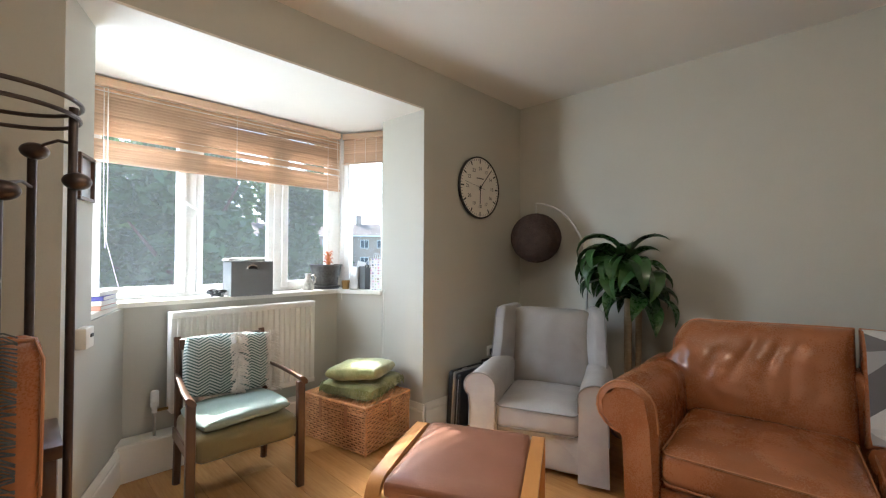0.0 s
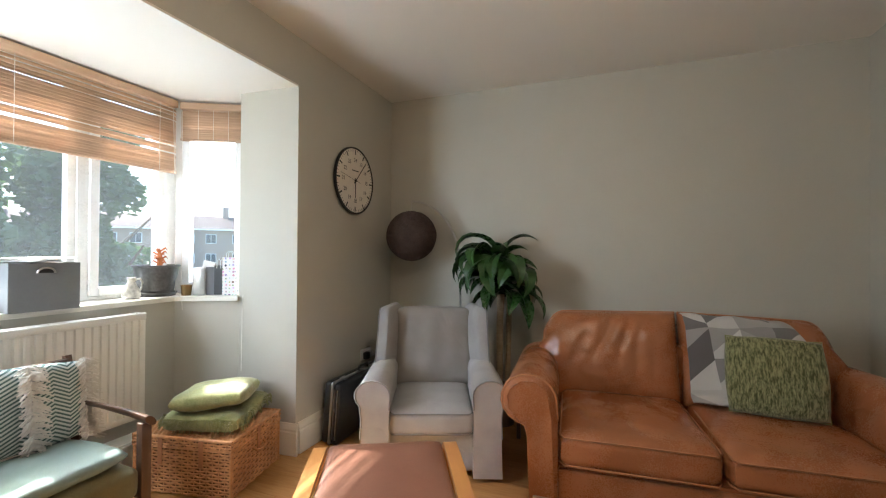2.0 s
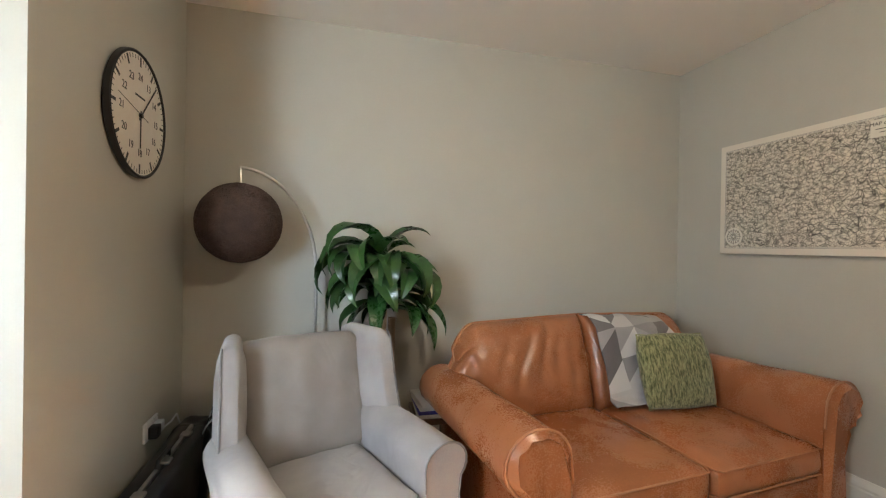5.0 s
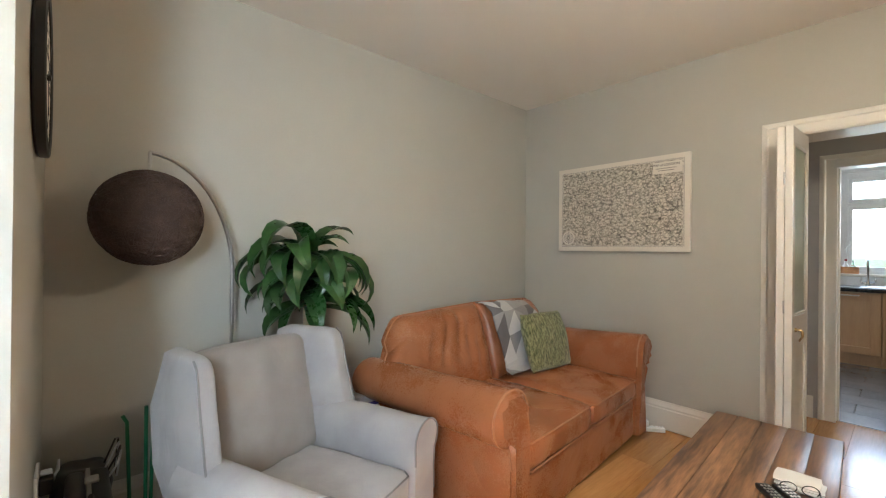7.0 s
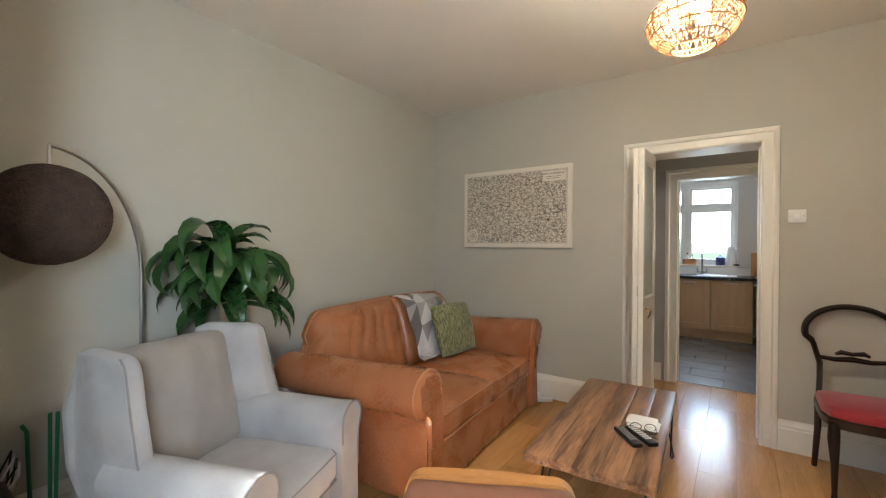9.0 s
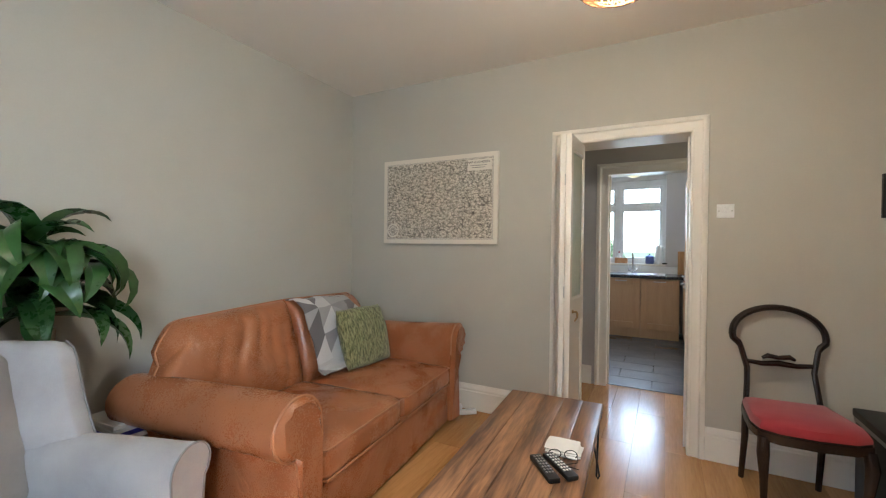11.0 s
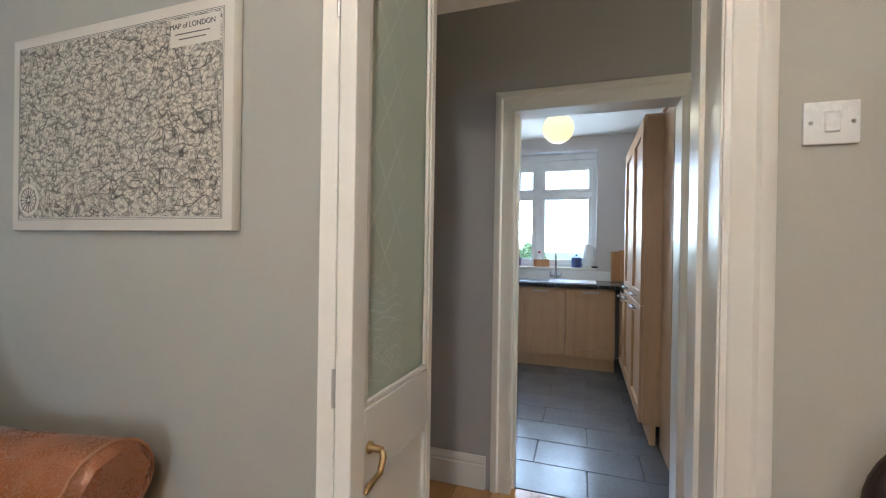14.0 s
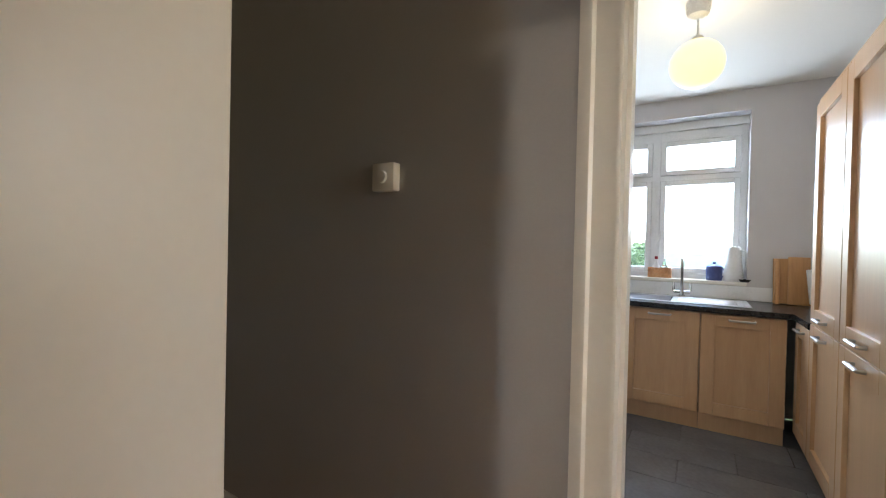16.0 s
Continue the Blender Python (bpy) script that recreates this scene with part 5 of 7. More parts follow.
ring = [(0.19, 0.0), (0.205, 0.12), (0.225, 0.28), (0.21, 0.37), (0.14, 0.415), (0.0, 0.43), (-0.14, 0.415), (-0.21, 0.37), (-0.225, 0.28), (-0.205, 0.12), (-0.19, 0.0)]
bm = Prism(ring, 0.385, 0.435)
bmesh.ops.bevel(bm, geom=bm.edges[:], offset=0.008, segments=2, affect="EDGES")
part("seat_frame", bm, EBONY, t)
bm = bmesh.new()
rings = []
for s, z in ((1.0, 0.436), (1.0, 0.452), (0.95, 0.472), (0.8, 0.486), (0.5, 0.496), (0.0, 0.5)):
    rings.append([bm.verts.new((x * s * 0.97, 0.215 + (y - 0.215) * s * 0.97, z)) for x, y in ring])
for p, q in zip(rings, rings[1:]):
    for i in range(len(ring)):
        bm.faces.new((p[i], p[(i + 1) % len(ring)], q[(i + 1) % len(ring)], q[i]))
bmesh.ops.remove_doubles(bm, verts=bm.verts, dist=0.0005)
bmesh.ops.recalc_face_normals(bm, faces=bm.faces)
part("seat_pad", bm, RED, t)
for sx in (1, -1):
    part("back_leg", Tube([(sx * 0.165, -0.01, 0.44), (sx * 0.168, -0.005, 0.25), (sx * 0.172, -0.05, 0.004)], [0.018, 0.017, 0.014], 8), EBONY, t)
    part("front_leg", Tube([(sx * 0.19, 0.37, 0.40), (sx * 0.195, 0.385, 0.33), (sx * 0.188, 0.375, 0.2), (sx * 0.186, 0.37, 0.05), (sx * 0.19, 0.385, 0.004)], [0.024, 0.026, 0.017, 0.012, 0.015], 10), EBONY, t)

t = thing("travel_trunk", pose(-0.13, -0.66, 0), "black storage trunk with a silver metal edge", "trunk")
part("body", Box(-0.24, 0.24, -0.22, 0.22, 0.004, 0.40, 0.008, 2), BLACK, t)
part("lid", Box(-0.25, 0.25, -0.23, 0.23, 0.425, 0.465, 0.006, 2), BLACK, t)
part("metal_edge", Box(-0.245, 0.245, -0.225, 0.225, 0.40, 0.426, 0.003, 1), STEEL, t)
part("latch", Box(-0.03, 0.03, 0.224, 0.234, 0.37, 0.44, 0.003, 1), STEEL, t)

# wooden armchair with cushions ---------------------------------------------
SAGE = material("worn_olive_seat_cloth", (0.20, 0.17, 0.075), 0.85, dark=(0.13, 0.105, 0.045), scale=7, grain=200, bump=0.2, sheen=0.2)
PALEGREEN = material("sage_green_linen", (0.23, 0.285, 0.26), 0.9, dark=(0.17, 0.215, 0.195), scale=8, grain=260, bump=0.2)
FRINGE = material("cream_fringe", (0.78, 0.76, 0.72), 0.95, dark=(0.58, 0.55, 0.49), scale=30, grain=200, bump=0.4)


def zigzag_cloth():
    m = material("zigzag_woven_cloth", (0.4, 0.5, 0.48), 0.92, scale=8, grain=260, bump=0.3)
    nt, n = m.node_tree, m.node_tree.nodes
    tc, sep = n.new("ShaderNodeTexCoord"), n.new("ShaderNodeSeparateXYZ")
    nt.links.new(tc.outputs["Object"], sep.inputs[0])

    def op(kind, a, b=None):
        k = n.new("ShaderNodeMath")
        k.operation = kind
        for i, v in enumerate((a, b)):
            if v is None:
                continue
            if isinstance(v, (int, float)):
                k.inputs[i].default_value = v
            else:
                nt.links.new(v, k.inputs[i])
        return k.outputs[0]

    zig = op("PINGPONG", op("MULTIPLY", sep.outputs[0], 1.0), 0.055)
    band = op("FRACT", op("MULTIPLY", op("ADD", sep.outputs[2], op("MULTIPLY", zig, 0.55)), 62.0))
    line = op("GREATER_THAN", band, 0.52)
    ramp = n.new("ShaderNodeValToRGB")
    ramp.color_ramp.elements[0].color, ramp.color_ramp.elements[1].color = (0.50, 0.55, 0.52, 1), (0.075, 0.125, 0.115, 1)
    nt.links.new(line, ramp.inputs[0])
    nt.links.new(ramp.outputs[0], n["Principled BSDF"].inputs["Base Color"])
    return m


ZIG = zigzag_cloth()


def make_armchair():
    s = thing("wooden_armchair", pose(1.11, 2.60, 0, 0, 0, 177), "dark wooden armchair with olive seat and worn arms", "armchair")
    for sx in (1, -1):
        part("front_leg", Box(-0.02, 0.02, -0.02, 0.02, 0.0, 0.575, 0.005, 2, m=pose(sx * 0.265, 0.25, 0)), DARKWOOD, s)
        part("back_leg", Tube([(sx * 0.235, -0.22, 0.003), (sx * 0.235, -0.18, 0.3), (sx * 0.232, -0.20, 0.55), (sx * 0.23, -0.27, 0.80)], [0.02, 0.021, 0.02, 0.018], 8), DARKWOOD, s)
        bm = Tube([(sx * 0.235, -0.22, 0.60), (sx * 0.252, -0.05, 0.60), (sx * 0.268, 0.15, 0.592), (sx * 0.27, 0.285, 0.584)], [0.016, 0.02, 0.026, 0.03], 10, flat=0.5)
        part("arm", bm, DARKWOOD, s, "arm with the varnish worn pale")
        part("seat_rail", Box(sx * 0.25 - 0.012, sx * 0.25 + 0.012, -0.19, 0.24, 0.27, 0.33, 0.003, 1), DARKWOOD, s)
    for z in (0.52, 0.76):
        part("back_rail", Box(-0.225, 0.225, -0.262 if z > 0.6 else -0.212, -0.235 if z > 0.6 else -0.185, z - 0.03, z + 0.03, 0.005, 2), DARKWOOD, s)
    part("seat", soft_box(-0.25, 0.25, -0.2, 0.275, 0.27, 0.405, 0.045, 0.004, 31, 0.02), SAGE, s)
    return s


chair = make_armchair()
t = thing("seat_cushion", chair.matrix_world @ pose(0.01, 0.05, 0.442, 2, 2, 4), "flat sage green linen seat cushion on the armchair", "cushion")
part("cover", pillow(0.45, 0.42, 0.075, n=24, edge=0.3, lumps=0.006, seed=6), PALEGREEN, t)
t = thing("back_cushion", chair.matrix_world @ pose(-0.01, -0.17, 0.635, 12, -3, 0), "zigzag woven sage back cushion with cream fringes", "cushion")
bm = pillow(0.46, 0.34, 0.13, m=pose(0, 0, 0, 90, 0, 0), n=26, edge=0.3, lumps=0.006, seed=9)
part("cover", bm, ZIG, t)
random.seed(21)
for x0 in (-0.235, -0.03):
    bm = bmesh.new()
    for k in range(110):
        z = -0.17 + 0.34 * k / 109
        depth = 0.02 + 0.05 * max(0.0, 1 - (abs(x0) / 0.23) ** 4) * max(0.0, 1 - (abs(z) / 0.17) ** 4) ** 0.5
        for j in range(2):
            x = x0 + random.uniform(-0.006, 0.006)
            p = Vector((x, depth + 0.008, z))
            q = p + Vector((random.uniform(-0.06, -0.03) if j else random.uniform(0.015, 0.04), random.uniform(0.0, 0.02), random.uniform(-0.035, -0.008)))
            tube(bm, [p, (p + q) / 2 + Vector((0, 0.010, 0.003)), q], 0.0034, 4)
    part("fringe", bm, FRINGE, t, "shaggy cream wool fringe")["kind"] = "stuff"

# wicker hamper -----------------------------------------------------------------
WICKER = material("honey_wicker", (0.72, 0.38, 0.17), 0.42, dark=(0.42, 0.19, 0.075), scale=12, grain=70, bump=0.15, amount=0.9)
t = thing("wicker_hamper", pose(1.955, 2.665, 0, 0, 0, 12), "lidded honey-coloured wicker hamper with leather straps", "hamper")
HX, HY, HZ = 0.22, 0.285, 0.30
# dark core stands in for the shade inside, seen between the rods
part("shade_core", Box(-HX + 0.012, HX - 0.012, -HY + 0.012, HY - 0.012, 0.006, HZ - 0.03, 0.004, 1), material("hamper_inner_shade", (0.10, 0.045, 0.018), 0.8), t)


def weave(bm, a, b, z0, z1, out, gap=0.0138, wave=0.034):
    """Rods woven from a to b between two heights; out points away from the basket."""
    a, b, out = Vector(a), Vector(b), Vector(out)
    d, L = (b - a).normalized(), (b - a).length
    k = 0
    z = z0
    n = int(L / wave)
    while z < z1:
        pts = [a + d * (L * i / n) + out * (0.005 * (1 if (i + k) % 2 else -1)) + Vector((0, 0, z)) for i in range(n + 1)]
        tube(bm, pts, 0.0056, 5)
        z, k = z + gap * (0.95 + 0.1 * ((k * 7) % 3) / 2), k + 1
    for i in range(0, n + 1):
        p = a + d * (L * i / n)
        tube(bm, [p + Vector((0, 0, z0 - 0.005)), p + Vector((0, 0, z1))], 0.003, 5)


sides = (((-HX, -HY, 0), (HX, -HY, 0), (0, -1, 0)), ((HX, -HY, 0), (HX, HY, 0), (1, 0, 0)), ((HX, HY, 0), (-HX, HY, 0), (0, 1, 0)), ((-HX, HY, 0), (-HX, -HY, 0), (-1, 0, 0)))
for a, b, o in sides:
    bm = bmesh.new()
    weave(bm, a, b, 0.015, HZ - 0.055, o, 0.0155)
    part("woven_side", bm, WICKER, t)["kind"] = "stuff"
    bm = bmesh.new()
    aa, bb = Vector(a) * 1.02, Vector(b) * 1.02
    weave(bm, aa, bb, HZ - 0.045, HZ, o)
    tube(bm, [aa + Vector((0, 0, HZ + 0.003)), bb + Vector((0, 0, HZ + 0.003))], 0.008, 8)
    tube(bm, [aa + Vector((0, 0, HZ - 0.05)), bb + Vector((0, 0, HZ - 0.05))], 0.006, 8)
    part("lid_side", bm, WICKER, t)["kind"] = "stuff"
bm = bmesh.new()
for k in range(44):
    y = -HY + 0.008 + k * (2 * HY - 0.016) / 43
    n = 18
    tube(bm, [(-HX + 2 * HX * i / n, y, HZ + 0.002 + 0.0025 * (1 if (i + k) % 2 else -1)) for i in range(n + 1)], 0.0055, 5)
part("woven_lid", bm, WICKER, t)["kind"] = "stuff"
for x, y in ((-HX, -HY), (HX, -HY), (HX, HY), (-HX, HY)):
    part("corner_post", Tube([(x, y, 0.003), (x, y, HZ - 0.05)], 0.008, 8), WICKER, t)
for y in (-0.12, 0.12):
    part("strap", Box(-HX - 0.014, -HX - 0.009, y - 0.014, y + 0.014, 0.16, HZ + 0.0, 0.002, 1), SEAM, t, "brown leather strap")
part("strap", Box(-0.014, 0.014, -HY - 0.014, -HY - 0.009, 0.15, HZ, 0.002, 1), SEAM, t, "brown leather strap")
part("carry_handle", Tube([(-0.05, -HY - 0.008, 0.20), (-0.045, -HY - 0.03, 0.185), (0, -HY - 0.036, 0.175), (0.045, -HY - 0.03, 0.185), (0.05, -HY - 0.008, 0.20)], 0.007, 8), WICKER, t)
t = thing("floor_cushion", pose(1.985, 2.64, HZ + 0.065, 2, -2, 22), "shaggy dark olive cushion lying on the hamper", "cushion")
part("cover", pillow(0.44, 0.42, 0.12, n=34, edge=0.35, lumps=0.012, seed=14), OLIVE, t)
random.seed(31)
bm = bmesh.new()
for k in range(260):
    a = random.uniform(0, 2 * math.pi)
    x, y = 0.215 * max(-1, min(1, 1.3 * math.cos(a))), 0.205 * max(-1, min(1, 1.3 * math.sin(a)))
    p = Vector((x, y, random.uniform(-0.02, 0.03)))
    tube(bm, [p, p + Vector((x * 0.06, y * 0.06, 0.005)), p + Vector((x * 0.10, y * 0.10, -0.018))], 0.0022, 4)
part("fringe", bm, OLIVE, t)["kind"] = "stuff"
t = thing("floor_cushion", pose(1.965, 2.63, HZ + 0.165, -4, 4, 30), "plump olive green cushion on top of another cushion", "cushion")
part("cover", pillow(0.40, 0.38, 0.12, n=30, edge=0.2, lumps=0.008, seed=17), OLIVE, t)

# hard case against the wall -------------------------------------------------------
t = thing("hard_case", pose(2.86, 2.255, 0, 4, 0, 0), "black hard instrument case with silver edging by the wall", "case")
part("shell", Box(-0.37, 0.37, -0.065, -0.006, 0.012, 0.42, 0.022, 3), BLACK, t)
part("shell", Box(-0.37, 0.37, 0.006, 0.065, 0.012, 0.42, 0.022, 3), BLACK, t)
part("silver_band", Box(-0.374, 0.374, -0.008, 0.008, 0.008, 0.424, 0.014, 3), STEEL, t)
for x in (-0.25, 0.0, 0.25):
    part("latch", Box(x - 0.025, x + 0.025, -0.03, 0.012, 0.418, 0.43, 0.003, 1), STEEL, t)
part("handle", Tube([(-0.06, 0, 0.42), (-0.055, 0, 0.45), (0.055, 0, 0.45), (0.06, 0, 0.42)], 0.009, 8), BLACK, t)
for y in (-0.045, -0.022):
    part("moulding", Tube([(-0.372, y, 0.05), (-0.372, y, 0.38)], 0.003, 6), STEEL, t)

# radiator ---------------------------------------------------------------------------
RADW = material("white_radiator_enamel", (0.80, 0.78, 0.74), 0.3, dark=(0.76, 0.74, 0.70), scale=5, grain=90, bump=0.02)
t = thing("radiator", pose(1.36, 3.17, 0), "white ribbed panel radiator under the bay sill", "radiator")
bm = bmesh.new()
prof = []
nr = 23
for k in range(nr):
    x0 = -0.445 + 0.89 * k / nr
    w = 0.89 / nr
    prof += [(x0, -0.138), (x0 + w * 0.28, -0.138), (x0 + w * 0.42, -0.147), (x0 + w * 0.86, -0.147)]
prof += [(0.445, -0.138), (0.46, -0.134), (0.46, -0.125), (-0.46, -0.125), (-0.46, -0.134)]
lo, hi = 0.36, 0.885
bm = sweep(bmesh.new(), prof, [(0, 0, lo), (0, 0, hi)], [(Vector((1, 0, 0)), Vector((0, 1, 0)))] * 2)
part("ribbed_panel", bm, RADW, t)
part("top_edge", Box(-0.46, 0.46, -0.145, -0.126, hi, 0.925, 0.006, 2), RADW, t)
part("bottom_edge", Box(-0.46, 0.46, -0.145, -0.126, 0.325, lo, 0.006, 2), RADW, t)
part("side_cover", Box(-0.463, -0.455, -0.128, -0.05, 0.33, 0.92, 0.002, 1), RADW, t)
part("side_cover", Box(0.455, 0.463, -0.128, -0.05, 0.33, 0.92, 0.002, 1), RADW, t)
part("rear_panel", Box(-0.455, 0.455, -0.06, -0.05, 0.33, 0.92, 0.003, 1), RADW, t)
part("bracket", Box(-0.3, -0.27, -0.05, 0.0, 0.4, 0.85), RADW, t)
part("bracket", Box(0.27, 0.3, -0.05, 0.0, 0.4, 0.85), RADW, t)
part("valve", Lathe([(0, 0.0), (0.014, 0.0), (0.014, 0.03), (0.02, 0.035), (0.022, 0.06), (0.018, 0.065), (0.021, 0.07), (0.021, 0.12), (0.016, 0.128), (0, 0.13)], 20, (-0.53, -0.09, 0.34)), UPVC, t, "white thermostatic radiator valve")
part("pipe", Tube([(-0.53, -0.09, 0.34), (-0.53, -0.09, 0.0)], 0.0075, 8), STEEL, t)
part("pipe", Tube([(-0.53, -0.09, 0.35), (-0.46, -0.09, 0.35)], 0.009, 8), BRASS, t)

# blinds --------------------------------------------------------------------------------
def make_blind(m, length, top, bottom, gaps, label):
    s = thing("slatted_blind", m, label, "blind", "bay window blinds")
    part("headrail", Box(0, length, -0.025, 0.02, top, top + 0.05, 0.004, 1), BLINDWOOD, s)
    slat = to_mesh(Box(0.003, length - 0.003, -0.0135, 0.0135, -0.0013, 0.0013, 0.0006, 1), "slat", BLINDWOOD, False)
    z, k = bottom + 0.012, 0
    random.seed(41)
    while z < top - 0.004:
        stack = z < bottom + 0.07
        ob = new("slat", slat)
        ob.parent = s
        tilt = random.uniform(52, 66)
        ob.matrix_local = pose(0, -0.002 + random.uniform(-0.001, 0.001), z, tilt, random.uniform(-0.14, 0.14) + (0.45 if abs(z - 1.985) < 0.02 and length > 1 else 0.0), 0)
        z += 0.0135 if stack else 0.0185
        for g in gaps:
            if abs(z - g) < 0.010:
                z += 0.026 if g < 2.1 else 0.008
        k += 1
    part("bottom_rail", Box(0, length, -0.014, 0.014, bottom - 0.008, bottom + 0.008, 0.003, 1), BLINDWOOD, s)
    for x in (0.12, length * 0.5, length - 0.12):
        part("ladder_cord", Tube([(x, -0.016, top), (x, -0.016, bottom)], 0.0015, 5), FRINGE, s)
    return s


b1 = make_blind(pose(0.50, 3.33, 0), 1.70, 2.268, 1.822, (2.235, 1.955), "bamboo slatted blind half raised in the bay window")
b2 = make_blind(Matrix.Translation((2.235, 3.325, 0)) @ pose(0, 0, 0, 0, 0, -62), 0.44, 2.268, 2.06, (), "bamboo slatted blind raised high in the side light")
part("pull_cord", Tube([(0.12, -0.03, 2.25), (0.122, -0.035, 1.7), (0.118, -0.04, 1.35), (0.19, -0.05, 1.02)], 0.0022, 5), FRINGE, b1)
part("pull_cord", Tube([(0.10, -0.03, 2.25), (0.105, -0.03, 1.6), (0.115, -0.035, 1.30)], 0.0022, 5), FRINGE, b1)
part("pull_cord", Tube([(1.66, -0.03, 2.25), (1.665, -0.06, 1.5), (1.64, -0.10, 1.0), (1.60, -0.21, 0.98), (1.595, -0.225, 0.9)], 0.0022, 5), FRINGE, b1)
part("pull_cord", Tube([(0.02, -0.03, 2.25), (0.03, -0.04, 1.5), (0.04, -0.06, 1.05)], 0.0022, 5), FRINGE, b2)
part("pull_cord", Tube([(0.50, -0.215, 0.992), (0.50, -0.235, 0.98), (0.50, -0.236, 0.80), (0.497, -0.235, 0.50)], 0.002, 5), FRINGE, b2)

# things on the bay sill -----------------------------------------------------------------
SILL = 0.985
GREYBOX = material("grey_card_box", (0.17, 0.18, 0.19), 0.6, dark=(0.14, 0.15, 0.16), scale=6, grain=90)
PAPER = material("white_paper", (0.78, 0.77, 0.74), 0.7, dark=(0.70, 0.69, 0.66), scale=8, grain=120, bump=0.05)
t = thing("storage_box", pose(1.40, 3.215, SILL, 0, 0, -4), "grey cardboard storage box with papers on top", "box")
bm = bmesh.new()
for a in ((-0.137, 0.137, -0.105, -0.101), (-0.137, 0.137, 0.101, 0.105), (-0.137, -0.133, -0.101, 0.101), (0.133, 0.137, -0.101, 0.101)):
    box(bm, a[0], a[1], a[2], a[3], 0.0, 0.235, 0.001, 1)
box(bm, -0.133, 0.133, -0.101, 0.101, 0.0, 0.004)
part("box_body", bm, GREYBOX, t)
bm = bmesh.new()
tube(bm, [(0.0 + 0.034 * math.cos(a), -0.106, 0.185 + 0.026 * math.sin(a)) for a in (math.pi * j / 12 for j in range(13))], 0.005, 6)
part("grip_rim", bm, STEEL, t, "half-round metal grip hole")
# no hole is cut: a black patch gives the shade inside the grip
part("grip_hole_shade", Prism([(0.03 * math.cos(math.pi * j / 10), 0.022 * math.sin(math.pi * j / 10)) for j in range(11)], 0, 0.001, m=pose(0, -0.1052, 0.185, 90, 0, 0)), BLACK, t)
random.seed(51)
for k in range(6):
    t = thing("paper_sheet", pose(1.38 + random.uniform(-0.04, 0.04), 3.21 + random.uniform(-0.02, 0.02), SILL + 0.237 + 0.004 * k, random.uniform(-2, 2), random.uniform(-3, 3), random.uniform(-30, 30)), "loose white paper lying on the storage box", "paper", "papers on the storage box")
    part("sheet", pillow(0.26, 0.19, 0.003, n=8, edge=0.9, lumps=0.004, seed=k), PAPER, t)
t = thing("cable_coil", pose(1.20, 3.20, SILL), "small coil of black cable on the sill", "cable")
bm = bmesh.new()
for k in range(5):
    tube(bm, [((0.035 + 0.006 * k) * math.cos(a), 0.04 * math.sin(a) + 0.004 * k, 0.006 + 0.007 * k + 0.008 * math.sin(2 * a + k)) for a in (2 * math.pi * j / 20 for j in range(20))], 0.005, 6, True)
part("coil", bm, BLACK, t)
STONEWARE = material("speckled_stoneware", (0.62, 0.60, 0.55), 0.4, dark=(0.30, 0.30, 0.28), scale=20, grain=60, amount=1.0)
t = thing("jug", pose(1.885, 3.27, SILL), "small speckled stoneware jug on the sill", "jug")
part("body", Lathe([(0, 0.001), (0.04, 0.001), (0.05, 0.02), (0.045, 0.055), (0.026, 0.085), (0.019, 0.11), (0.024, 0.132), (0.02, 0.133), (0.015, 0.11), (0, 0.10)], 28), STONEWARE, t)
part("handle", Tube([(0.022, 0, 0.115), (0.05, 0, 0.122), (0.066, 0, 0.095), (0.06, 0, 0.06), (0.045, 0, 0.045)], 0.006, 8), STONEWARE, t)
ZINC = material("dark_zinc", (0.13, 0.13, 0.13), 0.45, 0.5, dark=(0.06, 0.06, 0.06), scale=9, grain=60, amount=1.0)
t = thing("planter", pose(2.075, 3.325, SILL), "dark zinc planter with a dried orange plant", "planter")
part("pot", Lathe([(0, 0.03), (0.098, 0.03), (0.128, 0.19), (0.137, 0.192), (0.137, 0.203), (0.126, 0.203), (0.118, 0.165), (0, 0.16)], 36), ZINC, t)
part("saucer", Lathe([(0, 0.001), (0.11, 0.001), (0.12, 0.025), (0.112, 0.027), (0, 0.031)], 36), ZINC, t)
RUST = material("dried_orange_plant", (0.45, 0.13, 0.03), 0.7, scale=20, grain=80)
bm = Tube([(0.02, 0, 0.16), (0.022, 0.0, 0.25), (0.015, 0.0, 0.31)], [0.018, 0.016, 0.006], 8)
for k in range(14):
    a = k * 2.4
    tube(bm, [(0.02, 0, 0.2 + 0.007 * k), (0.02 + 0.035 * math.cos(a), 0.035 * math.sin(a), 0.225 + 0.007 * k), (0.02 + 0.045 * math.cos(a), 0.045 * math.sin(a), 0.21 + 0.007 * k)], [0.005, 0.006, 0.002], 5)
part("plant", bm, RUST, t)
dots = material("spotted_gift_paper", (0.80, 0.78, 0.78), 0.6)
nt, n = dots.node_tree, dots.node_tree.nodes
vor, lt, mix, tc = n.new("ShaderNodeTexVoronoi"), n.new("ShaderNodeMath"), n.new("ShaderNodeMix"), n.new("ShaderNodeTexCoord")
vor.inputs["Scale"].default_value, vor.inputs["Randomness"].default_value = 45, 0.25
nt.links.new(tc.outputs["Object"], vor.inputs["Vector"])
lt.operation, lt.inputs[1].default_value = "LESS_THAN", 0.36
nt.links.new(vor.outputs["Distance"], lt.inputs[0])
hue = n.new("ShaderNodeHueSaturation")
hue.inputs["Saturation"].default_value, hue.inputs["Value"].default_value = 0.6, 0.75
nt.links.new(vor.outputs["Color"], hue.inputs["Color"])
mix.data_type = "RGBA"
mix.inputs[6].default_value = (0.78, 0.76, 0.77, 1)
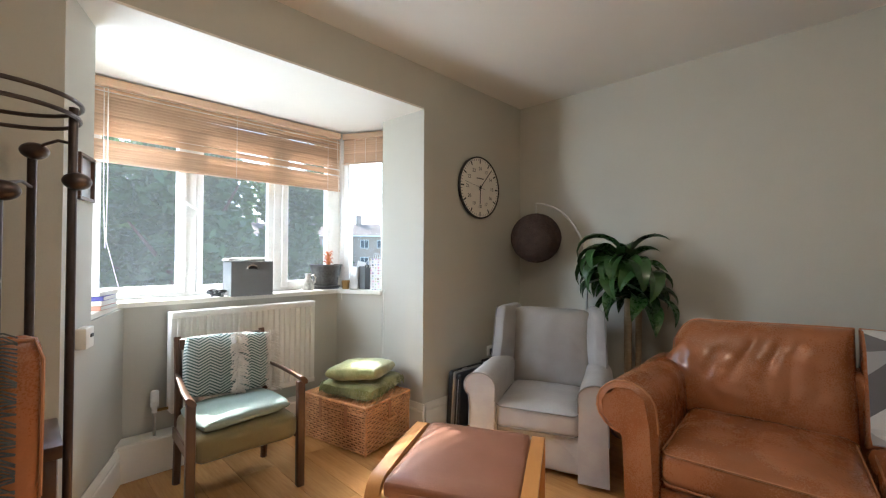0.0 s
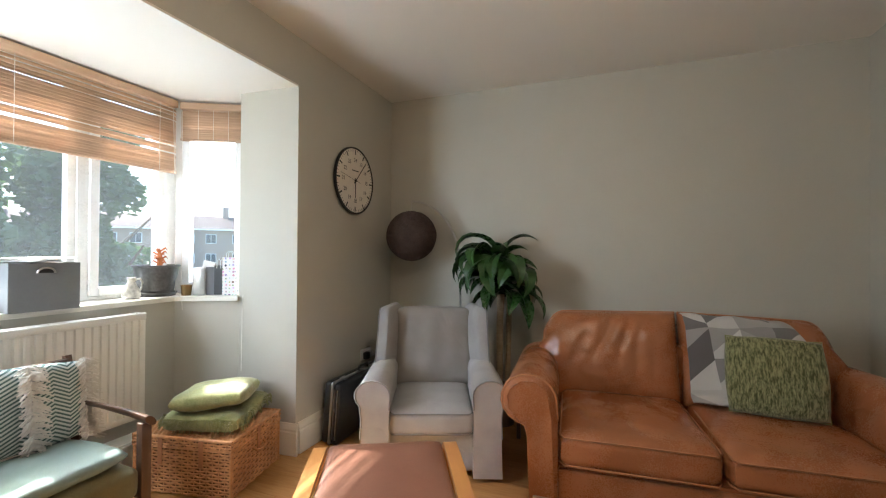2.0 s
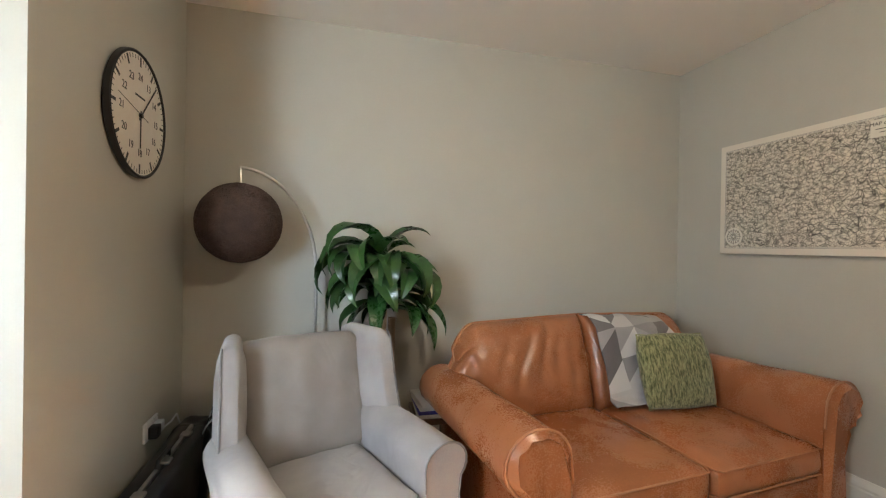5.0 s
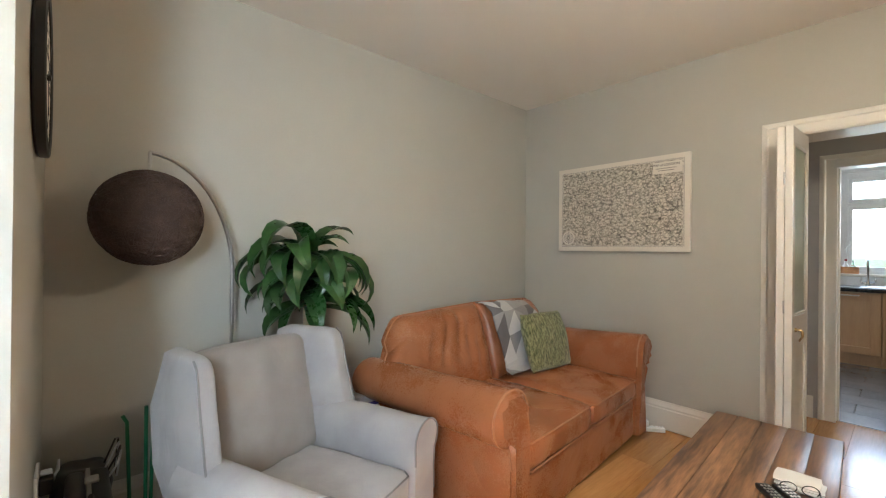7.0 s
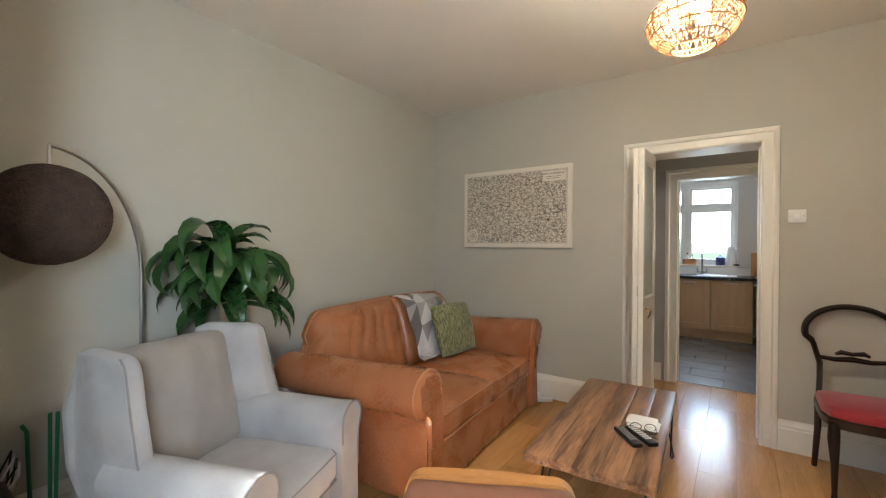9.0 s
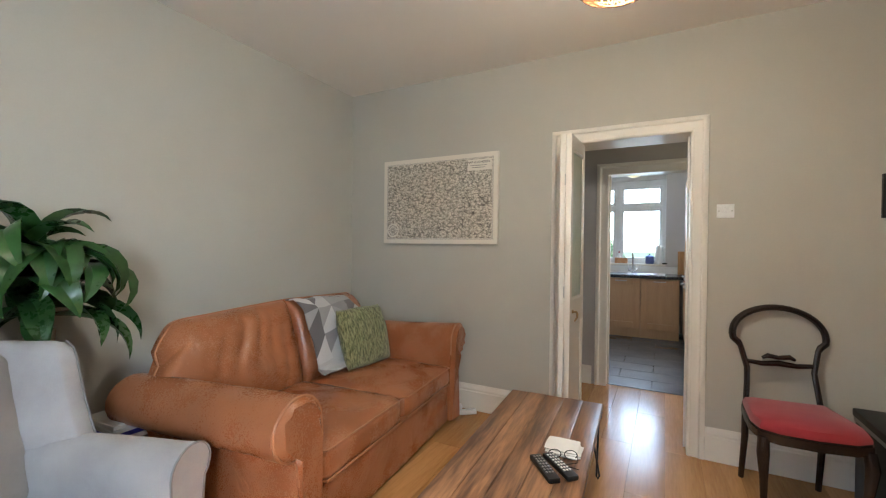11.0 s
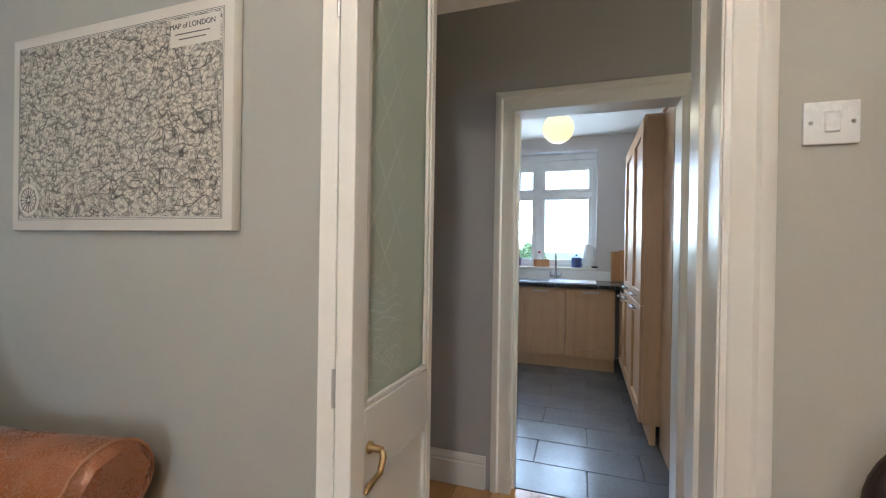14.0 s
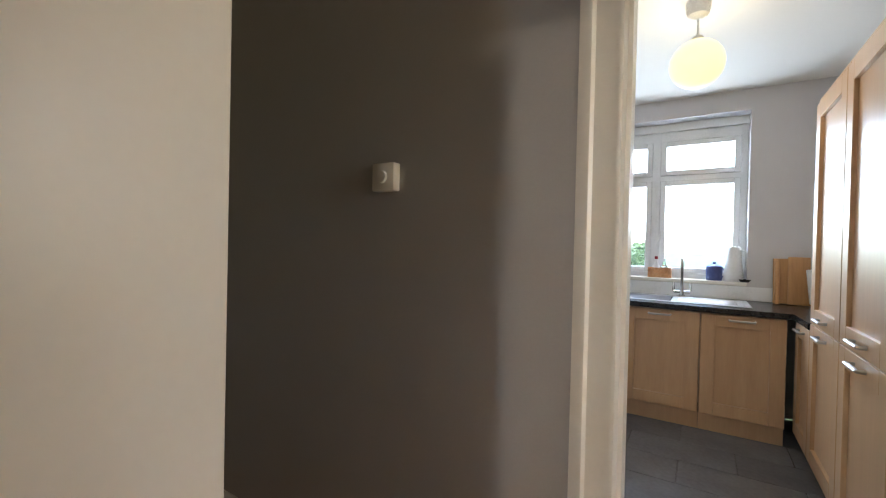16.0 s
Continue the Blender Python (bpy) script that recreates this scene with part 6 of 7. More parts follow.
nt.links.new(hue.outputs[0], mix.inputs[7])
nt.links.new(lt.outputs[0], mix.inputs[0])
nt.links.new(mix.outputs[2], n["Principled BSDF"].inputs["Base Color"])
side_sill = Matrix.Translation((2.20, 3.17, SILL)) @ pose(0, 0, 0, 0, 0, -62)


def gift_bag(x, y, w, d, h, mat, name, label, turn=0):
    t = thing(name, side_sill @ pose(x, y, 0, 0, 0, turn), label, "bag")
    bm = bmesh.new()
    prism(bm, [(-w / 2, -d / 2), (w / 2, -d / 2), (w / 2 - 0.004, 0), (w / 2, d / 2), (-w / 2, d / 2), (-w / 2 + 0.004, 0)], 0.001, h)
    top = [f for f in bm.faces if f.normal.z > 0.9 or all(v.co.z > h - 1e-4 for v in f.verts)]
    bmesh.ops.delete(bm, geom=top, context="FACES")
    bmesh.ops.solidify(bm, geom=bm.faces[:], thickness=0.0012)
    part("bag", bm, mat, t)
    for y2 in (-d / 2, d / 2):
        part("cord_handle", Tube([(-w * 0.22, y2, h - 0.02), (-w * 0.2, y2, h + 0.03), (0, y2, h + 0.045), (w * 0.2, y2, h + 0.03), (w * 0.22, y2, h - 0.02)], 0.002, 5), FRINGE, t)
    return t


gift_bag(0.262, -0.02, 0.085, 0.05, 0.255, dots, "gift_bag", "tall white gift bag with pastel spots on the sill", 6)
gift_bag(0.188, 0.01, 0.06, 0.05, 0.20, BLACK, "gift_bag", "small black paper gift bag on the sill", -4)
t = thing("card_box", side_sill @ pose(0.132, 0.02, 0, 0, 0, 10), "dark grey card box on the sill", "box")
part("carton", Box(-0.035, 0.035, -0.03, 0.03, 0.0, 0.19, 0.002, 1), GREYBOX, t)
t = thing("tin", side_sill @ pose(0.066, 0.0, 0), "pale metal tin with papers in it on the sill", "tin")
part("tin_body", Box(-0.04, 0.04, -0.035, 0.035, 0.001, 0.185, 0.008, 2), material("pale_tin", (0.62, 0.62, 0.60), 0.3, 0.6), t)
part("paper", Box(-0.03, 0.045, -0.004, 0.0, 0.14, 0.235, m=pose(0, 0, 0, 0, 12, 0)), PAPER, t)
t = thing("copper_pot", side_sill @ pose(-0.012, -0.03, 0), "small copper pot on the sill", "pot")
part("pot", Lathe([(0, 0.001), (0.028, 0.001), (0.034, 0.07), (0.03, 0.07), (0.026, 0.01), (0, 0.009)], 24), BRASS, t)
random.seed(61)
BLUEBOOK = material("blue_book_cover", (0.05, 0.05, 0.38), 0.4, scale=6)
PINKBOOK = material("pink_book_cover", (0.55, 0.27, 0.22), 0.5, scale=6)
for k, (mat, lab) in enumerate(((PINKBOOK, "pink covered book lying on the sill"), (PAPER, "white covered book lying on the sill"), (BLUEBOOK, "blue covered book lying on the sill"), (PAPER, "white covered book lying on the sill"))):
    t = thing("book", pose(0.535, 2.93, SILL + 0.024 * k, 0, 0, 62 + random.uniform(-8, 8)), lab, "book", "books on the sill")
    part("cover", Box(-0.09, 0.09, -0.065, 0.065, 0.0, 0.0235, 0.002, 1), mat, t)
    part("pages", Box(-0.087, 0.0905, -0.0655, 0.062, 0.003, 0.0205), PAPER, t)

# by the bay: coat stand, leather chair, chest --------------------------------------------
STANDM = material("bronze_lacquered_steel", (0.11, 0.085, 0.075), 0.35, 0.7, dark=(0.07, 0.05, 0.045), scale=12, grain=60)
t = thing("coat_stand", pose(0.20, 1.98, 0), "bronze metal coat stand with round knobs and top rings", "coat stand")
for k, (x, y) in enumerate(((0.18, -0.05), (0.09, 0.12), (-0.10, 0.15), (-0.19, 0.0), (0.02, -0.19))):
    part("upright", Tube([(x, y, 0.004), (x, y, (1.735, 1.60, 1.74, 1.60, 1.45)[k])], 0.0125, 10), STANDM, t)
for z, r in ((1.745, 0.205), (1.70, 0.20), (0.16, 0.19)):
    part("ring", Tube([(r * math.cos(a), r * math.sin(a), z) for a in (2 * math.pi * j / 40 for j in range(40))], 0.007, 8, True), STANDM, t)
for x, y, z in ((0.19, -0.065, 1.50), (0.095, 0.11, 1.61), (0.03, -0.20, 1.44)):
    bm = bmesh.new()
    bmesh.ops.create_uvsphere(bm, u_segments=20, v_segments=12, radius=0.033, matrix=Matrix.Translation((x, y, z)) @ Matrix.Diagonal((1.15, 1.15, 0.85, 1)))
    part("knob", bm, STANDM, t)
for a, b in (((0.18, -0.05, 1.62), (0.10, 0.11, 1.625)), ((0.09, 0.12, 1.49), (0.03, -0.19, 1.46))):
    a, b = Vector(a), Vector(b)
    part("hook_arm", Tube([a, a.lerp(b, 0.4) + Vector((0, 0, 0.015)), a.lerp(b, 0.8) + Vector((0, 0, 0.005)), b - Vector((0, 0, 0.02))], 0.005, 8), STANDM, t)

t = thing("leather_dining_chair", pose(0.06, 1.78, 0, 0, 0, 4), "tan leather high-back dining chair with dark legs", "chair")
part("back", soft_box(-0.26, 0.255, -0.035, 0.035, 0.44, 1.045, 0.033, 0.004, 71), LEATHER, t)
part("piping", Tube([(0.252, -0.03, 0.6), (0.254, -0.03, 0.98), (0.235, -0.03, 1.035), (0.0, -0.03, 1.045), (-0.24, -0.03, 1.035)], 0.005, 6), SEAM, t)
part("seat", soft_box(-0.25, 0.25, -0.47, -0.0, 0.38, 0.47, 0.035, 0.004, 72, 0.01), LEATHER, t)
for x in (-0.21, 0.21):
    for y in (-0.43, 0.0):
        part("leg", Box(x - 0.02, x + 0.02, y - 0.02, y + 0.02, 0.002, 0.40, 0.004, 1), DARKWOOD, t)
TEAL = material("dark_teal_knit", (0.03, 0.06, 0.07), 0.95, dark=(0.015, 0.03, 0.035), scale=10, grain=180, bump=0.5)
t = thing("throw_blanket", pose(0.06, 1.78, 0, 0, 0, 4), "dark teal knitted throw with fringe on the chair back", "blanket")
bm = bmesh.new()
prof = [(-0.052, 0.66), (-0.05, 0.8), (-0.05, 0.95), (-0.045, 1.04), (-0.015, 1.064), (0.02, 1.064), (0.048, 1.04), (0.053, 0.95), (0.055, 0.8), (0.056, 0.62)]
g = [[bm.verts.new((0.15 - 0.36 * a / 16, y + 0.006 * math.sin(a * 1.3) * (1 if y > 0 else -1), z + 0.004 * math.cos(a))) for y, z in prof] for a in range(17)]
for a in range(16):
    for b in range(len(prof) - 1):
        bm.faces.new((g[a][b], g[a + 1][b], g[a + 1][b + 1], g[a][b + 1]))
bmesh.ops.recalc_face_normals(bm, faces=bm.faces)
bmesh.ops.solidify(bm, geom=bm.faces[:], thickness=0.006)
part("blanket", bm, TEAL, t)
random.seed(71)
bm = bmesh.new()
for k in range(46):
    z = 0.64 + 0.42 * k / 45
    p = Vector((0.149, -0.056, z))
    tube(bm, [p, p + Vector((0.025, -0.004, 0.003)), p + Vector((0.052, -0.002, random.uniform(-0.02, 0.004)))], 0.003, 4)
for k in range(40):
    x = 0.14 - 0.34 * k / 39
    p = Vector((x, -0.053, 0.662))
    tube(bm, [p, p + Vector((0.003, -0.003, -0.03)), p + Vector((random.uniform(-0.01, 0.01), 0, -0.06))], 0.003, 4)
part("fringe", bm, material("teal_grey_wool", (0.16, 0.18, 0.19), 0.95, dark=(0.05, 0.07, 0.08), scale=40, grain=200, bump=0.4), t, "dark teal and grey wool fringe")["kind"] = "stuff"

t = thing("wooden_chest", pose(0.14, 2.17, 0), "dark stained low wooden chest by the wall", "chest")
part("body", Box(-0.22, 0.22, -0.15, 0.15, 0.03, 0.60, 0.006, 2), DARKWOOD, t)
part("top", Box(-0.235, 0.235, -0.165, 0.165, 0.60, 0.645, 0.006, 2), DARKWOOD, t)
for x in (-0.18, 0.18):
    part("foot", Box(x - 0.03, x + 0.03, -0.13, 0.13, 0.0, 0.03, 0.004, 1), DARKWOOD, t)
part("ring_pull", Tube([(0.225, -0.02 + 0.022 * math.sin(a), 0.47 + 0.022 * math.cos(a)) for a in (2 * math.pi * j / 16 for j in range(16))], 0.004, 6, True), STEEL, t)

# rattan pendant --------------------------------------------------------------------------
RATTAN = material("golden_rattan", (0.24, 0.11, 0.035), 0.55, dark=(0.15, 0.065, 0.018), scale=14, grain=80, bump=0.1)
LX, LY, LZ = 1.13, 0.62, 2.072
t = thing("pendant_lamp", pose(LX, LY, LZ), "lit woven rattan pendant lamp hanging from the ceiling", "pendant lamp")
part("ceiling_rose", Lathe([(0, 0), (0.045, 0), (0.05, -0.012), (0.035, -0.035), (0, -0.036)], 28, (0, 0, TOP - LZ)), WHITE, t)
part("cord", Tube([(0, 0, TOP - LZ - 0.03), (0, 0, 0.20)], 0.003, 6), WHITE, t)
profile = [(0.075, 0.0), (0.118, 0.022), (0.15, 0.055), (0.165, 0.095), (0.158, 0.135), (0.13, 0.172), (0.09, 0.198), (0.05, 0.21)]
for r, z in profile:
    part("hoop", Tube([(r * math.cos(a), r * math.sin(a), z) for a in (2 * math.pi * j / 48 for j in range(48))], 0.0028, 6, True), RATTAN, t)
for k in range(28):
    a = 2 * math.pi * k / 28
    part("rib", Tube([(r * math.cos(a), r * math.sin(a), z) for r, z in profile], 0.0022, 5), RATTAN, t)
bm = bmesh.new()
for k in range(40):
    a = 2 * math.pi * k / 40
    tube(bm, [(r * 0.985 * math.cos(a + 0.5 * i / 7), r * 0.985 * math.sin(a + 0.5 * i / 7), z) for i, (r, z) in enumerate(profile)], 0.0016, 4)
    tube(bm, [(r * 0.985 * math.cos(a - 0.5 * i / 7), r * 0.985 * math.sin(a - 0.5 * i / 7), z) for i, (r, z) in enumerate(profile)], 0.0016, 4)
part("open_weave", bm, RATTAN, t)["kind"] = "stuff"
for k in range(3):
    a = 2 * math.pi * k / 3
    bm = bmesh.new()
    bmesh.ops.create_uvsphere(bm, u_segments=16, v_segments=10, radius=0.024, matrix=Matrix.Translation((0.07 * math.cos(a), 0.07 * math.sin(a), 0.125)))
    part("bulb", bm, glow("warm_bulb", (1.0, 0.62, 0.25), 1.6), t)
part("lamp_holder", Lathe([(0, 0.15), (0.02, 0.15), (0.022, 0.20), (0, 0.205)], 16), WHITE, t)
part("bulb_arm", Tube([(-0.035, 0.06, 0.15), (0, 0, 0.165), (0.07, 0, 0.15)], 0.006, 6), STEEL, t)

# things on and near the coffee table -------------------------------------------------------
for k, (x, y, a) in enumerate(((1.395, 0.40, 38), (1.345, 0.355, 44))):
    t = thing("remote_control", pose(x, y, 0.406, 0, 0, a), "black television remote with grey buttons" if k else "long black remote control with pale buttons", "remote control", "remotes on the table")
    part("case", Box(-0.024, 0.024, -0.095, 0.095, 0.0, 0.02, 0.006, 2), BLACK, t)
    for r in range(7):
        for c in range(3):
            part("button", Box(-0.016 + 0.012 * c, -0.008 + 0.012 * c, -0.075 + 0.02 * r, -0.065 + 0.02 * r, 0.019, 0.0225, 0.001, 1), PAPER if k else STEEL, t)
random.seed(81)
for k in range(4):
    t = thing("napkin", pose(1.36 + random.uniform(-0.01, 0.01), 0.20 + random.uniform(-0.01, 0.01), 0.409 + 0.006 * k, 0, 0, random.uniform(-10, 25)), "folded white paper napkin on the coffee table", "napkin", "napkins on the table")
    part("fold", pillow(0.14, 0.13, 0.006, n=8, edge=0.8, lumps=0.003, seed=k * 3), PAPER, t)
t = thing("reading_glasses", pose(1.35, 0.28, 0.41, 0, 0, 20), "black wire reading glasses lying folded on the table", "glasses")
for x in (-0.032, 0.032):
    part("rim", Tube([(x + 0.025 * math.cos(a), 0, 0.018 + 0.018 * math.sin(a)) for a in (2 * math.pi * j / 20 for j in range(20))], 0.0018, 5, True), BLACK, t)
part("temple", Tube([(-0.058, 0, 0.02), (-0.05, 0.05, 0.012), (0.05, 0.075, 0.003)], 0.0016, 5), BLACK, t)
part("temple", Tube([(0.058, 0, 0.02), (0.05, 0.055, 0.012), (-0.05, 0.085, 0.003)], 0.0016, 5), BLACK, t)
t = thing("extension_lead", pose(2.33, -0.85, 0.0, 0, 0, 38), "white plastic extension socket on the floor by the sofa", "extension lead")
part("body", Box(-0.10, 0.10, -0.025, 0.025, 0.001, 0.03, 0.004, 2), UPVC, t)
part("plug", Box(0.01, 0.055, -0.02, 0.02, 0.03, 0.075, 0.006, 2), UPVC, t)

# corner clutter -----------------------------------------------------------------------------
GREEN = material("green_coated_stake", (0.01, 0.16, 0.06), 0.45, scale=12, grain=60)
for k, (x, y, h, lean) in enumerate(((3.22, 2.085, 0.60, 0.02), (3.195, 2.043, 0.63, 0.0), (3.22, 2.025, 0.62, -0.01))):
    t = thing("garden_stake", pose(x, y, 0), "green plastic-coated garden stake standing in the corner", "garden stake", "stakes in the corner")
    part("stake", Tube([(0, 0, 0.002), (0, lean, h - 0.03), (0, lean + (0.015 if k == 0 else 0), h)], 0.007, 8), GREEN, t)
t = thing("cable_bag", pose(3.30, 2.24, 0), "black bag with tangled leads on the floor", "bag")
part("bag", soft_box(-0.14, 0.14, -0.09, 0.09, 0.004, 0.40, 0.06, 0.025, 91), BLACK, t)
for k in range(4):
    part("lead", Tube([(-0.12 + 0.05 * k, -0.06, 0.36), (-0.16 + 0.04 * k, -0.10, 0.44 + 0.02 * k), (-0.05 + 0.05 * k, -0.12, 0.45), (0.02 + 0.03 * k, -0.11, 0.32)], 0.004, 6), BLACK if k % 2 else UPVC, t)
t = thing("side_table", pose(3.20, 1.02, 0), "small dark wooden side table beside the sofa", "side table")
part("tabletop", Box(-0.14, 0.14, -0.11, 0.11, 0.37, 0.40, 0.004, 1), DARKWOOD, t)
for x in (-0.12, 0.12):
    for y in (-0.09, 0.09):
        part("leg", Box(x - 0.013, x + 0.013, y - 0.013, y + 0.013, 0.002, 0.37, 0.002, 1), DARKWOOD, t)
for k in range(4):
    t = thing("magazine", pose(3.19, 1.02, 0.401 + 0.021 * k, 0, 0, 3 * k - 5), "blue and white magazine in a stack" if k == 1 else "white magazine in a stack", "magazine", "magazines by the sofa")
    part("pages", Box(-0.12, 0.12, -0.1, 0.1, 0.0, 0.0205, 0.003, 1), BLUEBOOK if k == 1 else PAPER, t)

# ---------------------------------------------------------------- kitchen


def shaker_door(parent, x0, x1, z0, z1, handle, m=None):
    """A framed cabinet door with a sunk panel; its face looks along +y. handle: height of its bar."""
    m = m or Matrix()
    w, t = 0.085, 0.022
    d = part("door", Box(x0 + w - 0.002, x1 - w + 0.002, -0.013, 0.004, z0 + w - 0.002, z1 - w + 0.002, m=m), CABWOOD, parent)
    for name, a in (("stile", (x0, x0 + w, z0, z1)), ("stile", (x1 - w, x1, z0, z1)), ("rail", (x0 + w, x1 - w, z0, z0 + w)), ("rail", (x0 + w, x1 - w, z1 - w, z1))):
        part(name, Box(a[0], a[1], 0.0, t, a[2], a[3], 0.002, 1, m=m), CABWOOD, d)
    if handle:
        c = (x0 + x1) / 2
        bm = bmesh.new()
        tube(bm, [m @ Vector(p) for p in ((c - 0.07, t, handle), (c - 0.07, t + 0.026, handle), (c + 0.07, t + 0.026, handle), (c + 0.07, t, handle))], 0.0075, 8, flat=1.4)
        part("handle", bm, STEEL, d, "brushed steel bar handle")
    return d


BASEY = -4.52
xs = [2.86, 2.33, 1.80, 1.285, 0.800]
for i, (b, a) in enumerate(zip(xs, xs[1:])):
    t = thing("base_cabinet", pose(0, BASEY, 0), "beech kitchen base cabinet with framed door", "kitchen cabinet", "base cabinets")
    part("carcass", Box(a + 0.001, b - 0.001, -0.60, -0.03, 0.13, 0.855), CABWOOD, t)
    shaker_door(t, a + 0.0045, b - 0.0045, 0.14, 0.85, 0.815)
    part("plinth", Box(a + 0.001, b - 0.001, -0.08, -0.045, 0.003, 0.13), CABWOOD, t)
TX = 0.742
for i, (y0, y1) in enumerate(((-2.932, -3.508), (-3.512, -4.088))):
    t = thing("tall_cabinet", pose(TX, y0, 0, 0, 0, -90), "tall beech larder cabinet with upper and lower doors", "kitchen cabinet", "tall cabinets")
    w = y0 - y1
    part("carcass", Box(0.0, w, -0.56, -0.001, 0.13, 2.12), CABWOOD, t)
    shaker_door(t, 0.003, w - 0.003, 0.90, 2.11, 0.945)
    shaker_door(t, 0.003, w - 0.003, 0.14, 0.895, 0.855)
    part("plinth", Box(0.0, w, -0.08, -0.045, 0.003, 0.13), CABWOOD, t)
    part("cornice", Box(0.0, w, -0.56, 0.012, 2.121, 2.14, 0.004, 1), CABWOOD, t)
t = thing("end_panel", pose(0, 0, 0), "tall beech end panel beside the larder cabinets", "panel")
part("panel", Box(0.42, 0.64, -2.928, -2.62, 0.003, 2.139, 0.003, 1), CABWOOD, t)
part("cornice", Box(0.416, 0.655, -2.928, -2.615, 2.14, 2.16, 0.004, 1), CABWOOD, t)
t = thing("base_cabinet", pose(TX, -4.092, 0, 0, 0, -90), "beech corner base cabinet with framed door", "kitchen cabinet", "base cabinets")
part("carcass", Box(0.0, 0.42, -0.56, -0.001, 0.13, 0.855), CABWOOD, t)
shaker_door(t, 0.003, 0.40, 0.14, 0.85, 0.815)
part("plinth", Box(0.0, 0.40, -0.08, -0.045, 0.003, 0.13), CABWOOD, t)
t = thing("worktop", pose(0, 0, 0), "black laminate worktop with an inset sink", "worktop")
bm = Prism([(KW + 0.005, KS + 0.002), (KE - 0.003, KS + 0.002), (KE - 0.003, BASEY + 0.045), (TX + 0.03, BASEY + 0.045), (TX + 0.03, -4.095), (KW + 0.005, -4.095)], 0.858, 0.896)
bmesh.ops.bevel(bm, geom=bm.edges[:], offset=0.004, segments=2, affect="EDGES")
part("top", bm, WORKTOP, t)
bm = Prism([(KW + 0.01, KS + 0.002), (KWX0 + 1.9, KS + 0.002), (KWX0 + 1.9, KS + 0.012), (KW + 0.01, KS + 0.012)], 0.897, 1.005)
part("upstand", bm, UPVC, t, "white tiled upstand")
t = thing("sink", pose(1.46, -4.83, 0.897), "stainless steel sink with drainer set in the worktop", "sink")
bm = bmesh.new()
for a in ((-0.48, 0.48, -0.24, -0.20), (-0.48, 0.48, 0.20, 0.24), (-0.48, -0.44, -0.20, 0.20), (0.44, 0.48, -0.20, 0.20), (-0.44, 0.02, -0.2, 0.2)):
    box(bm, a[0], a[1], a[2], a[3], 0.0, 0.006, 0.002, 1)
part("rim", bm, STEEL, t)
bm = bmesh.new()
for k in range(9):
    tube(bm, [(-0.40, -0.16 + 0.04 * k, 0.007), (-0.02, -0.16 + 0.04 * k, 0.007)], 0.004, 6)
part("drainer_ribs", bm, STEEL, t)
# flat dark plate in place of a hollow, the bowl's shade in its colour
part("bowl", Box(0.03, 0.43, -0.19, 0.19, 0.0005, 0.002), SINKSHADE, t)
t = thing("tap", pose(1.423, -5.06, 0.90), "chrome swan-neck mixer tap with two levers", "tap")
CHROME = material("chrome", (0.75, 0.75, 0.76), 0.1, 1.0, scale=10, grain=60, bump=0)
part("body", Lathe([(0, 0), (0.026, 0), (0.026, 0.012), (0.016, 0.02), (0.015, 0.07), (0.012, 0.08), (0, 0.081)], 24), CHROME, t)
part("spout", Tube([(0, 0, 0.07), (0, 0, 0.28), (0, 0.02, 0.315), (0, 0.06, 0.33), (0, 0.11, 0.315), (0, 0.13, 0.28), (0, 0.13, 0.25)], 0.011, 10), CHROME, t)
for sx in (1, -1):
    part("lever", Tube([(sx * 0.014, 0, 0.04), (sx * 0.055, 0, 0.04), (sx * 0.06, 0, 0.05), (sx * 0.06, 0, 0.115)], [0.012, 0.012, 0.012, 0.008], 8), CHROME, t)
KSILL, KY = KWZ0 + 0.001, KS - 0.07
t = thing("basket", pose(1.605, KY, KSILL), "small brown woven basket holding bottles", "basket")
bm = bmesh.new()
for k in range(8):
    z = 0.006 + 0.011 * k
    tube(bm, [(0.09 * max(-1, min(1, 1.35 * math.cos(a))), 0.05 * max(-1, min(1, 1.35 * math.sin(a))), z + 0.001 * math.sin(14 * a)) for a in (2 * math.pi * j / 28 for j in range(28))], 0.006, 6, True)
part("weave", bm, WICKER, t)
for x, mat, h in ((0.03, UPVC, 0.16), (-0.035, glass("soap_glass", 0.05, (0.75, 0.9, 0.85)), 0.14)):
    t = thing("bottle", pose(1.605 + x, KY, KSILL + 0.003), "white plastic soap bottle in the basket" if x > 0 else "clear soap bottle in the basket", "bottle")
    part("body", Lathe([(0, 0), (0.028, 0), (0.03, 0.08), (0.028, 0.1), (0.012, h - 0.03), (0.011, h), (0, h + 0.001)], 20), mat, t)
    part("cap", Lathe([(0, h), (0.014, h), (0.013, h + 0.025), (0, h + 0.026)], 14), RED if x > 0 else UPVC, t)
MUG = material("blue_glazed_mug", (0.10, 0.13, 0.33), 0.25, dark=(0.06, 0.08, 0.22), scale=14)
t = thing("mug", pose(1.195, KY, KSILL), "blue glazed lidded pot on the kitchen sill", "pot")
part("body", Lathe([(0, 0.0), (0.055, 0.0), (0.06, 0.02), (0.06, 0.115), (0.055, 0.12), (0.0, 0.12)], 28), MUG, t)
part("lid", Lathe([(0, 0.121), (0.056, 0.121), (0.03, 0.135), (0.012, 0.138), (0.014, 0.155), (0, 0.158)], 24), MUG, t)
part("handle", Tube([(-0.055, 0, 0.1), (-0.085, 0, 0.09), (-0.085, 0, 0.045), (-0.055, 0, 0.03)], 0.007, 8), MUG, t)
t = thing("jug", pose(1.062, KY, KSILL), "tall white plastic jug on the kitchen sill", "jug")
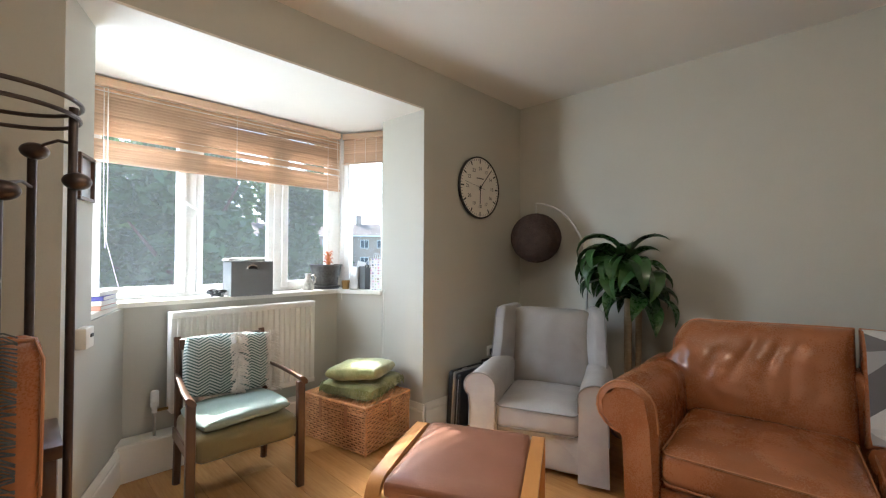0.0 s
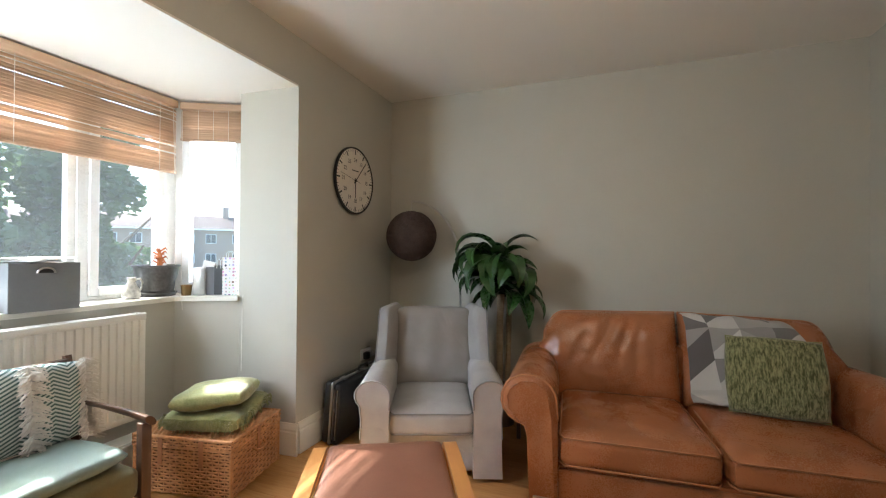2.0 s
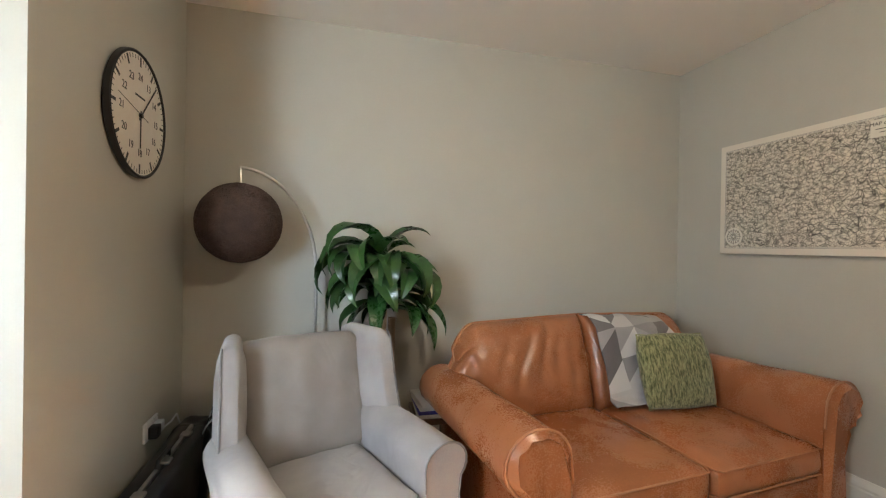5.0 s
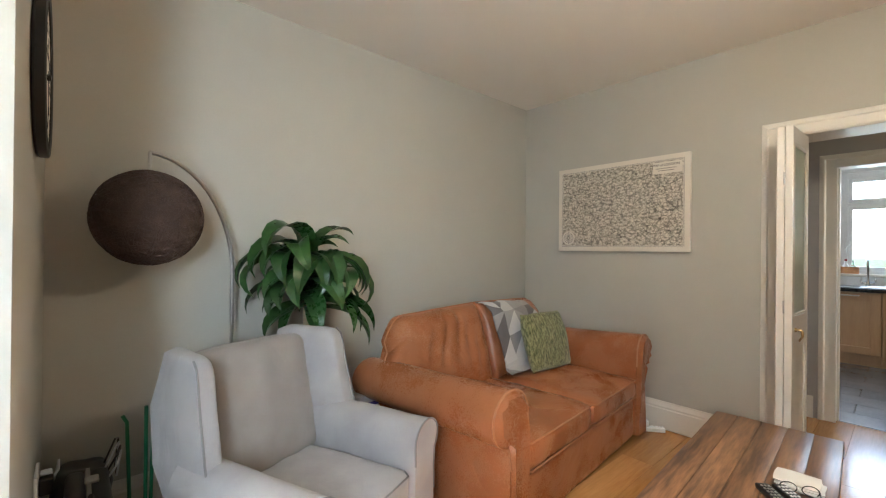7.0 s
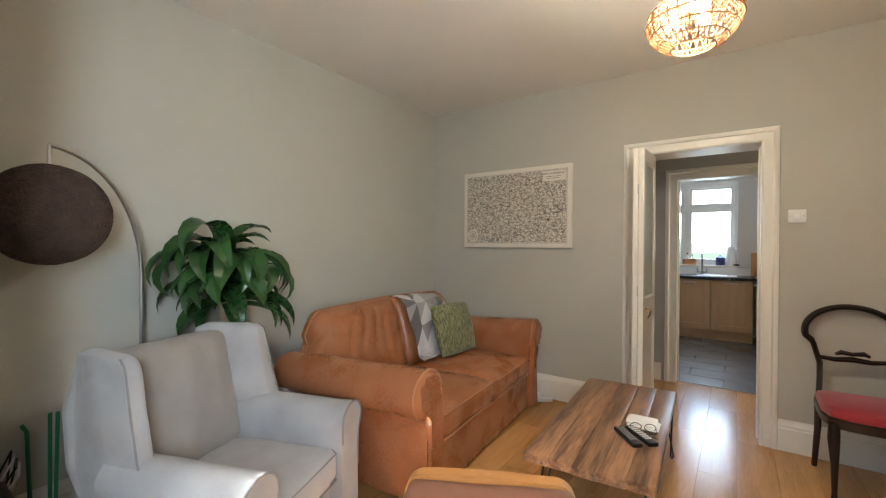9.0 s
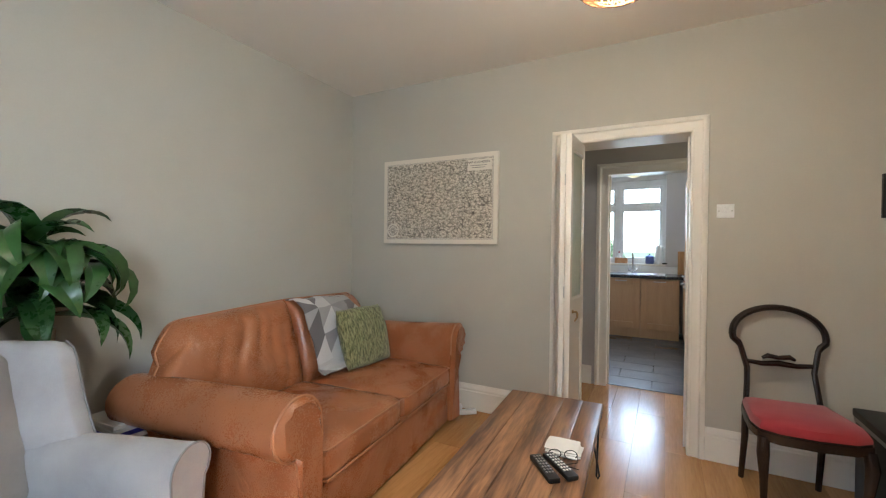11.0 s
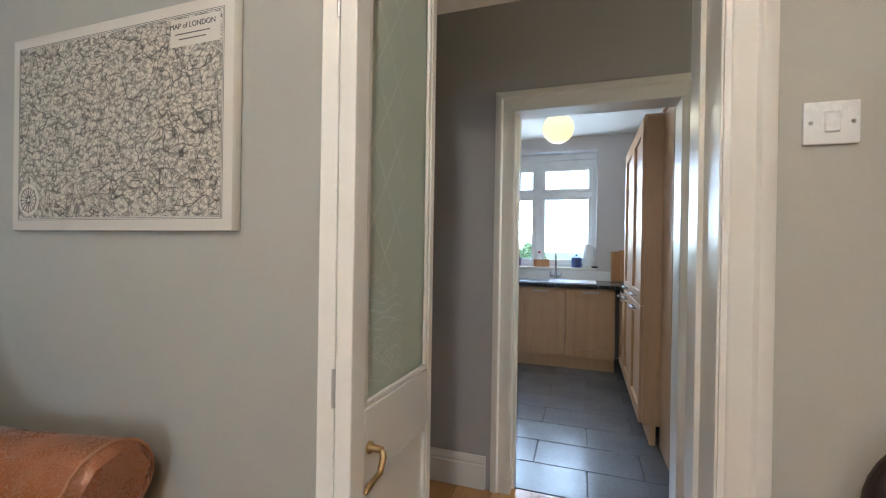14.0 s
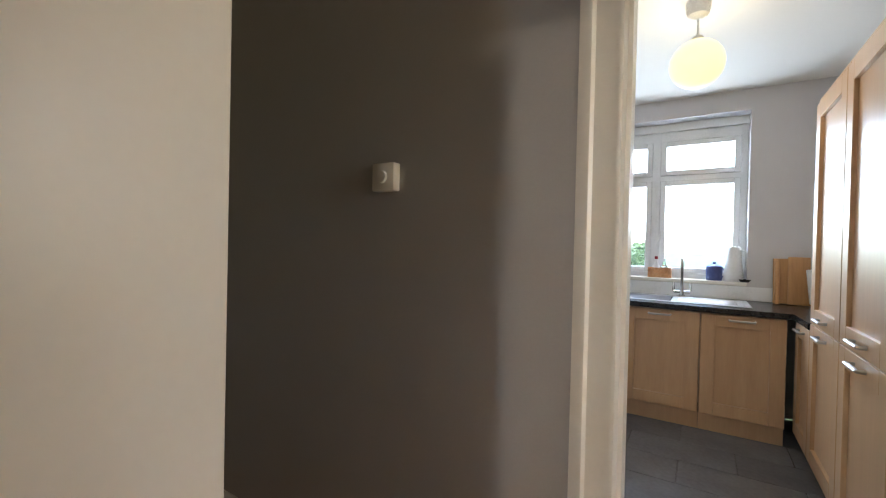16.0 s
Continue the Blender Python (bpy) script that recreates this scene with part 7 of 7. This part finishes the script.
part("body", Lathe([(0, 0), (0.068, 0), (0.07, 0.02), (0.058, 0.18), (0.05, 0.27), (0.042, 0.285), (0, 0.288)], 28), UPVC, t)
part("handle", Tube([(-0.05, 0, 0.26), (-0.088, 0, 0.24), (-0.092, 0, 0.12), (-0.064, 0, 0.07)], 0.009, 8), UPVC, t)
t = thing("dish", pose(0.985, KY + 0.05, KSILL), "small dark dish on the kitchen sill", "dish")
part("bowl", Lathe([(0, 0), (0.03, 0), (0.045, 0.02), (0.042, 0.022), (0.026, 0.006), (0, 0.006)], 20), BLACK, t)
PURPLE = material("purple_plastic", (0.10, 0.025, 0.16), 0.4, scale=8)
for x, h in ((1.90, 0.10), (1.975, 0.13)):
    t = thing("plant_pot", pose(x, KY, KSILL), "small purple plant pot on the kitchen sill", "plant pot", "pots on the kitchen sill")
    part("pot", Lathe([(0, 0), (0.035, 0), (0.042, h), (0.037, h), (0.03, 0.01), (0, 0.01)], 20), PURPLE, t)
    bm = bmesh.new()
    for k in range(9):
        a = k * 2.4
        tube(bm, [(0, 0, h - 0.02), (0.02 * math.cos(a), 0.02 * math.sin(a), h + 0.03), (0.045 * math.cos(a), 0.045 * math.sin(a), h + 0.04)], [0.003, 0.006, 0.002], 5)
    part("sprigs", bm, RUST, t)
CHOP = material("wooden_chopping_board", (0.50, 0.28, 0.11), 0.5, dark=(0.36, 0.18, 0.065), scale=4, grain=18, stretch=(8, 8, 0.8), vary=0.15)
for k, (x, w, h, dy) in enumerate(((0.74, 0.15, 0.345, 0.0), (0.665, 0.13, 0.36, 0.045), (0.80, 0.03, 0.33, 0.08))):
    t = thing("chopping_board", pose(x, KS + 0.075 + dy, 0.898, 7, 0, 0), "wooden chopping board leaning against the kitchen wall", "chopping board", "chopping boards")
    part("board", Box(-w / 2, w / 2, -0.01, 0.01, 0.0, h, 0.004, 2), CHOP, t)
t = thing("microwave", pose(0.52, -4.90, 0.897, 0, 0, -58), "white microwave oven with a dark round-handled door", "microwave")
part("case", Box(-0.22, 0.22, -0.33, 0.0, 0.012, 0.27, 0.01, 2), UPVC, t)
part("door", Box(-0.215, 0.13, 0.0, 0.015, 0.02, 0.26, 0.006, 2), BLACK, t)
part("handle", Tube([(0.10, 0.015, 0.05), (0.09, 0.04, 0.07), (0.07, 0.045, 0.14), (0.09, 0.04, 0.21), (0.10, 0.015, 0.23)], 0.009, 8), UPVC, t)
for x in (-0.18, 0.18):
    part("foot", Box(x - 0.015, x + 0.015, -0.2, -0.17, 0.0, 0.012), BLACK, t)
t = thing("extractor_fan", pose(1.985, KS - 0.17, 2.12, -90, 0, 0), "round white window extractor fan", "extractor fan")
part("rim", Lathe([(0, 0), (0.085, 0), (0.085, 0.02), (0.07, 0.03), (0.06, 0.02), (0, 0.02)], 32), UPVC, t)
part("plate", Box(-0.105, 0.105, -0.105, 0.105, -0.004, 0.004, 0.002, 1), UPVC, t)
for k in range(5):
    part("grille_ring", Tube([((0.012 + 0.011 * k) * math.cos(a), (0.012 + 0.011 * k) * math.sin(a), 0.022) for a in (2 * math.pi * j / 24 for j in range(24))], 0.003, 5, True), BLINDWOOD, t)
t = thing("globe_pendant", pose(1.335, -3.60, 2.275), "lit cream glass globe pendant lamp in the kitchen", "pendant lamp")
bm = bmesh.new()
bmesh.ops.create_uvsphere(bm, u_segments=32, v_segments=20, radius=0.129, matrix=Matrix.Diagonal((1, 1, 0.97, 1)))
part("globe", bm, glow("lit_cream_glass", (1.0, 0.74, 0.28), 0.13, (0.8, 0.75, 0.6)), t, "glowing cream glass globe").visible_shadow = False
part("collar", Lathe([(0, 0.118), (0.03, 0.118), (0.028, 0.14), (0.012, 0.15), (0, 0.151)], 20), UPVC, t)
part("cord", Tube([(0, 0, 0.14), (0, 0, KTOP - 2.27 - 0.05)], 0.004, 6), UPVC, t)
part("ceiling_rose", Lathe([(0, 0.33), (0.058, 0.33), (0.058, 0.29), (0.05, 0.255), (0.022, 0.235), (0, 0.234)], 28), UPVC, t)

# ---------------------------------------------------------------- outside
GROUNDZ = -3.2
GRASS = material("grass_ground", (0.075, 0.11, 0.03), 0.9, dark=(0.045, 0.07, 0.02), scale=0.4, grain=6, bump=0.3)
setting("ground", Box(-600, 600, -600, 600, GROUNDZ - 0.5, GROUNDZ), GRASS, "rough green lawn reaching to the distance", "ground")
FOLIAGE = material("tree_foliage", (0.10, 0.155, 0.065), 0.6, dark=(0.04, 0.075, 0.035), scale=0.8, grain=4, bump=0.0, amount=0.9)
fn = FOLIAGE.node_tree.nodes
see, both = fn.new("ShaderNodeBsdfTranslucent"), fn.new("ShaderNodeMixShader")
see.inputs[0].default_value = (0.10, 0.17, 0.04, 1)
both.inputs[0].default_value = 0.3
FOLIAGE.node_tree.links.new(fn["Principled BSDF"].outputs[0], both.inputs[1])
FOLIAGE.node_tree.links.new(see.outputs[0], both.inputs[2])
FOLIAGE.node_tree.links.new(both.outputs[0], fn["Material Output"].inputs[0])
TRUNK = material("tree_bark", (0.12, 0.085, 0.055), 0.9, scale=3, grain=20, bump=0.4)
random.seed(91)


def crown_mesh(radius, height, leaves, size):
    """Many small leaves in clumps over limbs, with an uneven outline; the base of the crown at the origin."""
    clumps = []
    while len(clumps) < 70:
        p = Vector((random.uniform(-1, 1), random.uniform(-1, 1), random.uniform(0, 1)))
        f = p.z
        if math.hypot(p.x, p.y) < (1 - 0.75 * f) * (0.75 + 0.25 * random.random()) * min(1, 0.55 + 2.2 * f) and math.hypot(p.x, p.y) > 0.25 * (1 - f):
            clumps.append(Vector((p.x * radius, p.y * radius, p.z * height)))
    verts, faces = [], []
    for k in range(leaves):
        c = random.choice(clumps)
        d = Vector((random.gauss(0, 1), random.gauss(0, 1), random.gauss(0, 0.75)))
        d = d.normalized() * radius * 0.24 * random.random() ** 0.45
        p = c + d
        u = Vector((random.gauss(0, 1), random.gauss(0, 1), random.gauss(0, 0.5))).normalized()
        v = u.cross(Vector((random.gauss(0, 1), random.gauss(0, 1), random.gauss(0, 1)))).normalized()
        s = size * random.uniform(0.6, 1.3)
        i = len(verts)
        verts += [p - u * s, p - v * s * 0.45, p + u * s, p + v * s * 0.45]
        faces.append((i, i + 1, i + 2, i + 3))
    me = bpy.data.meshes.new("crown")
    me.from_pydata(verts, [], faces)
    me.materials.append(FOLIAGE)
    return me


crowns = [crown_mesh(2.6, 7.5, 30000, 0.15), crown_mesh(3.0, 6.5, 30000, 0.15)]
trunk_mesh = to_mesh(Tube([(0, 0, -0.3), (0.05, 0.02, 2), (0, 0.1, 4.5), (0.05, 0, 7.5)], [0.26, 0.2, 0.13, 0.03], 10), "trunk", TRUNK)
limb_mesh = to_mesh(Tube([(0, 0, 0), (0.8, 0.1, 0.7), (1.9, 0.0, 1.4)], [0.09, 0.06, 0.02], 7), "limb", TRUNK)
for i, (x, y, s, k) in enumerate(((0.0, 10.5, 1.0, 0), (2.6, 9.6, 0.92, 1), (5.5, 10.4, 0.84, 0), (-2.6, 12.0, 1.1, 1), (3.4, 14.0, 1.0, 0), (1.2, 14.5, 1.1, 1), (-1.2, 16.5, 1.2, 0), (-4.8, 15.0, 1.2, 1), (4.2, -26.0, 0.62, 1))):
    t = thing("tree", pose(x, y, GROUNDZ, 0, 0, 67 * i) @ Matrix.Scale(s, 4), "leafy green garden tree outside the window", "tree", "garden trees")
    for nm, me, m in (("crown", crowns[k], pose(0, 0, 1.0)), ("trunk", trunk_mesh, Matrix())):
        ob = new(nm, me)
        ob.parent, ob.matrix_local = t, m
        if nm == "crown":
            ob["kind"] = "stuff"
    for j in range(5):
        ob = new("limb", limb_mesh)
        ob.parent, ob.matrix_local = t, pose(0, 0, 2.0 + 0.8 * j, 0, -15, 75 * j)

BRICK = material("brown_brick_facade", (0.36, 0.27, 0.22), 0.85, dark=(0.29, 0.21, 0.17), scale=1.5, grain=14, bump=0.2)
ROOF = material("grey_brown_roof_tiles", (0.21, 0.16, 0.14), 0.8, dark=(0.16, 0.125, 0.11), scale=2, grain=16, bump=0.3)
DARKPANE = material("dark_window_pane", (0.05, 0.06, 0.08), 0.1, scale=4)
row_at = pose(37.0, 43.0, GROUNDZ, 0, 0, 140)


def make_house(k):
    s = thing("terraced_house", row_at @ pose(7.2 * k, 0, 0), "brown brick terraced house with a tiled roof", "house", "terrace across the gardens")
    w = 7.2
    part("wall", Box(0, w, -8, 0, 0, 7.1), BRICK, s)
    bm = bmesh.new()
    vs = [bm.verts.new(p) for p in ((-0.0, 0.5, 7.0), (w, 0.5, 7.0), (w, -4, 8.8), (0, -4, 8.8), (0, -8.5, 7.0), (w, -8.5, 7.0))]
    for q in ((0, 1, 2, 3), (3, 2, 5, 4)):
        bm.faces.new([vs[i] for i in q])
    bmesh.ops.solidify(bm, geom=bm.faces[:], thickness=0.15)
    roof = part("roof", bm, ROOF, s)
    part("chimney", Box(w - 0.6, w + 0.1, -4.6, -3.4, 8.2, 10.0), BRICK, roof)
    part("fascia", Box(0, w, 0.42, 0.5, 6.85, 7.0), UPVC, s)
    for z in (0.6, 3.0, 5.3):
        for x in (0.8, 3.0, 5.2):
            wd = part("window", Box(x, x + 1.1, 0.0, 0.06, z, z + 1.1), UPVC, s)
            for a in (0.05, 0.57):
                part("pane", Box(x + a, x + a + 0.48, 0.055, 0.075, z + 0.05, z + 1.05), DARKPANE, wd)


for k in range(-5, 5):
    make_house(k)
t = thing("apartment_block", pose(95.0, 80.0, GROUNDZ, 0, 0, 140), "distant pale concrete apartment block", "building")
part("wall", Box(-7, 7, -8, 8, 0, 16), material("pale_concrete", (0.45, 0.45, 0.44), 0.8), t)
for z in range(5):
    for x in range(5):
        part("window", Box(-6 + 2.5 * x, -4.4 + 2.5 * x, 8.0, 8.08, 2 + 2.8 * z, 3.4 + 2.8 * z), DARKPANE, t)

# ---------------------------------------------------------------- floor pieces, last
random.seed(5)
plank_meshes = {}


def lay_plank(x, y0, y1):
    k = round(y1 - y0, 3)
    if k < 0.05:
        return
    if k not in plank_meshes:
        plank_meshes[k] = to_mesh(Box(-0.0945, 0.0945, -k / 2 + 0.0003, k / 2 - 0.0003, -0.012, 0.0, 0.0012, 1), "plank", PLANK, False)
    ob = new("plank", plank_meshes[k])
    ob.parent, ob.location = floor, (x, (y0 + y1) / 2, 0)


x = WEST + 0.095
row = 0
while x < EAST:
    end = 3.16 if 0.45 < x < 2.28 else NORTH - 0.002
    y = -2.155 - (0.0 if row % 2 else 0.6)
    while y < end:
        lay_plank(x, max(y, -2.155), min(y + 1.2, end))
        y += 1.2
    x, row = x + 0.1894, row + 1
tile_mesh = to_mesh(Box(-0.298, 0.298, -0.148, 0.148, -0.01, 0.002, 0.002, 1), "tile", SLATE, False)
for r in range(10):
    for c in range(6):
        ob = new("tile", tile_mesh)
        ob.parent, ob.location = kitchen_floor, (0.18 + 0.6 * c + (0.3 if r % 2 else 0.0), -2.31 - 0.3 * r, 0)
